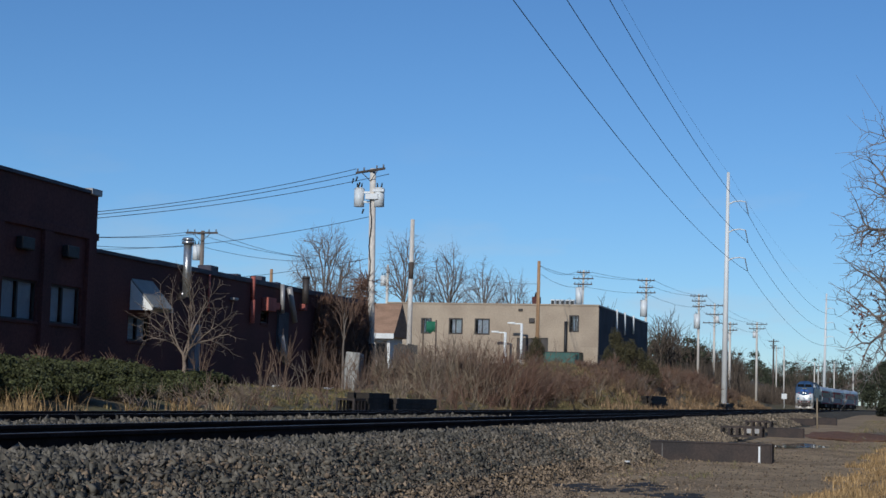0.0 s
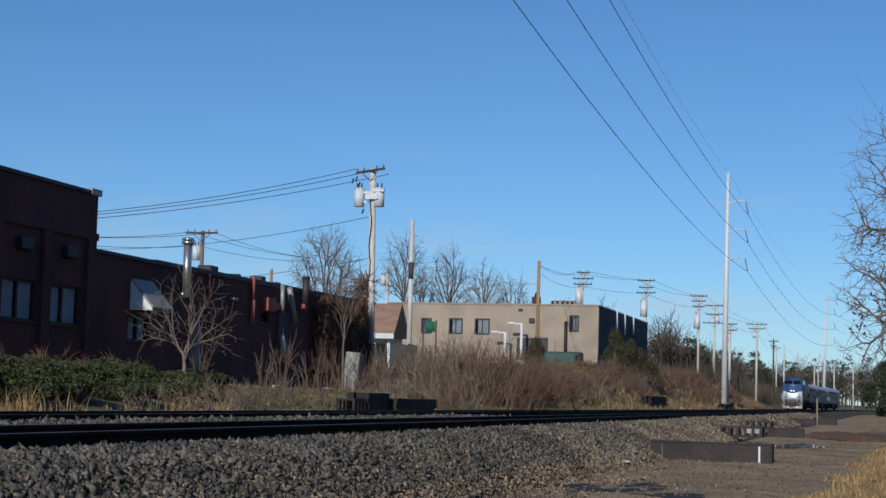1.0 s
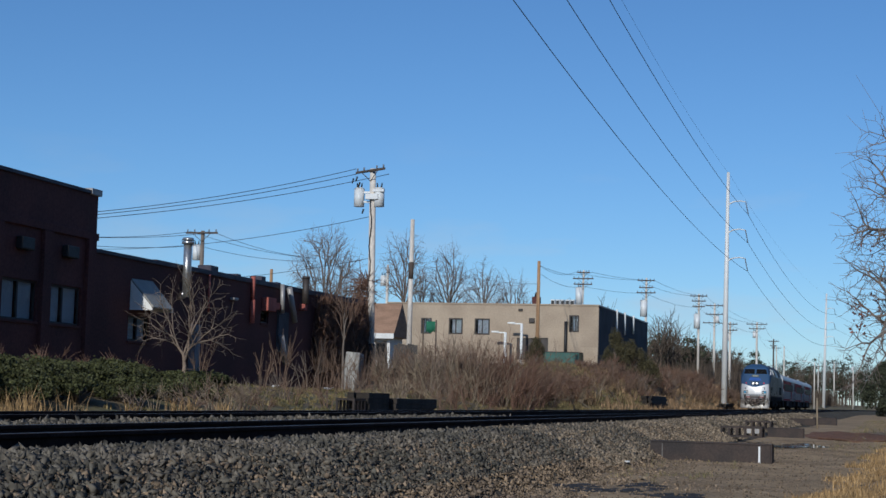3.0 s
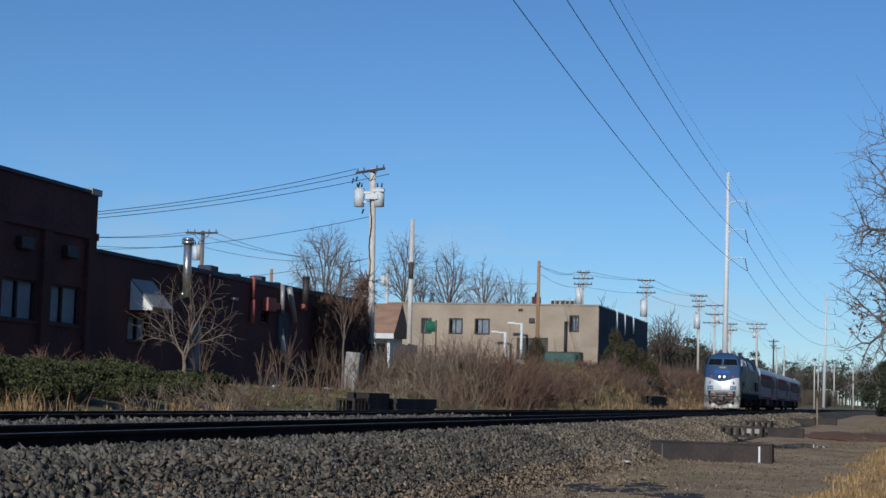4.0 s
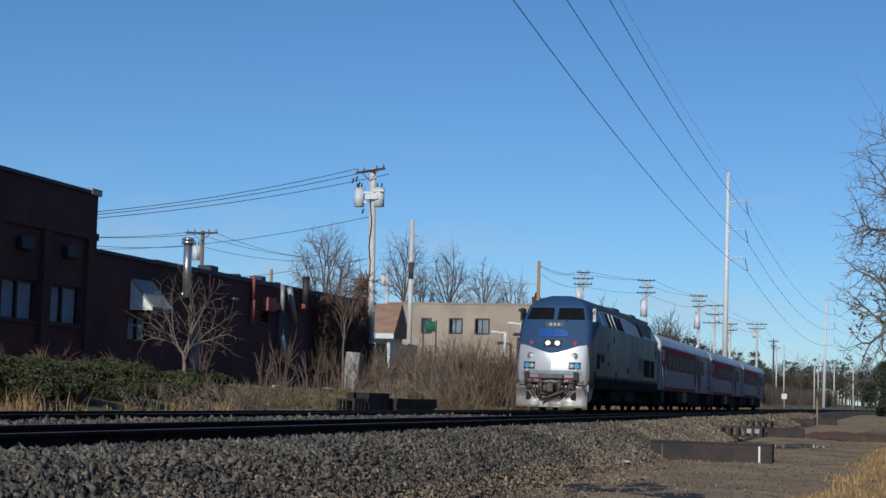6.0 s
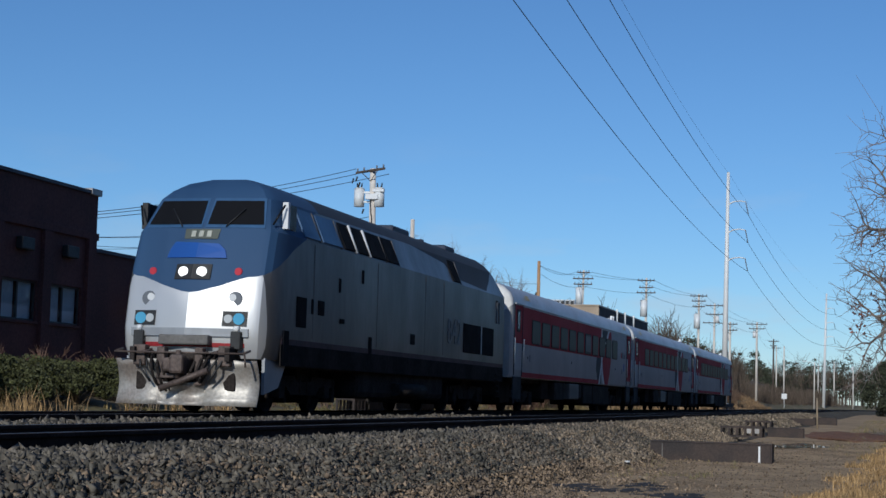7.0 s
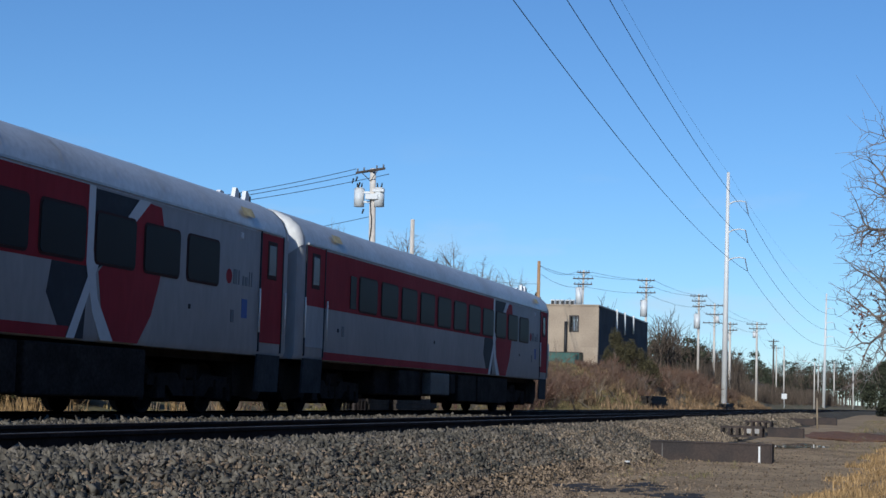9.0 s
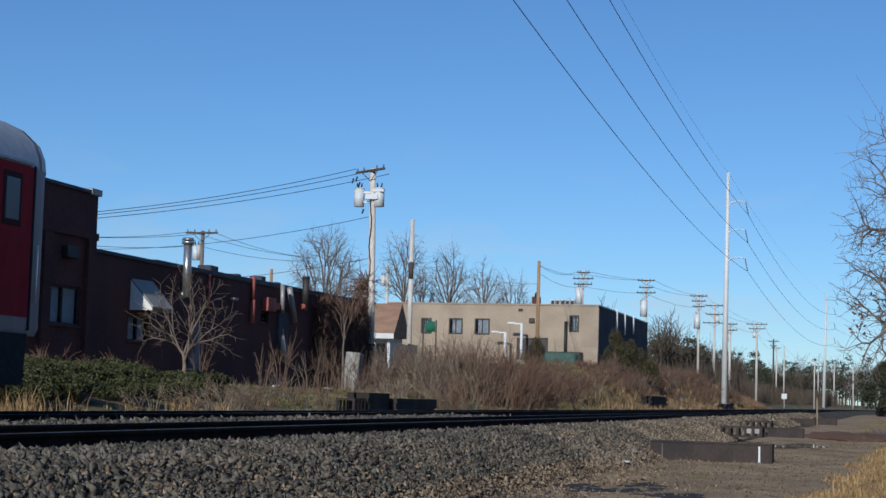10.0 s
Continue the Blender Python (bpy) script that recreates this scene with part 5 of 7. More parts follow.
def wood_pole(x, y, z, top, r=0.16, mat="wood", arms=(), cans=(), lean=(0, 0), turn=0, can=1.0, name="utility_pole", label="weathered wooden utility pole with crossarms"):
    """arms: (height below the top, half length); cans: (height below top, side)."""
    P = empty(name, x, y, z)
    h = top - z
    b = bmesh.new()
    rod(b, (0, 0, -0.6), (lean[0], lean[1], h), r, r * 0.72, n=12)
    part("shaft", b, M[mat], P)
    for dz, half in arms:
        k = (h - dz) / h
        c = Vector((lean[0] * k, lean[1] * k, h - dz))
        m = Matrix.Translation(c) @ pose(0, 0, 0, 0, 0, turn)
        a = part("crossarm", bm_box(-0.17 - 0.05, -0.17 + 0.05, -half, half, -0.06, 0.06, 0.01, m), M["darkwood"], P)
        for yy in (-half + 0.12, -half * 0.45, half * 0.45, half - 0.12):
            i = bmesh.new()
            p0 = m @ Vector((-0.17, yy, 0.06))
            rod(i, p0, p0 + Vector((0, 0, 0.16)), 0.035, 0.05, n=8)
            part("insulator", i, M["bluegrey"], a)
        for s in (-1, 1):
            br = bmesh.new()
            rod(br, m @ Vector((-0.15, 0, -0.55)), m @ Vector((-0.2, s * half * 0.55, -0.05)), 0.02, n=6)
            part("brace", br, M["darkwood"], a)
    for dz, side in cans:
        k = (h - dz) / h
        c = Vector((lean[0] * k, lean[1] * k + side * 0.42, h - dz))
        t = bmesh.new()
        rod(t, c - Vector((0, 0, 0.5 * can)), c + Vector((0, 0, 0.42)), 0.27 * can ** 0.4, n=14), rod(t, c + Vector((0, 0, 0.42)), c + Vector((0, 0, 0.5)), 0.29 * can ** 0.4, 0.2, n=14)
        box(t, c.x - 0.06, c.x + 0.06, min(c.y, c.y - side * 0.35), max(c.y, c.y - side * 0.35), c.z - 0.3, c.z - 0.2), box(t, c.x - 0.06, c.x + 0.06, min(c.y, c.y - side * 0.35), max(c.y, c.y - side * 0.35), c.z + 0.2, c.z + 0.3)
        tank = part("transformer", t, M["grey_can"], P, "grey transformer can")
        u = bmesh.new()
        rod(u, c + Vector((0, 0.1, 0.5)), c + Vector((0, 0.14, 0.75)), 0.05, 0.03, n=8), rod(u, c + Vector((0, -0.1, 0.5)), c + Vector((0, -0.14, 0.75)), 0.05, 0.03, n=8)
        part("bushing", u, M["black"], tank)
    tagged(P, label, "utility pole", group="utility poles")
    return P


steel_pole(190, 4.77, 0.3, -0.16, 26.35)
steel_pole(378, 0.37, -0.35, -0.5, 25.8)
MAIN = wood_pole(83, 13.09, 0.45, 12.2, 0.22, "wood", [(0.12, 1.3)], [(1.5, 1.75), (1.5, -0.85)], (0, 0.22), -38, label="weathered wooden utility pole with a crossarm and two transformers")
b = bmesh.new()
rod(b, (0, 0.015, 0.8), (0, 0.05, 2.6), 0.236, 0.228, n=14)
part("pole_guard", b, M["black"], MAIN, "black guard sleeve round the pole's foot")
b = bmesh.new()
box(b, -0.35, -0.15, -0.2, 0.5, 10.1, 10.4, 0.03), box(b, -0.3, -0.12, -0.5, 0.1, 10.5, 10.65, 0.03)
part("cutout_switch", b, M["whitepaint"], MAIN)
for k, (yy, zz) in enumerate(((0.35, 9.6), (0.75, 11.3), (0.95, 11.2), (0.6, 11.0))):
    b = bmesh.new()
    rod(b, (-0.3, 0.22 + yy, zz), (-0.3, 0.3 + yy, zz - 0.25), 0.05, 0.04, n=8)
    part("hanging_insulator", b, M["black"], MAIN)
b = bmesh.new()
for i in range(12):
    rod(b, (-0.22, 0.18 + 0.05 * math.sin(i * 1.3), 5.0 + i * 0.45), (-0.22, 0.2 + 0.05 * math.sin((i + 1) * 1.3), 5.45 + i * 0.45), 0.03, n=6, caps=False)
part("riser_cable", b, M["black"], MAIN)
BARE = wood_pole(95, 14.5, 0.6, 10.85, 0.17, "wood", (), (), (0, 0), label="bare weathered pole with a dark stained stretch")
b = bmesh.new()
rod(b, (0, 0, 6.7), (0, 0, 7.7), 0.15, 0.143, n=12)
part("pole_wrap", b, M["darkwood"], BARE, "dark wrap round the upper shaft")
wood_pole(128, 13.55, 3.0, 11.2, 0.17, "orangewood", (), (), label="new orange-brown wooden pole without arms")
wood_pole(150, 32.5, 3.2, 12.6, 0.16, "wood", (), [(1.5, 1)], label="wooden pole with a transformer behind the building")
wood_pole(175, 18.6, 3.3, 14.2, 0.15, "wood", [(0.25, 0.7), (0.9, 1.1), (1.5, 1.0)], [(2.3, 0.9)], (0, -0.3), can=2.6)
wood_pole(190, 13.7, 3.0, 14.55, 0.16, "wood", [(0.3, 1.0), (1.1, 0.8), (1.7, 1.1)], [(3.0, 0.6)], can=2.8)
wood_pole(215, 10.4, 2.9, 14.4, 0.17, "wood", [(0.25, 1.1), (0.9, 0.9), (1.6, 0.8)], [(3.0, 0.5)], can=2.8)
wood_pole(235, 10.35, 2.4, 14.4, 0.18, "wood", [(0.3, 1.2), (1.5, 1.2), (2.7, 1.6)], [(2.2, -0.9)])
wood_pole(225, 7.3, 1.0, 11.4, 0.19, "wood", [(0.3, 1.0), (1.1, 1.0)], [(2.0, 0.8)], label="wooden pole with orange brackets and crossarms")
wood_pole(262, 6.47, 0.9, 13.2, 0.19, "wood", [(0.3, 1.6), (1.0, 1.2)], [(1.9, 0.9)])
wood_pole(310, 6.96, 0.8, 12.5, 0.18, "darkwood", [(0.4, 0.9), (1.2, 0.6)])
wood_pole(330, 6.2, 0.7, 12.0, 0.16, "wood")
wood_pole(420, -0.7, 0.3, 11.6, 0.17, "wood", [(0.4, 1.0)])
wood_pole(420, -5.2, 0.3, 10.3, 0.16, "wood", (), [(0.4, 0.5)])
wood_pole(430, 3.5, 0.3, 11.0, 0.16, "wood", [(0.4, 1.0)])
wood_pole(360, 9.5, 0.6, 13.0, 0.16, "wood", [(0.4, 1.0)])
wood_pole(100, 30.0, 0.6, 10.65, 0.17, "greywood", [(0.15, 1.1)], [(1.4, 0.9)])
wood_pole(118, 32.0, 0.6, 9.6, 0.16, "orangewood", label="short orange wooden pole behind the workshop")
# lamp beside the curve
LP = empty("street_lamp", 330, 0.45, -0.2)
b = bmesh.new()
rod(b, (0, 0, -0.3), (0, 0, 9.2), 0.14, 0.08, n=8)
part("post", b, M["wood"], LP)
b = bmesh.new()
rod(b, (0, 0, 9.0), (0, 1.6, 9.4), 0.05, n=6)
part("arm", b, M["galv"], LP)
part("lamp_head", bm_box(-0.15, 0.15, 1.5, 2.2, 9.3, 9.45, 0.03), M["grey_can"], LP)
tagged(LP, "wooden street lamp with a curved arm", "street lamp")

# transmission wires run on to a pole behind the viewer
for (y1, z1), (y0, z0), s in (((2.32, 21.8), (2.4, 34.0), 4.3), ((2.32, 18.6), (2.4, 30.5), 4.6), ((2.32, 15.4), (2.4, 26.8), 4.6)):
    wire([((-40, y0, z0), (190, y1, z1), s), ((190, y1, z1), (378, -2.1, z1 - 0.9), 3.2), ((378, -2.1, z1 - 0.9), (560, -42, z1 - 2), 3.5)], 0.026, "transmission_wire", "long dark transmission wire above the tracks")
wire([((-40, 4.7, 41.0), (190, 4.61, 26.6), 4.6), ((190, 4.61, 26.6), (378, -0.1, 25.3), 2.0)], 0.010, "shield_wire", "thin shield wire along the pole tops")
# street wires
wire([((82.3, 14.0, 12.1), (72.0, 26.80, 8.44), 0.35)], 0.016)
wire([((83, 13.4, 12.1), (72.0, 26.79, 8.31), 0.35)], 0.016)
wire([((83.6, 12.6, 12.0), (72.0, 26.78, 8.15), 0.35)], 0.016)
wire([((83, 13.3, 9.7), (98.0, 37.30, 9.25), 0.5)], 0.015)
wire([((83, 13.3, 7.5), (98.0, 30.13, 7.27), 0.2)], 0.013)
wire([((100, 30.80, 10.60), (112.0, 26.38, 9.95), 0.3)], 0.014)
wire([((100, 30.80, 10.60), (80.0, 29.80, 8.34), 0.2)], 0.014)
wire([((100, 29.20, 10.55), (112.0, 26.38, 9.94), 0.3)], 0.014)
wire([((100, 29.20, 10.55), (80.0, 29.80, 8.32), 0.2)], 0.014)
wire([((100, 30.30, 9.70), (112.0, 26.37, 9.74), 0.3)], 0.014)
wire([((100, 30.30, 9.70), (80.0, 29.78, 7.96), 0.2)], 0.014)
for dy, dz in ((0.9, 0.0), (-0.9, 0.0), (0.0, -1.5)):
    wire([((128, 13.6, 10.9 + dz * 0.4), (175, 18.3 + dy, 14.0 + dz), 0.5), ((175, 18.3 + dy, 14.0 + dz), (190, 13.7 + dy, 14.3 + dz), 0.2), ((190, 13.7 + dy, 14.3 + dz), (215, 10.4 + dy, 14.2 + dz), 0.4),
          ((215, 10.4 + dy, 14.2 + dz), (235, 10.35 + dy, 14.2 + dz), 0.3), ((235, 10.35 + dy, 14.2 + dz), (262, 6.47 + dy, 13.1 + dz), 0.5), ((262, 6.47 + dy, 13.1 + dz), (310, 6.96 + dy, 12.3 + dz), 0.8), ((310, 6.96 + dy, 12.3 + dz), (430, 3.5 + dy, 10.7 + dz), 1.5)], 0.016)
wire([((128, 13.6, 9.4), (95, 14.5, 8.2), 0.3)], 0.012)
# ---- plants ----
def crown_rows(rng, fork, centre, radii, tips, r_tip, ragged=0.12, low=-0.6, reach=0.42, power=2.3):
    """Limbs that divide again and again until they reach tips spread through an uneven rounded crown."""
    d = rng.normal(0, 1, (tips * 3, 3))
    d /= np.linalg.norm(d, axis=1, keepdims=True)
    d = d[d[:, 2] > low][:tips]
    lump = 1 + ragged * np.sin(d[:, 0] * 5 + rng.uniform(0, 6)) * np.sin(d[:, 1] * 6 + rng.uniform(0, 6)) + rng.normal(0, ragged * 0.5, len(d))
    pts = np.array(centre) + d * np.array(radii) * (rng.uniform(0.25, 1.0, (len(d), 1)) ** 0.5) * lump[:, None]
    rows = []

    def grow_to(p, group, came):
        n = len(group)
        r = r_tip * n ** (1 / power)
        if n == 1:
            e = group[0]
            m = (p + e) / 2 + rng.normal(0, 0.03, 3) * np.linalg.norm(e - p)
            rows.append((*p, *m, r_tip * 1.2, r_tip)), rows.append((*m, *e, r_tip, r_tip * 0.7))
            return
        c = group.mean(0)
        step = c - p
        dist = np.linalg.norm(step)
        heading = step / (dist + 1e-6) + came * 0.22
        heading /= np.linalg.norm(heading)
        k = reach * dist * rng.uniform(0.75, 1.2) * (0.4 if n > len(pts) / 12 else 1.0)
        m = p + heading * k * 0.55 + rng.normal(0, 0.035, 3) * k
        e = m + heading * k * 0.45 + (step / (dist + 1e-6)) * 0.1 * k + rng.normal(0, 0.035, 3) * k
        rows.append((*p, *m, r, r * 0.94)), rows.append((*m, *e, r * 0.94, r * 0.88))
        rel = group - c
        axis = np.linalg.svd(rel, full_matrices=False)[2][0] if n > 3 else rng.normal(0, 1, 3)
        axis = axis + rng.normal(0, 0.35, 3)
        order = np.argsort(rel @ axis)
        cut = min(n - 1, max(1, int(n * rng.uniform(0.3, 0.7))))
        way = (e - m) / (np.linalg.norm(e - m) + 1e-6)
        grow_to(e, group[order[:cut]], way), grow_to(e, group[order[cut:]], way)

    grow_to(np.array(fork, float), pts, np.array([0, 0, 1.0]))
    return np.array(rows)


def dome_tree(x, y, z, fork, mid, radii, tips, r_tip, seed, mat="bark", twig="twig", label="bare leafless tree with a rounded crown of fine twigs", lean=(0, 0), low=-0.6, ragged=0.12, reach=0.42, name="bare_tree", category="tree", leaf_spots=()):
    """A trunk up to its fork, and a crown of limbs about a middle point; heights are above the foot."""
    rng = np.random.default_rng(seed)
    rows = crown_rows(rng, (lean[0], lean[1], fork), (lean[0] * 1.5, lean[1] * 1.5, mid), radii, tips, r_tip, ragged, low, reach)
    r0 = rows[0][6]
    trunk = [(0, 0, -0.3, lean[0] * 0.5 + 0.02, lean[1] * 0.5 - 0.02, fork * 0.5, r0 * 1.5, r0 * 1.2), (lean[0] * 0.5 + 0.02, lean[1] * 0.5 - 0.02, fork * 0.5, lean[0], lean[1], fork, r0 * 1.2, r0)]
    T = empty(name, x, y, z)
    thick = rows[:, 6] > r_tip * 2.4
    v, f = tubes(np.concatenate([np.array(trunk), rows[thick]]), 7)
    soup("trunk", v, f, M[mat], T, True)
    v, f = tubes(rows[~thick], 3)
    soup("crown", v, f, M[twig], T)
    if leaf_spots:
        ends = rows[~thick][:, 3:6]
        near = np.concatenate([ends[np.linalg.norm(ends - np.array(p), axis=1) < q] for p, q in leaf_spots])
        lv, lf = leaves(rng, np.repeat(near, 2, axis=0), 0.09, 0.14)
        soup("leaves", lv, lf, M["deadleaf"], T)
    tagged(T, label, category, group="bare trees" if category == "tree" else "shrubs")
    return T


def vase_shrub(x, y, z, h, half, seed, stems=9, tips=28, mat="twig", r_tip=0.008, label="tangled leafless shrub of many upright stems"):
    """A shrub whose stems rise from one stool and each divide into a fan of twigs."""
    rng = np.random.default_rng(seed)
    parts = []
    for i in range(stems):
        a, q = rng.uniform(0, 6.28), rng.uniform(0.1, 1.0) ** 0.6
        ox, oy = math.cos(a) * half * q, math.sin(a) * half * q
        hh = h * rng.uniform(0.6, 1.05) * (1 - 0.22 * q)
        base = np.array((ox * 0.25, oy * 0.25, -0.1))
        rows = crown_rows(rng, (ox * 0.45, oy * 0.45, hh * 0.3), (ox, oy, hh * 0.68), (half * 0.36, half * 0.36, hh * 0.34), tips, r_tip, 0.2, -0.9, 0.36)
        r0 = rows[0][6]
        parts.append(np.array([(*base, *rows[0][:3], r0 * 1.25, r0)]))
        parts.append(rows)
    v, f = tubes(np.concatenate(parts), 3)
    S = soup("shrub", v, f, M[mat])
    S.matrix_basis = pose(x, y, z)
    tagged(S, label, "shrub", group="shrubs")


def leaves(rng, centres, size, jitter):
    """Small bent leaves as pairs of triangles, turned at random."""
    n = len(centres)
    c = centres + rng.normal(0, jitter, (n, 3))
    a = rng.normal(0, 1, (n, 3))
    a /= np.linalg.norm(a, axis=1, keepdims=True)
    b = np.cross(a, rng.normal(0, 1, (n, 3)))
    b /= np.linalg.norm(b, axis=1, keepdims=True)
    s = size * rng.uniform(0.6, 1.3, (n, 1))
    verts = np.stack([c - a * s, c + b * s * 0.5, c + a * s, c - b * s * 0.5], 1).reshape(-1, 3)
    faces = np.arange(n)[:, None] * 4 + np.array([[0, 1, 2, 3]])
    return verts, faces


def shrub(x, y, z, h, seed, stems=14, mat="twig", spread=0.45, label="tangled leafless brown shrub", r=0.022, twigs=7):
    rng = np.random.default_rng(seed)
    rows = []
    for i in range(stems):
        p = np.array([rng.normal(0, 0.25), rng.normal(0, 0.25), -0.15])
        d = np.array([rng.normal(0, spread), rng.normal(0, spread), 1.0])
        d /= np.linalg.norm(d)
        hh, rr = h * rng.uniform(0.55, 1.05), r * rng.uniform(0.6, 1.3)
        n = 6
        for k in range(n):
            d = d + rng.normal(0, 0.1, 3)
            d /= np.linalg.norm(d)
            e = p + d * hh / n
            rows.append((*p, *e, rr * (1 - 0.12 * k), rr * (0.88 - 0.12 * k)))
            for j in range(twigs // 3 if k < 2 else twigs // 2):
                t = d + rng.normal(0, 0.55, 3)
                t /= np.linalg.norm(t)
                s = p + (e - p) * rng.uniform(0, 1)
                m = s + t * h * rng.uniform(0.08, 0.22)
                rows.append((*s, *m, rr * 0.4, rr * 0.28))
                t2 = t + rng.normal(0, 0.5, 3)
                t2 /= np.linalg.norm(t2)
                rows.append((*m, *(m + t2 * h * rng.uniform(0.05, 0.14)), rr * 0.28, rr * 0.2))
            p = e
    v, f = tubes(rows, 3)
    S = soup("shrub", v, f, M[mat])
    S.matrix_basis = pose(x, y, z)
    tagged(S, label, "shrub", group="shrubs")
    return S


def blade_field(name, spots, mat, label, h=(0.25, 0.6), blades=26, width=0.012, seed=5, category="grass", lean=0.35):
    """Tufts of dry grass: each tuft a fan of tapering blades."""
    rng = np.random.default_rng(seed)
    base = np.repeat(np.asarray(spots, float), blades, axis=0)
    n = len(base)
    scale = base[:, 3]
    p = base[:, :3] + np.c_[rng.normal(0, 0.12, (n, 2)) * scale[:, None], np.full(n, -0.03)]
    ang = rng.uniform(0, 2 * math.pi, n)
    ln = rng.uniform(h[0], h[1], n) * scale
    tilt = np.abs(rng.normal(0, lean, n))
    d = np.c_[np.cos(ang) * np.sin(tilt), np.sin(ang) * np.sin(tilt), np.cos(tilt)]
    side = np.c_[-np.sin(ang), np.cos(ang), np.zeros(n)] * width
    mid = p + d * ln[:, None] * 0.55
    tip = mid + (d + np.c_[np.cos(ang) * 0.35, np.sin(ang) * 0.35, np.full(n, -0.25)]) * ln[:, None] * 0.45
    verts = np.stack([p - side, p + side, mid + side * 0.8, tip, mid - side * 0.8], 1).reshape(-1, 3)
    faces = np.arange(n)[:, None] * 5 + np.array([[0, 1, 2, 4]])
    tri = np.arange(n)[:, None] * 5 + np.array([[4, 2, 3, 3]])
    me_faces = np.concatenate([np.c_[faces[:, 0], faces[:, 1], faces[:, 2]], np.c_[faces[:, 0], faces[:, 2], faces[:, 3]], np.c_[tri[:, 0], tri[:, 1], tri[:, 2]]])
    ob = soup(name, verts, me_faces, M[mat])
    tagged(ob, label, category, kind="stuff")


def evergreen(x, y, z, rx, ry, h, seed, n=5000, label="dense dark evergreen bush", conical=0.0, size=0.07, mat="evergreen", name="evergreen_bush", category="bush", skirt=0.08):
    """A bush of many leaf sprays round lumpy clumps, on stems."""
    rng = np.random.default_rng(seed)
    E = empty(name, x, y, z)
    clumps = []
    for i in range(38):
        u = rng.uniform(0, 1) ** 0.8
        a = rng.uniform(0, 2 * math.pi)
        w = (1 - conical * u) * math.sqrt(max(0.08, 1 - (u * 1.0) ** 3))
        rad = w * rng.uniform(0.5, 1.0)
        clumps.append((rx * rad * math.cos(a), ry * rad * math.sin(a), h * (skirt + (0.92 - skirt) * u), rng.uniform(0.16, 0.30)))
    clumps = np.array(clumps)
    idx = rng.integers(0, len(clumps), n)
    d = rng.normal(0, 1, (n, 3))
    d /= np.linalg.norm(d, axis=1, keepdims=True)
    sz = clumps[idx, 3][:, None] * np.array([[rx, ry, h * 0.8]]) * rng.uniform(0.55, 1.15, (n, 1))
    c = clumps[idx, :3] + d * sz
    c[:, 2] = np.maximum(c[:, 2], 0.02)
    v, f = leaves(rng, c, size, 0.03)
    soup("foliage", v, f, M[mat], E)
    rows = [(0, 0, -0.2, cl[0] * 0.3, cl[1] * 0.3, cl[2] * 0.5, 0.04, 0.025) for cl in clumps] + [(cl[0] * 0.3, cl[1] * 0.3, cl[2] * 0.5, cl[0], cl[1], cl[2], 0.025, 0.01) for cl in clumps]
    v, f = tubes(rows, 4)
    soup("branchwork", v, f, M["bark"], E)
    tagged(E, label, category, group="evergreens")


M["greytwig"] = material("grey_brown_twig", (0.25, 0.205, 0.185), 0.95, vary=0.3, scale=2, fine=20)
M["palebark"] = material("pale_young_bark", (0.25, 0.185, 0.14), 0.95, second=(0.16, 0.12, 0.09), vary=0.3, scale=2, fine=20)
M["deadleaf"] = material("dead_oak_leaf", (0.22, 0.085, 0.055), 0.9, vary=0.3, scale=2, fine=20, island=True)
M["hedge"] = material("yew_leaf", (0.064, 0.068, 0.02), 0.75, vary=0.3, scale=1.2, fine=20, island=True)
M["conifer"] = material("pine_needles", (0.055, 0.062, 0.033), 0.9, vary=0.3, scale=2, fine=20, island=True)


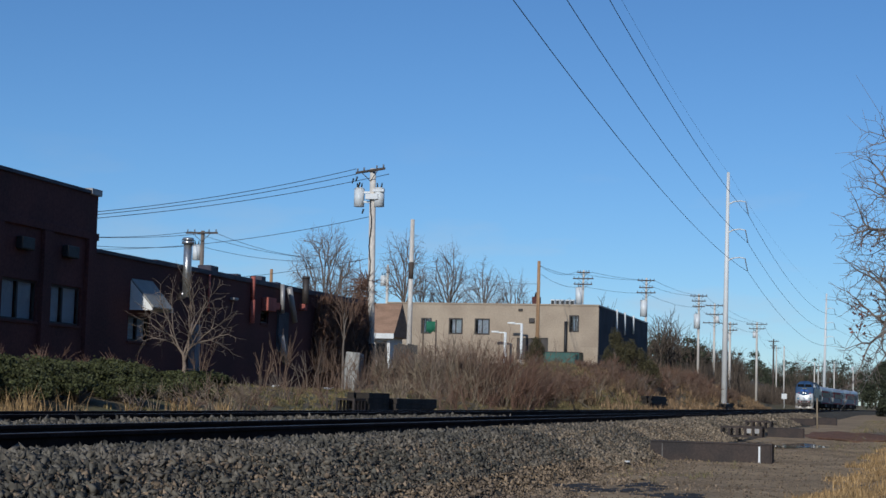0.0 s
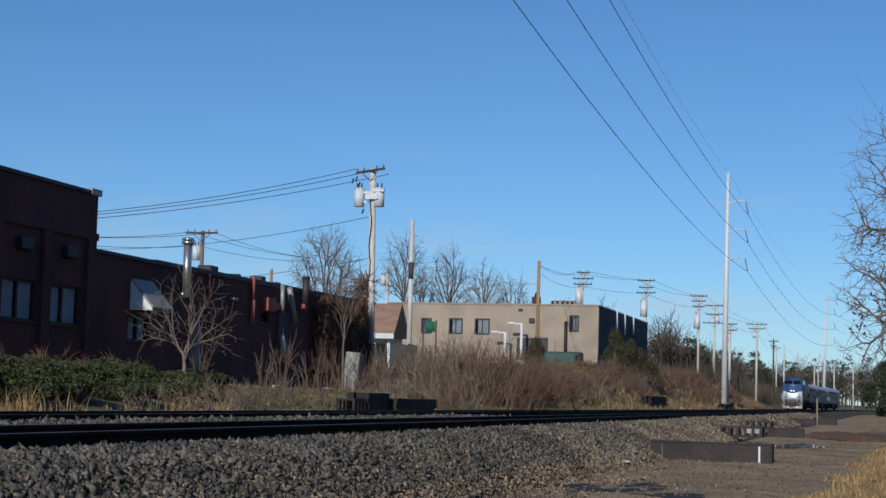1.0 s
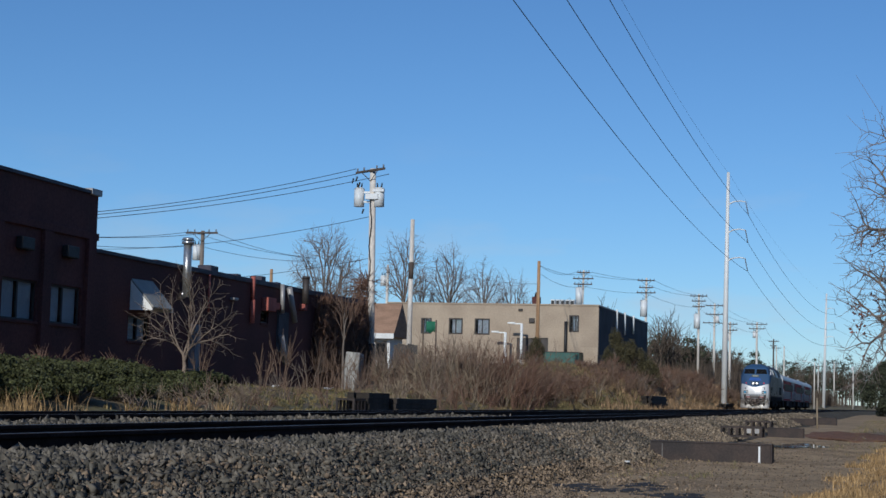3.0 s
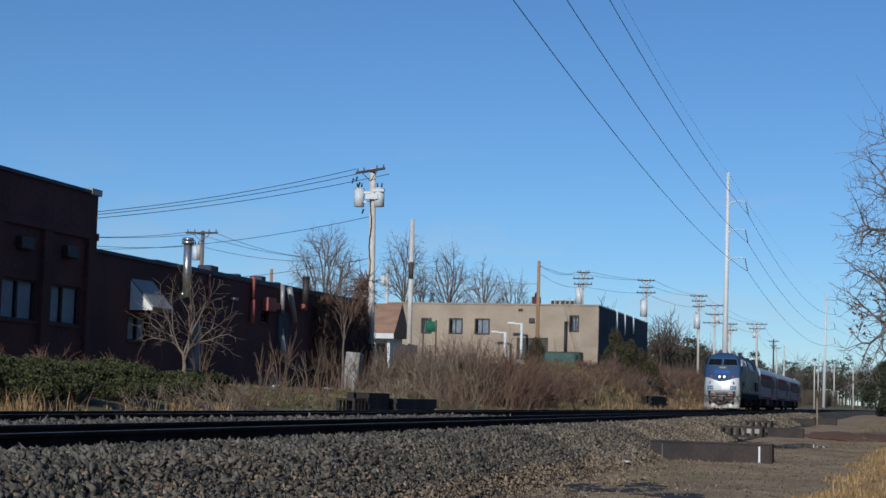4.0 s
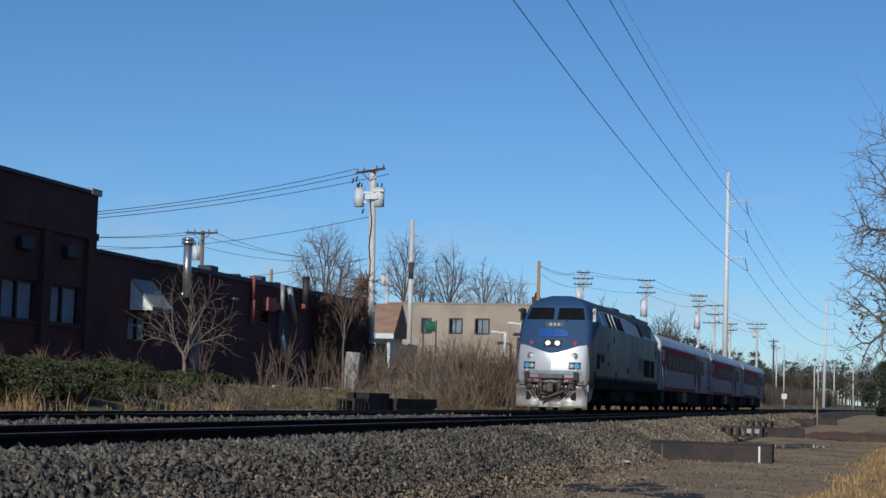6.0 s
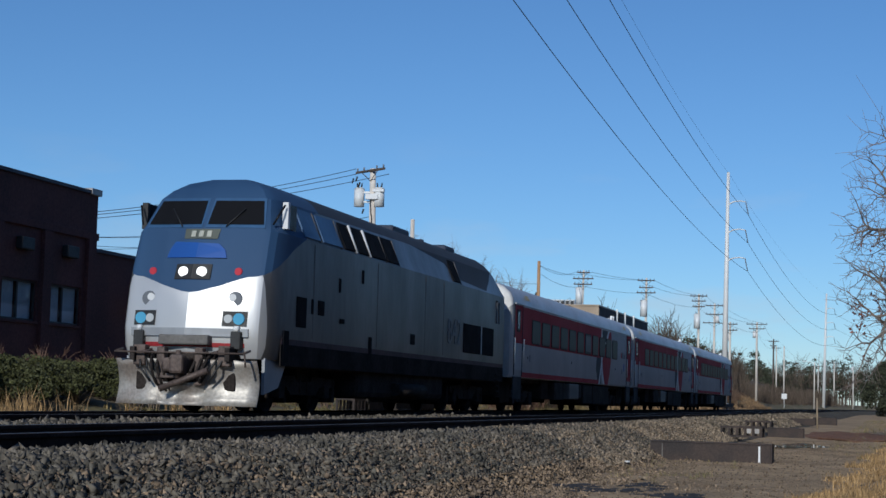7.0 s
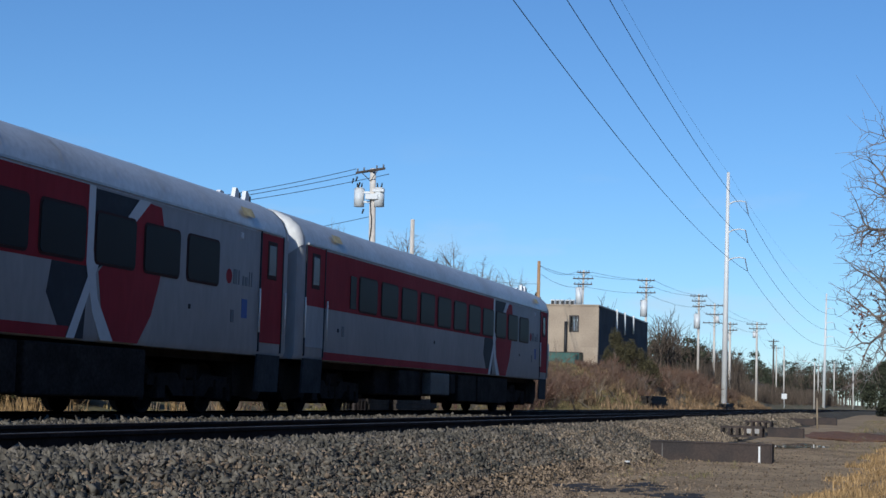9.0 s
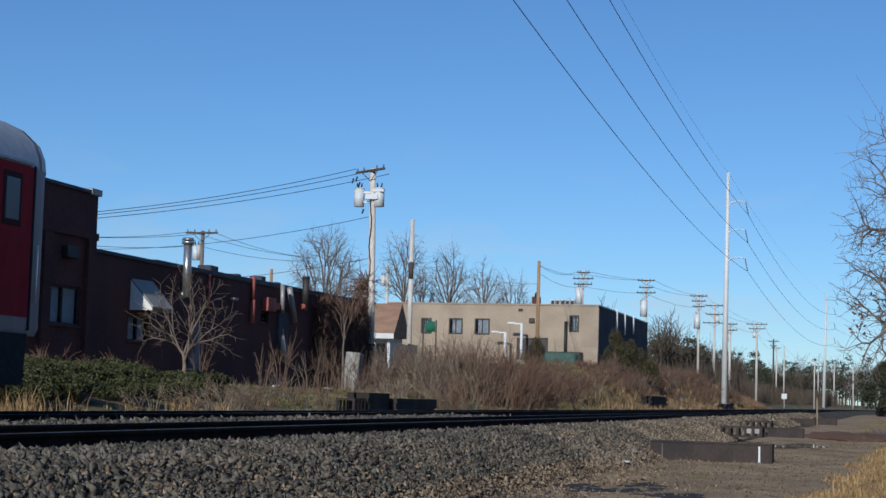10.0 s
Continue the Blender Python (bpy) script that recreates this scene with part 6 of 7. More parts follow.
def build_plants():
    rng = np.random.default_rng(11)
    gh = ground_height
    # trees behind the workshop and office
    dome_tree(125, 30.1, 0.6, 3.2, 8.6, (3.1, 3.2, 4.6), 2600, 0.0075, 1, twig="greytwig", low=-0.35)
    dome_tree(127, 28.2, 0.6, 2.6, 6.6, (1.6, 1.7, 2.9), 700, 0.0075, 31, twig="greytwig")
    dome_tree(150, 30.9, 3.0, 3.4, 8.2, (2.6, 2.6, 4.6), 1300, 0.009, 2, twig="greytwig", ragged=0.2, low=-0.4)
    dome_tree(160, 29.2, 3.0, 2.6, 7.6, (3.0, 2.6, 5.0), 1500, 0.009, 3, twig="greytwig", ragged=0.2, low=-0.4)
    dome_tree(158, 31.4, 3.0, 2.6, 6.6, (2.4, 1.9, 3.6), 700, 0.009, 33, twig="greytwig", ragged=0.2, low=-0.4)
    dome_tree(164, 26.4, 3.0, 2.6, 7.0, (2.6, 2.2, 4.3), 1100, 0.009, 4, twig="greytwig", ragged=0.2, low=-0.4)
    dome_tree(167, 24.2, 3.0, 2.6, 6.4, (2.4, 2.3, 3.9), 1000, 0.009, 14, twig="greytwig", ragged=0.2, low=-0.4)
    # oak beside the yard, partly in view
    dome_tree(70, -15.1, -0.82, 2.2, 7.2, (4.4, 4.6, 6.2), 5200, 0.009, 6, twig="greytwig", low=-0.8, ragged=0.22, reach=0.42, label="oak with bare branches and a few brown leaves", leaf_spots=(((0.0, 3.2, 4.9), 0.7), ((-1.0, 3.4, 3.2), 0.4), ((-1.0, 3.0, 7.6), 0.35), ((0.5, 2.4, 5.6), 0.6)))
    # young tree in front of the workshop wall
    dome_tree(48, 8.26, 0.35, 0.62, 2.1, (1.3, 1.7, 1.75), 330, 0.0055, 7, mat="palebark", twig="palebark", low=-0.55, ragged=0.22, label="small bare tree with pale twisting branches")
    for x, y, h, half, m, sd in ((54.5, 8.2, 1.7, 0.6, "twig", 21), (57.5, 8.6, 2.2, 0.9, "twig", 22), (60, 8.4, 2.3, 1.0, "palebark", 23), (63, 9.0, 2.0, 0.9, "twig", 25), (66, 9.6, 2.1, 0.9, "twig", 26), (51.5, 9.2, 1.6, 0.7, "twig", 27), (70, 10.4, 2.2, 0.9, "twig", 28), (74, 10.6, 2.0, 0.8, "twig", 29)):
        vase_shrub(x, y, gh(x, y), h * 1.3, half, sd, 6, 6, m, 0.008, "slim bare shrub beside the workshop wall")
    for i, (x, y) in enumerate(((36, 8.6), (38.5, 9.0), (41, 9.3), (43.5, 9.6), (46, 10.0), (48.5, 10.4))):
        vase_shrub(x, y, gh(x, y), 1.0 + 0.15 * (i % 3), 0.9, 300 + i, 7, 16, "redtwig", 0.006, "low reddish brush at the foot of the wall")
    dome_tree(73.5, 11.5, 0.5, 1.6, 4.2, (0.8, 0.8, 2.0), 70, 0.009, 24, twig="twig", low=-0.4, label="slender bare sapling against the workshop wall", category="sapling", name="sapling")
    # vines over the workshop's end and the pole
    rows = []
    for i in range(1500):
        p = np.array([rng.uniform(75.0, 83.2), 13.38 - abs(rng.normal(0, 0.12)), rng.uniform(0.6, 4.4)])
        for k in range(3):
            e = p + np.array([rng.normal(0, 0.3), rng.normal(0, 0.05), rng.normal(0.12, 0.3)])
            e[1] = min(13.44, e[1])
            e[2] = min(5.1, e[2])
            rows.append((*p, *e, 0.02, 0.014))
            p = e
    v, f = tubes(rows, 3)
    tagged(soup("wall_vine", v, f, M["redtwig"]), "brown leafless vine covering the end of the brick wall", "vine")
    rows = []
    for i in range(800):
        a, zz = rng.uniform(0, 6.28), rng.uniform(2.6, 6.6)
        w = 0.7 if 5.2 < zz < 6.4 else 0.35
        p = np.array([83 + 0.25 * math.cos(a), 13.55 + 0.3 * math.sin(a), zz])
        e = p + np.array([rng.normal(0, w * 0.5), rng.normal(0.1, w * 0.6), rng.normal(-0.1, 0.35)])
        rows.append((*p, *e, 0.025, 0.012))
    v, f = tubes(rows, 3)
    tagged(soup("pole_vine", v, f, M["redtwig"]), "clump of dead vine hanging on the wooden pole", "vine")
    # dead creeper on the end of the workshop wall
    rows = []
    for i in range(2600):
        u = rng.uniform(0, 1)
        p = np.array([74.5 + 8.0 * u ** 0.8, rng.uniform(13.05, 13.4), rng.uniform(0.6, 4.6 + 0.5 * math.sin(u * 9))])
        e = p + np.array([rng.normal(0, 0.45), -abs(rng.normal(0, 0.12)), rng.normal(0.05, 0.4)])
        rows.append((*p, *e, 0.02, 0.008))
    v, f = tubes(rows, 3)
    tagged(soup("wall_creeper", v, f, M["redtwig"]), "dense dead brown creeper on the workshop wall", "creeper")
    # shrubs along the line
    k = 100
    for x, y, h, m in ((66, 4.6, 2.5, "twig"), (68, 6.4, 3.2, "twig"), (70, 5.2, 3.3, "redtwig"), (71, 8.0, 3.2, "twig"), (73, 6.0, 3.4, "twig"), (74, 4.4, 2.7, "redtwig"), (76, 7.4, 3.3, "twig"), (78, 5.6, 3.2, "redtwig"),
                       (80, 4.6, 2.6, "redtwig"), (82, 6.6, 3.2, "redtwig"), (85, 5.2, 3.6, "redtwig"), (88, 7.0, 3.8, "redtwig"), (90, 4.9, 3.2, "twig"), (92, 6.0, 3.6, "redtwig"), (94, 6.5, 3.4, "twig"), (97, 5.4, 3.2, "redtwig"), (99, 6.4, 3.2, "twig"), (102, 5.4, 2.8, "redtwig"), (72, 9.6, 3.0, "twig"), (66, 9.0, 2.4, "twig"), (79, 9.2, 3.0, "twig"), (86, 9.5, 2.8, "twig")):
        shrub(x, y, gh(x, y), h * (0.5 if x < 79 else 0.95), k, 9 if x < 79 else 14, m, 0.35)
        k += 1
    for x, y, h, m in ((90, 12.0, 2.9, "twig"), (91, 11.2, 3.4, "twig"), (90, 10.3, 3.9, "redtwig"), (92, 9.7, 3.6, "twig"), (91, 9.0, 3.7, "redtwig"), (93, 8.6, 3.4, "redtwig"), (92, 7.8, 2.9, "redtwig")):
        shrub(x, y, gh(x, y), h, k, 18, m, 0.4)
        k += 1
    for i in range(120):
        x = rng.uniform(96, 215)
        y = rng.uniform(5.2, 11.0)
        h = rng.uniform(0.6, 1.0) if (y > 7.5 and x < 150) else rng.uniform(1.2, 2.0)
        shrub(x, y, gh(x, y), h, k, 15, ("twig", "redtwig", "twig")[i % 3], 0.5, r=0.03, twigs=8)
        k += 1
    for x, y, h in ((67, 5.4, 2.2), (72, 5.0, 2.5), (75, 6.6, 3.6), (81, 6.0, 3.3)):
        shrub(x, y, gh(x, y), h, k, 9, "straw_stem", 0.28, label="tall pale bare stems in the thicket", r=0.02, twigs=5)
        k += 1
    for i, (x, y, h, half, m) in enumerate(((80, 11.0, 2.9, 1.3, "palebark"), (80, 9.8, 3.1, 1.3, "twig"), (82, 8.6, 3.5, 1.5, "palebark"), (81, 7.4, 3.6, 1.5, "twig"), (84, 6.6, 3.3, 1.4, "redtwig"), (83, 5.7, 2.6, 1.2, "redtwig"), (88, 5.2, 2.2, 1.2, "redtwig"), (78, 8.6, 2.3, 1.2, "palebark"), (79, 6.4, 2.2, 1.0, "twig"), (95, 6.6, 2.6, 1.4, "twig"), (76, 10.2, 2.0, 0.9, "palebark"))):
        vase_shrub(x, y, gh(x, y) - 0.1, h * 1.12, half, 400 + i, 13, 26, m, 0.013)
    for i in range(26):
        x, y = rng.uniform(98, 205), rng.uniform(4.8, 9.5)
        vase_shrub(x, y, gh(x, y), rng.uniform(1.2, 2.1), rng.uniform(0.9, 1.5), 430 + i, 8, 18, ("twig", "redtwig", "palebark")[i % 3], 0.013, "leafless brown shrub on the slope")
    for i, (x, y, h, half) in enumerate(((50.5, 5.6, 1.5, 0.8), (52, 6.4, 1.6, 0.8), (53.5, 5.4, 1.4, 0.8), (47.5, 5.6, 1.2, 0.7), (45.5, 5.2, 1.0, 0.6), (58, 5.8, 1.7, 0.9), (60.5, 6.6, 1.6, 0.8), (64, 6.2, 1.6, 0.9), (67.5, 6.0, 1.5, 0.9), (71, 6.4, 1.6, 0.9))):
        vase_shrub(x, y, gh(x, y), h, half, 470 + i, 9, 8, ("twig", "palebark")[i % 2], 0.006, "thin brush of bare upright stems")
    for i, (x, y, h) in enumerate(((77, 7.4, 2.9), (79, 6.4, 2.5), (81, 5.5, 2.2), (84, 5.1, 2.0), (76, 8.8, 2.6), (90, 4.9, 1.7), (74, 9.6, 2.2), (88, 6.2, 2.8), (70, 7.6, 1.6), (66, 6.6, 1.5), (100, 5.0, 1.7), (108, 5.4, 2.0), (62, 6.0, 1.4))):
        vase_shrub(x, y, gh(x, y), h, 0.42 * h, 500 + i, 6, 7, "straw_stem", 0.012, "pale bare stems standing in the thicket")
    for i, (x, y, h, half) in enumerate(((37.5, 4.9, 0.8, 0.5), (39, 5.1, 1.1, 0.6), (40, 4.6, 1.0, 0.6), (41, 5.0, 1.3, 0.7), (42, 4.7, 1.1, 0.6), (42.8, 5.3, 1.4, 0.7), (43.8, 4.8, 1.1, 0.7), (44.8, 5.4, 1.2, 0.7), (45.5, 4.6, 0.9, 0.6))):
        vase_shrub(x, y, gh(x, y), h, half, 540 + i, 8, 6, ("palebark", "straw_stem", "twig")[i % 3], 0.006, "thin brush of bare stems before the hedge")
    # fallen pale branches on the slope
    for i, (x, y, l, turn) in enumerate(((98, 4.6, 2.6, 60), (101, 5.2, 2.0, 110), (112, 4.8, 2.4, 75), (93, 4.2, 1.8, 95))):
        q = np.random.default_rng(600 + i)
        rows = crown_rows(q, (0, 0, 0.3), (0, l * 0.6, 0.75), (0.25, l * 0.4, 0.5), 16, 0.014, 0.2, -0.9, 0.5)
        v, f = tubes(np.concatenate([np.array([(0, -l * 0.3, -0.05, 0, 0, 0.3, 0.07, 0.055)]), rows]), 5)
        ob = soup("fallen_branch", v, f, M["straw_stem"])
        ob.matrix_basis = pose(x, y, gh(x, y), 0, 0, turn)
        tagged(ob, "pale dead branch lying on the slope", "branch", group="fallen branches")
    # hedge of evergreens
    for i, (x, y, rx, ry, h) in enumerate(((31.5, 6.6, 1.3, 1.1, 0.92), (33.5, 6.5, 1.3, 1.1, 0.86), (35.5, 6.9, 1.3, 1.1, 0.80), (37.2, 7.2, 1.2, 1.1, 0.70), (39.0, 7.4, 1.3, 1.2, 0.66), (40.8, 7.7, 1.3, 1.2, 0.70), (42.4, 8.1, 1.3, 1.2, 0.76), (43.8, 8.4, 1.2, 1.0, 0.70), (45.6, 8.0, 1.2, 1.0, 0.52), (47.4, 8.2, 1.2, 1.0, 0.50), (49.4, 8.6, 1.2, 1.0, 0.46), (51.2, 8.9, 1.1, 0.9, 0.40))):
        evergreen(x, y, gh(x, y) - 0.05, rx, ry, h, 40 + i, 7000, "low dense evergreen hedge bush with uneven top", 0.0, 0.046, "hedge", "hedge_bush", "hedge", 0.4)
    for i, (x, y, rx, ry, h) in enumerate(((33, 5.5, 1.0, 0.7, 0.75), (36, 5.7, 1.1, 0.7, 0.7), (39.2, 6.0, 1.1, 0.8, 0.62), (42.5, 6.4, 1.1, 0.8, 0.6), (45.5, 6.8, 1.0, 0.7, 0.42))):
        evergreen(x, y, gh(x, y) - 0.05, rx, ry, h, 80 + i, 4500, "low spreading evergreen hedge bush", 0.0, 0.046, "hedge", "hedge_bush", "hedge", 0.4)
    evergreen(135, 8.5, gh(135, 8.5), 1.5, 1.3, 3.3, 61, 9000, "tall olive green juniper on the bank", 0.6, 0.06)
    evergreen(138, 7.6, gh(138, 7.6), 1.7, 1.5, 2.9, 65, 10000, "wide olive green juniper on the bank", 0.35, 0.06)
    evergreen(141, 6.8, gh(141, 6.8), 1.6, 1.4, 2.2, 62, 9000, "low olive green juniper on the bank", 0.3, 0.06)
    evergreen(120, 12.0, gh(120, 12.0), 0.9, 0.9, 2.0, 63, 6000, "small dark green juniper by the car park", 0.6, 0.055)
    evergreen(285, -13.4, -0.8, 5.0, 4.8, 8.4, 64, 26000, "large dark green evergreen beside the line", 0.35, 0.2, "conifer", "evergreen_tree", "tree")
    # dry grass
    spots = []
    for i in range(9):
        x, y = rng.uniform(24, 46), rng.uniform(2.6, 4.6)
        spots.append((x, y, gh(x, y), rng.uniform(0.5, 1.1)))
    for i in range(10):
        spots.append((rng.uniform(27.5, 30), rng.uniform(2.6, 3.6), -0.35, rng.uniform(0.9, 1.5)))
    blade_field("dry_grass", spots, "straw", "tufts of straw-coloured dry grass beside the rails", (0.3, 0.75), 30, 0.010, 5)
    spots = []
    for i in range(90):
        x = rng.uniform(24, 46)
        y = rng.uniform(2.7, 5.2)
        spots.append((x, y, gh(x, y), rng.uniform(0.3, 0.6)))
    for i in range(3600):
        x = rng.uniform(46, 130)
        y = rng.uniform(2.8, 11.5)
        tall = (0.25, 0.5) if x < 82 else (0.5, 1.0)
        spots.append((x, y, gh(x, y), rng.uniform(*tall)))
    blade_field("bank_grass", spots, "bank_blade", "dull green and brown winter grass on the bank", (0.2, 0.5), 16, 0.016, 6)
    spots = []
    for i in range(1000):
        x = rng.uniform(100, 250)
        y = rng.uniform(3.0, 8.0)
        spots.append((x, y, gh(x, y), rng.uniform(0.8, 1.6)))
    blade_field("slope_grass", spots, "bank_straw", "long straw-coloured grass on the slope", (0.3, 0.6), 14, 0.03, 7)
    spots = []
    for i in range(650):
        x = 22 + 38 * rng.uniform(0, 1) ** 2.2
        y = -11.8 - abs(rng.normal(0, 0.8)) - 0.025 * (x - 23) + 0.25 * math.sin(x * 0.9)
        spots.append((x, y, gh(x, y), rng.uniform(0.4, 0.9)))
    blade_field("yard_straw", spots, "straw", "golden dry grass at the edge of the yard", (0.08, 0.26), 22, 0.008, 8)
    spots = []
    for i in range(500):
        x, y = rng.uniform(40, 180), rng.uniform(-15, -11.0)
        spots.append((x, y, gh(x, y), rng.uniform(0.4, 1.0)))
    for i in range(160):
        x, y = rng.uniform(26, 50), rng.uniform(-9.9, -7.6)
        spots.append((x, y, gh(x, y), rng.uniform(0.2, 0.5)))
    blade_field("yard_weeds", spots, "bank_blade", "sparse dead weeds in the gravel", (0.15, 0.35), 8, 0.006, 9)
    # far woods
    rows = []
    for i in range(380):
        x = rng.uniform(330, 600)
        y = rng.uniform(-22, 70) if x > 450 else rng.uniform(curve_y(x) + 13 + (x < 380) * 6, 60)
        h = rng.uniform(6.0, 10.0) * (1 + 0.45 * (x > 450))
        if i % 3 == 0:
            x, y = rng.uniform(205, 330), rng.uniform(13, 38)
            h = rng.uniform(6.5, 10.5)
        rr = h * rng.uniform(0.22, 0.32)
        q = crown_rows(rng, (x, y, gh(x, y) + h * 0.25), (x, y, gh(x, y) + h * 0.62), (rr, rr, h * 0.42), 110, 0.026, 0.2, -0.6, 0.4)
        rows.append(np.array([(x, y, gh(x, y) - 0.2, *q[0][:3], q[0][6] * 1.2, q[0][6])]))
        rows.append(q)
    v, f = tubes(np.concatenate(rows), 3)
    tagged(soup("far_woods", v, f, M["fartwig"]), "far leafless woodland along the horizon", "woods", kind="stuff")
    cs = []
    for i in range(260):
        x = rng.uniform(340, 600)
        y = rng.uniform(curve_y(x) + 14, 70) if x < 450 else rng.uniform(-24, 70)
        h = rng.uniform(5.5, 10.5) * (1 + 0.4 * (x > 450))
        if i % 5 == 0:
            x, y = rng.uniform(235, 330), rng.uniform(15, 36)
            h = rng.uniform(6.0, 9.5)
        for c in range(16):
            u = rng.uniform(0.2, 1.0)
            a = rng.uniform(0, 6.28)
            w = h * 0.30 * (1.08 - u) * rng.uniform(0.3, 1.0) + 0.1
            m = np.array((x + w * math.cos(a), y + w * math.sin(a), gh(x, y) + h * u))
            cs.append(m + rng.normal(0, 1, (26, 3)) * np.array((0.55, 0.55, 0.28)) * (1.25 - 0.6 * u))
    v, f = leaves(rng, np.concatenate(cs), 0.26, 0.12)
    tagged(soup("far_conifers", v, f, M["conifer"]), "dark pines among the far woods", "woods", kind="stuff")
    rows = []
    for i in range(700):
        x = rng.uniform(215, 420)
        y = rng.uniform(curve_y(x) + 7, curve_y(x) + 18)
        for k in range(14):
            p = (x + rng.normal(0, 0.4), y + rng.normal(0, 0.5), gh(x, y) - 0.1)
            rows.append((*p, p[0] + rng.normal(0, 0.5), p[1] + rng.normal(0, 0.5), p[2] + rng.uniform(0.8, 3.6), 0.035, 0.02))
    v, f = tubes(rows, 3)
    tagged(soup("far_brush", v, f, M["fartwig"]), "far brown brush along the curve", "brush", kind="stuff")
    # unseen wood added behind the viewer; it darkens reflections and the shaded sides
    rows = []
    for i in range(330):
        x, y = rng.uniform(-110, 330), rng.uniform(-52, -32)
        h, r = rng.uniform(10, 16), rng.uniform(2.2, 3.6)
        u = rng.uniform(0, 1, 200) ** 1.1
        a = rng.uniform(0, 6.28, 200)
        rr = r * (1 - 0.8 * u) * rng.uniform(0.5, 1.1, 200) + 0.2
        rows.append(np.c_[x + rr * np.cos(a), y + rr * np.sin(a), -0.6 + h * u])
    v, f = leaves(rng, np.concatenate(rows), 0.9, 0.3)
    tagged(soup("near_woods", v, f, M["darkwoods"]), "unseen dark wood added to darken reflections and shaded sides", "woods", kind="stuff")


M["bank_straw"] = material("faded_straw", (0.30, 0.195, 0.105), 0.95, vary=0.3, scale=0.5, fine=20, island=True)
M["darkwoods"] = material("shaded_needles", (0.022, 0.024, 0.016), 0.95, vary=0.3, scale=2, fine=20, island=True)
M["fartwig"] = material("far_twig", (0.135, 0.10, 0.072), 0.95, vary=0.3, scale=0.5, fine=20, island=True)
M["straw_stem"] = material("pale_stem", (0.32, 0.25, 0.17), 0.95, vary=0.3, scale=2, fine=20)
M["bank_blade"] = material("winter_grass_blade", (0.17, 0.15, 0.06), 0.95, second=(0.26, 0.19, 0.09), vary=0.3, scale=0.3, fine=20, island=True)
build_plants()
# ---- yard things ----
def girder(x, y, length, h, turn, mark=True, label="rusty dark steel girder lying on the gravel"):
    """A plate girder on its side: web, flanges and stiffeners."""
    G = empty("steel_girder", x, y, ground_height(x, y) + 0.0, turn)
    z0 = -0.04
    part("web", bm_box(-0.012, 0.012, -length / 2, length / 2, z0 + 0.03, h - 0.03), M["rust"], G)
    for z in (z0, h - 0.035):
        part("flange", bm_box(-0.16, 0.16, -length / 2, length / 2, z, z + 0.035, 0.005), M["rust"], G)
    n = max(2, int(length / 0.8))
    for i in range(n + 1):
        yy = -length / 2 + 0.02 + (length - 0.04) * i / n
        part("stiffener", bm_box(-0.14, -0.0125, yy - 0.01, yy + 0.01, z0 + 0.036, h - 0.036), M["rust"], G)
    part("end_plate", bm_box(-0.17, 0.17, -length / 2 - 0.03, -length / 2 - 0.002, z0, h, 0.004), M["rust"], G)
    part("side_plate", bm_box(-0.175, -0.15, -length / 2, length / 2, z0 + 0.04, h - 0.04, 0.006), M["rust"], G, "flat rusty side plate")
    if mark:
        part("paint_mark", bm_box(-0.18, -0.176, -length / 2 + 0.22, -length / 2 + 0.26, z0 + 0.02, h - 0.06), M["whitepaint"], G, "white painted stripe")
        part("plate_seam", bm_box(-0.18, -0.176, length / 2 - 0.28, length / 2 - 0.26, z0 + 0.02, h - 0.06), M["boxgrey"], G)
    tagged(G, label, "girder", group="steel girders")


def rack(x, y, w, h, bays, turn, tags=(), bed=0.0):
    """An open steel crate of square bays."""
    R = empty("steel_rack", x, y, ground_height(x, y) + bed, turn)
    d, t = 0.3, 0.034
    for zz in (0.02, h):
        for xx in (-d, d):
            part("rail_bar", bm_box(xx - t, xx + t, -w / 2, w / 2, zz - t, zz + t), M["rust"], R)
    for i in range(bays + 1):
        yy = -w / 2 + w * i / bays
        for xx in (-d, d):
            part("upright", bm_box(xx - t * 1.1, xx + t * 1.1, yy - t, yy + t, 0, h + t), M["rust"], R)
        part("cross_bar", bm_box(-d, d, yy - t * 0.9, yy + t * 0.9, h - t * 0.9, h + t * 0.9), M["rust"], R)
    for i in tags:
        y0 = -w / 2 + w * i / bays
        part("sign_panel", bm_box(-d - 0.05, -d - 0.034, y0 + 0.06, y0 + w / bays - 0.06, 0.13, h - 0.04), M["coping"], R, "pale panel in the rack")
    tagged(R, "open rusty steel rack standing on the gravel", "rack", group="steel racks")


girder(37.0, -9.0, 2.62, 0.43, -4)
rack(57, -8.06, 1.32, 0.32, 5, -4, (0, 1), 0.18)
girder(69.2, -8.8, 1.4, 0.40, -2, False, "short rusty steel girder on the gravel")
rack(70.5, -7.65, 1.0, 0.3, 4, -4, (), 0.2)
girder(104, -7.5, 2.2, 0.36, -4, False, "long rusty girder further down the yard")
girder(121, -8.6, 1.6, 0.5, -4, False, "distant rusty girder beside the track")


def tie_stack(x, y, length, rows, layers, turn, label):
    S = empty("tie_stack", x, y, ground_height(x, y), turn)
    me = None
    for l in range(layers):
        for r in range(rows):
            if me is None:
                bm = bm_box(-length / 2, length / 2, -0.115, 0.115, 0, 0.18, 0.012)
                ob = part("timber", bm, M["tie"], S)
                me = ob.data
            else:
                ob = new("timber", me)
                ob.parent = S
            ob.matrix_basis = pose(random.uniform(-0.1, 0.1), (r - (rows - 1) / 2) * 0.26, l * 0.182, 0, 0, random.uniform(-1.5, 1.5))
    tagged(S, label, "timber stack", group="timber stacks")


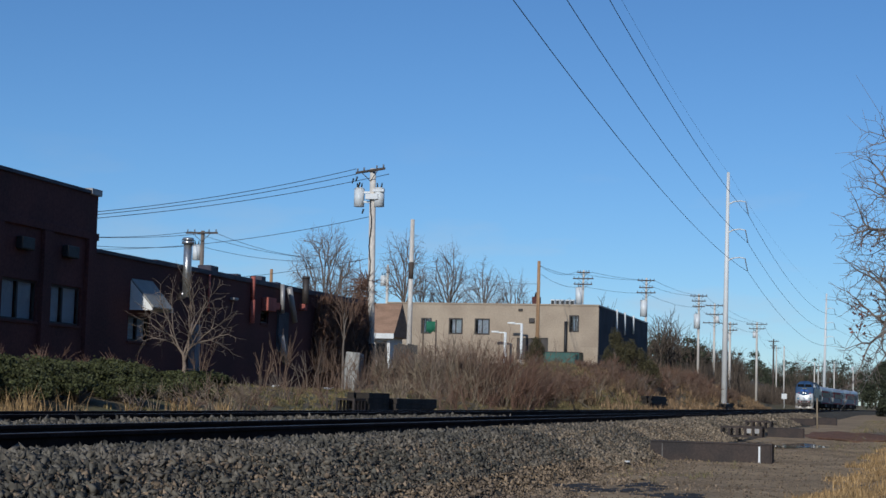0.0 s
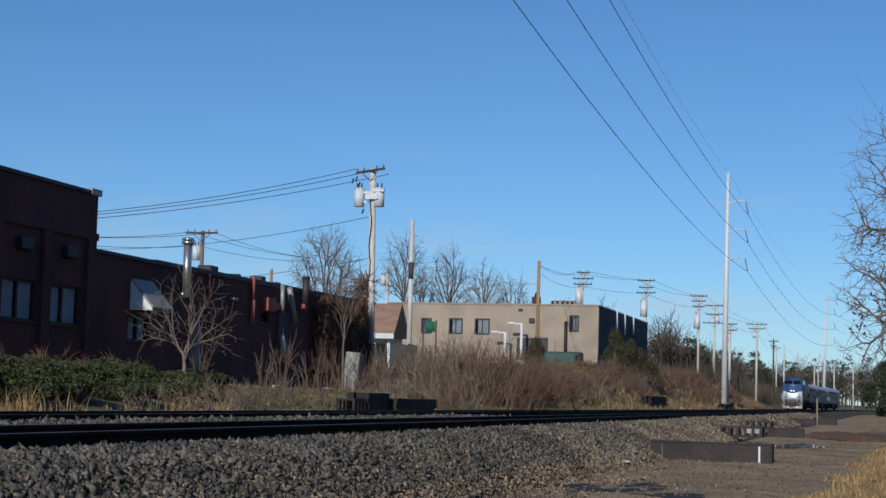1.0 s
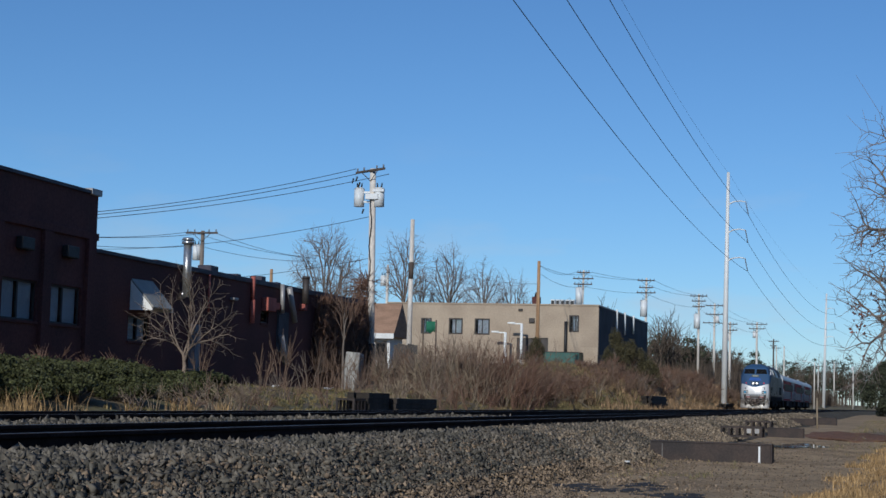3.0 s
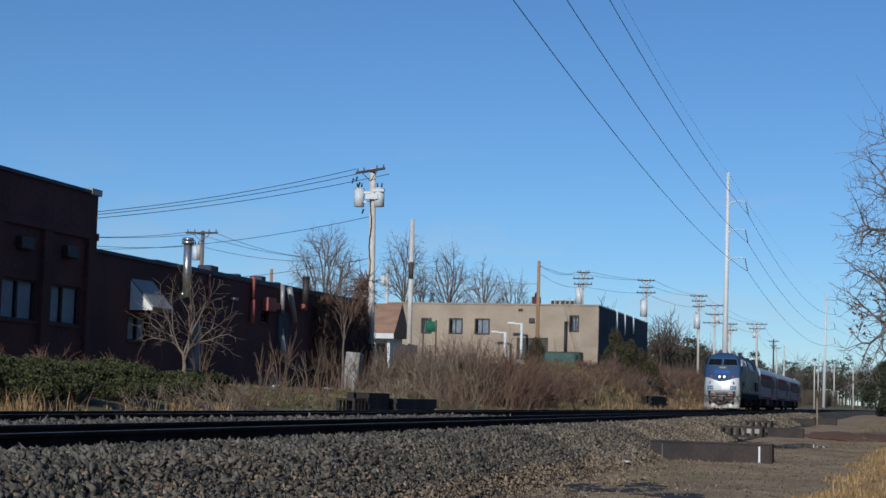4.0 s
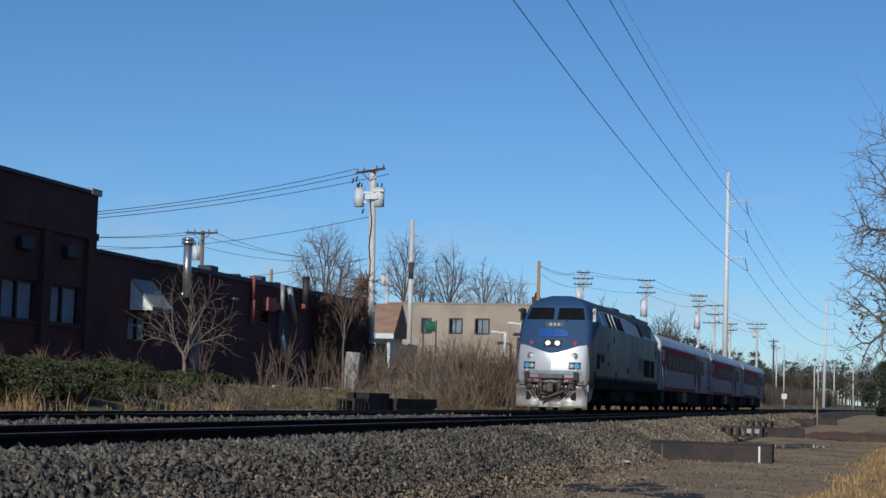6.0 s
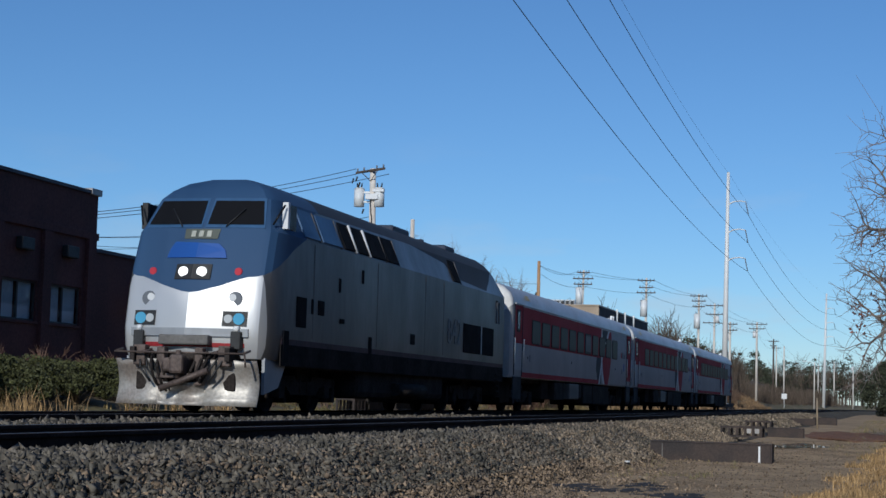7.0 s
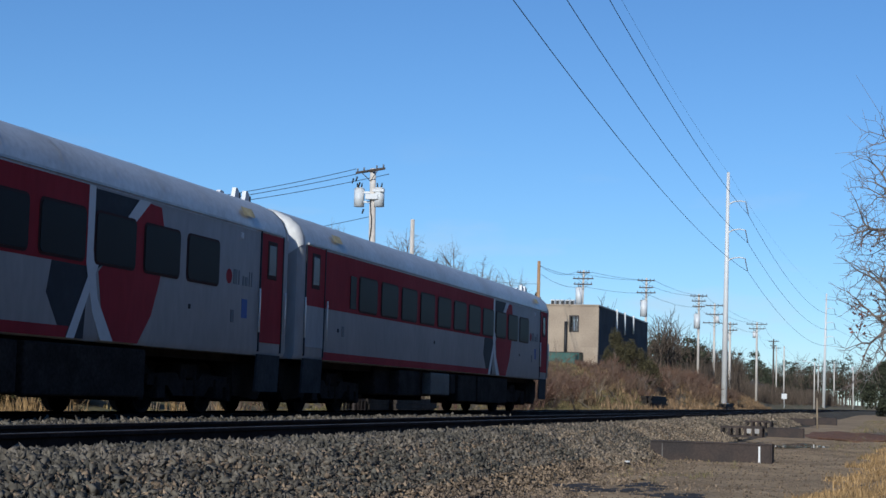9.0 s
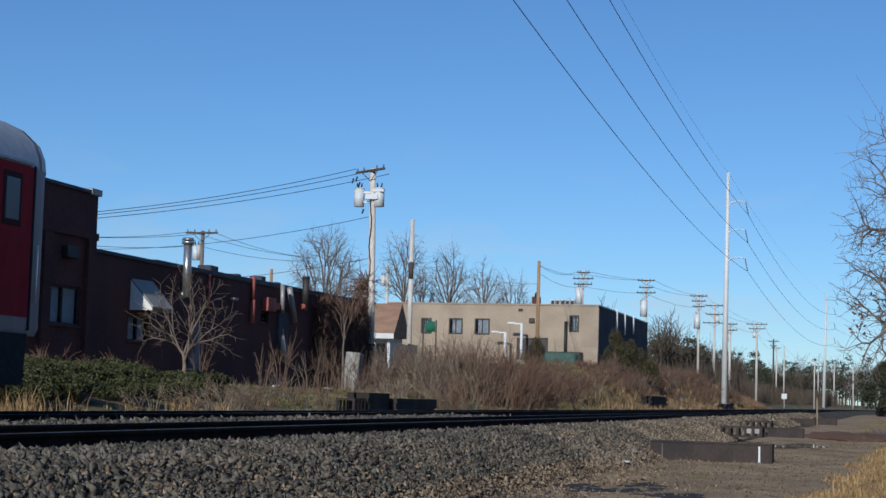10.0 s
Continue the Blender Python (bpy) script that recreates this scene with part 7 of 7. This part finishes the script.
tie_stack(55.2, 4.5, 2.6, 3, 4, 2, "stack of black creosoted timbers beside the rails")
tie_stack(59.7, 4.4, 5.6, 3, 3, 1, "low stack of long black timbers beside the rails")
tie_stack(127, 4.2, 9.0, 3, 5, 0, "stack of dark timbers at the foot of the slope")
tie_stack(180, 3.6, 12.0, 3, 4, 0, "row of dark timbers by the steel pole")
rack(53.2, 4.5, 0.9, 0.5, 3, 85)

# marker stake
b = bmesh.new()
rod(b, (0, 0, -0.2), (0, 0.02, 1.75), 0.05, 0.045, n=8)
st = part("marker_stake", b, M["straw_stem"])
st.matrix_basis = pose(98, -8.95, -0.8)
tagged(st, "thin weathered wooden marker stake", "stake")

# white sign by the curve
SG = empty("trackside_sign", 300, 4.4, 0.1)
part("board", bm_box(-0.03, 0.03, -0.45, 0.45, 1.6, 2.5, 0.01), M["whitepaint"], SG)
b = bmesh.new()
rod(b, (0.06, 0, -0.5), (0.06, 0, 2.4), 0.06, n=8)
part("post", b, M["galv"], SG)
tagged(SG, "small white square trackside sign on a post", "sign")

# far shed
SH = empty("far_shed", 340, 12.5, 0.6)
part("wall", bm_box(-3, 3, -3.5, 3.5, 0, 3.0), M["siding_grey"], SH)
b = bmesh.new()
plate(b, [(-4.0, 2.9), (0, 4.8), (4.0, 2.9)], "x", -3.3, 3.3)
part("roof", b, M["roofing"], SH)
tagged(SH, "small grey shed far behind bare brush", "shed")

# puddle
b = bmesh.new()
pts = []
for i in range(28):
    a = 2 * math.pi * i / 28
    r = 1 + 0.22 * math.sin(3 * a + 1) + 0.12 * math.sin(7 * a)
    pts.append((54 + 3.2 * r * math.cos(a), -10.1 + 0.75 * r * math.sin(a)))
vs = [b.verts.new((x, y, -0.80)) for x, y in pts]
b.faces.new(vs)
tagged(part("puddle", b, M["water"]), "shallow puddle in the gravel yard", "puddle", kind="structure")

# low heap of reddish dirt beyond the girders
b = bmesh.new()
bmesh.ops.create_icosphere(b, subdivisions=4, radius=1.0)
for v in b.verts:
    q = noise.noise(v.co * 2.3) * 0.18 + noise.noise(v.co * 6.0) * 0.07
    v.co = (v.co.x * 11.0 * (1 + q), v.co.y * 1.9 * (1 + q), max(-0.2, v.co.z * (0.17 + q * 0.5)))
for f in b.faces:
    f.smooth = True
ob = part("dirt_patch", b, M["reddirt"])
ob.matrix_basis = pose(74, -11.2, -0.84, 0, 0, 3)
tagged(ob, "low mound of reddish brown dirt in the yard", "dirt mound")

# damp dark patches of soil
for x, y, rx, ry, s in ((23.6, -8.5, 0.9, 0.32, 1), (23.9, -9.35, 1.3, 0.55, 2), (25.6, -9.0, 0.8, 0.3, 4), (22.6, -10.0, 0.5, 0.4, 3)):
    rr = random.Random(s)
    b = bmesh.new()
    for q in range(26):
        cx, cy2 = x + rr.gauss(0, rx * 0.45), y + rr.gauss(0, ry * 0.45)
        r0 = rr.uniform(0.05, 0.16)
        z = ground_height(cx, cy2) - 0.01
        bmesh.ops.create_icosphere(b, subdivisions=1, radius=r0, matrix=Matrix.Translation((cx, cy2, z)) @ Matrix.Diagonal((1.8, 1.2, 0.22, 1)))
    tagged(part("damp_soil", b, M["damp"]), "heap of dark damp soil and cinders", "soil", kind="stuff")
for x, y, turn, l in ((32.0, -7.75, 60, 0.5), (33.8, -7.6, 100, 0.35), (27.0, -8.9, 20, 0.4)):
    b = bmesh.new()
    box(b, -l / 2, l / 2, -0.03, 0.03, 0, 0.035, 0.006)
    ob = part("wood_scrap", b, M["whitepaint"] if x == 32.0 else M["straw_stem"])
    ob.matrix_basis = pose(x, y, ground_height(x, y) + 0.02, 0, 3, turn)
    tagged(ob, "pale scrap of wood lying on the gravel", "wood scrap", group="scraps")
# litter on the far bank
for x, y in ((64.0, 9.0), (66.5, 9.6), (62.0, 6.2), (57.0, 8.6), (79.0, 9.0)):
    b = bmesh.new()
    bmesh.ops.create_icosphere(b, subdivisions=1, radius=0.1)
    for v in b.verts:
        v.co = (v.co.x * 1.6, v.co.y, v.co.z * 0.5 + 0.03 * math.sin(v.co.x * 30))
    ob = part("litter", b, M["whitepaint"])
    ob.matrix_basis = pose(x, y, ground_height(x, y) + 0.12, 10, 5, 30 * x)
    tagged(ob, "crumpled white litter on the bank grass", "litter", group="litter")


# ---- ballast stones ----
def scatter_stones(name, count, xr, yr, mat, label, size, seed, drop=0.3, profile=True):
    rng = np.random.default_rng(seed)
    x = xr[0] + (xr[1] - xr[0]) * rng.uniform(0, 1, count) ** 1.6
    y = rng.uniform(yr[0], yr[1], count)
    py, pz = zip(*ballast_profile(0))
    if profile:
        z = np.interp(y, py, pz)
    else:
        z = np.array([ground_height(a, b2) for a, b2 in zip(x, y)])
    # a split stone: a skewed wedge with five faces
    ico = np.array([(-1, -0.8, -0.7), (1, -0.8, -0.7), (0.1, 1, -0.7), (-0.9, -0.7, 0.7), (0.9, -0.5, 0.7), (0.0, 0.8, 0.7)], float) * 0.82
    tri = np.array([(0, 2, 1), (3, 4, 5), (0, 1, 4), (0, 4, 3), (1, 2, 5), (1, 5, 4), (2, 0, 3), (2, 3, 5)])
    s = np.minimum(rng.lognormal(math.log(size), 0.3, count), size * 1.6)
    q = rng.normal(0, 1, (count, 4))
    q /= np.linalg.norm(q, axis=1, keepdims=True)
    w, a, b2, c = q.T
    R = np.stack([np.stack([1 - 2 * (b2 * b2 + c * c), 2 * (a * b2 - c * w), 2 * (a * c + b2 * w)], 1), np.stack([2 * (a * b2 + c * w), 1 - 2 * (a * a + c * c), 2 * (b2 * c - a * w)], 1),
                  np.stack([2 * (a * c - b2 * w), 2 * (b2 * c + a * w), 1 - 2 * (a * a + b2 * b2)], 1)], 1)
    shape = (ico[None] * rng.uniform(0.75, 1.25, (count, 6, 1)) + rng.normal(0, 0.16, (count, 6, 3))) * (s[:, None, None] * np.stack([rng.uniform(0.9, 1.55, count), rng.uniform(0.6, 1.0, count), rng.uniform(0.35, 0.75, count)], 1)[:, None, :])
    verts = np.einsum("nij,nkj->nki", R, shape) + np.stack([x, y, z + s * (rng.uniform(0, 1, count) * 1.7 - drop - 0.4)], 1)[:, None, :]
    faces = (np.arange(count)[:, None, None] * 6 + tri[None]).reshape(-1, 3)
    ob = soup(name, verts.reshape(-1, 3), faces, M[mat])
    tagged(ob, label, "ballast", kind="stuff")


scatter_stones("ballast_stones", 62000, (8, 40), (-7.6, -5.5), "stone", "loose grey crushed stones of the ballast shoulder", 0.034, 1)
scatter_stones("shoulder_stones", 44000, (9, 52), (-8.9, -6.6), "stone_brown", "brown stones at the foot of the ballast", 0.029, 2)
scatter_stones("track_stones", 13000, (11, 44), (-3.2, -1.5), "stone", "grey stones between the two tracks", 0.036, 3)
scatter_stones("dusty_ballast_stones", 34000, (30, 68), (-7.9, -5.5), "stone_dusty", "brownish dusty stones of the ballast shoulder", 0.034, 11)
scatter_stones("far_ballast_stones", 12000, (60, 150), (-7.8, -5.5), "stone_dusty", "grey stones of the ballast further down the line", 0.05, 7)
scatter_stones("yard_stones", 10000, (19, 60), (-13, -8.0), "stone_brown", "scattered brown pebbles of the yard", 0.017, 4, 0.4, False)
# ---- what moves ----
SPEED = 35.6
REAR_AT_ZERO = 376.9
CENTRES = (-88.2, -64.75, -38.85, -12.95)  # centre of each vehicle from the rear of the train


def motions():
    for thing, off in zip(CARS, CENTRES):
        rows = []
        for i in range(21):
            t = i * 0.5
            x = REAR_AT_ZERO - SPEED * t + off
            rows.append((t, pose(x, curve_y(x), 0, 0, 0, curve_turn(x))))
        walk(thing, rows)


motions()
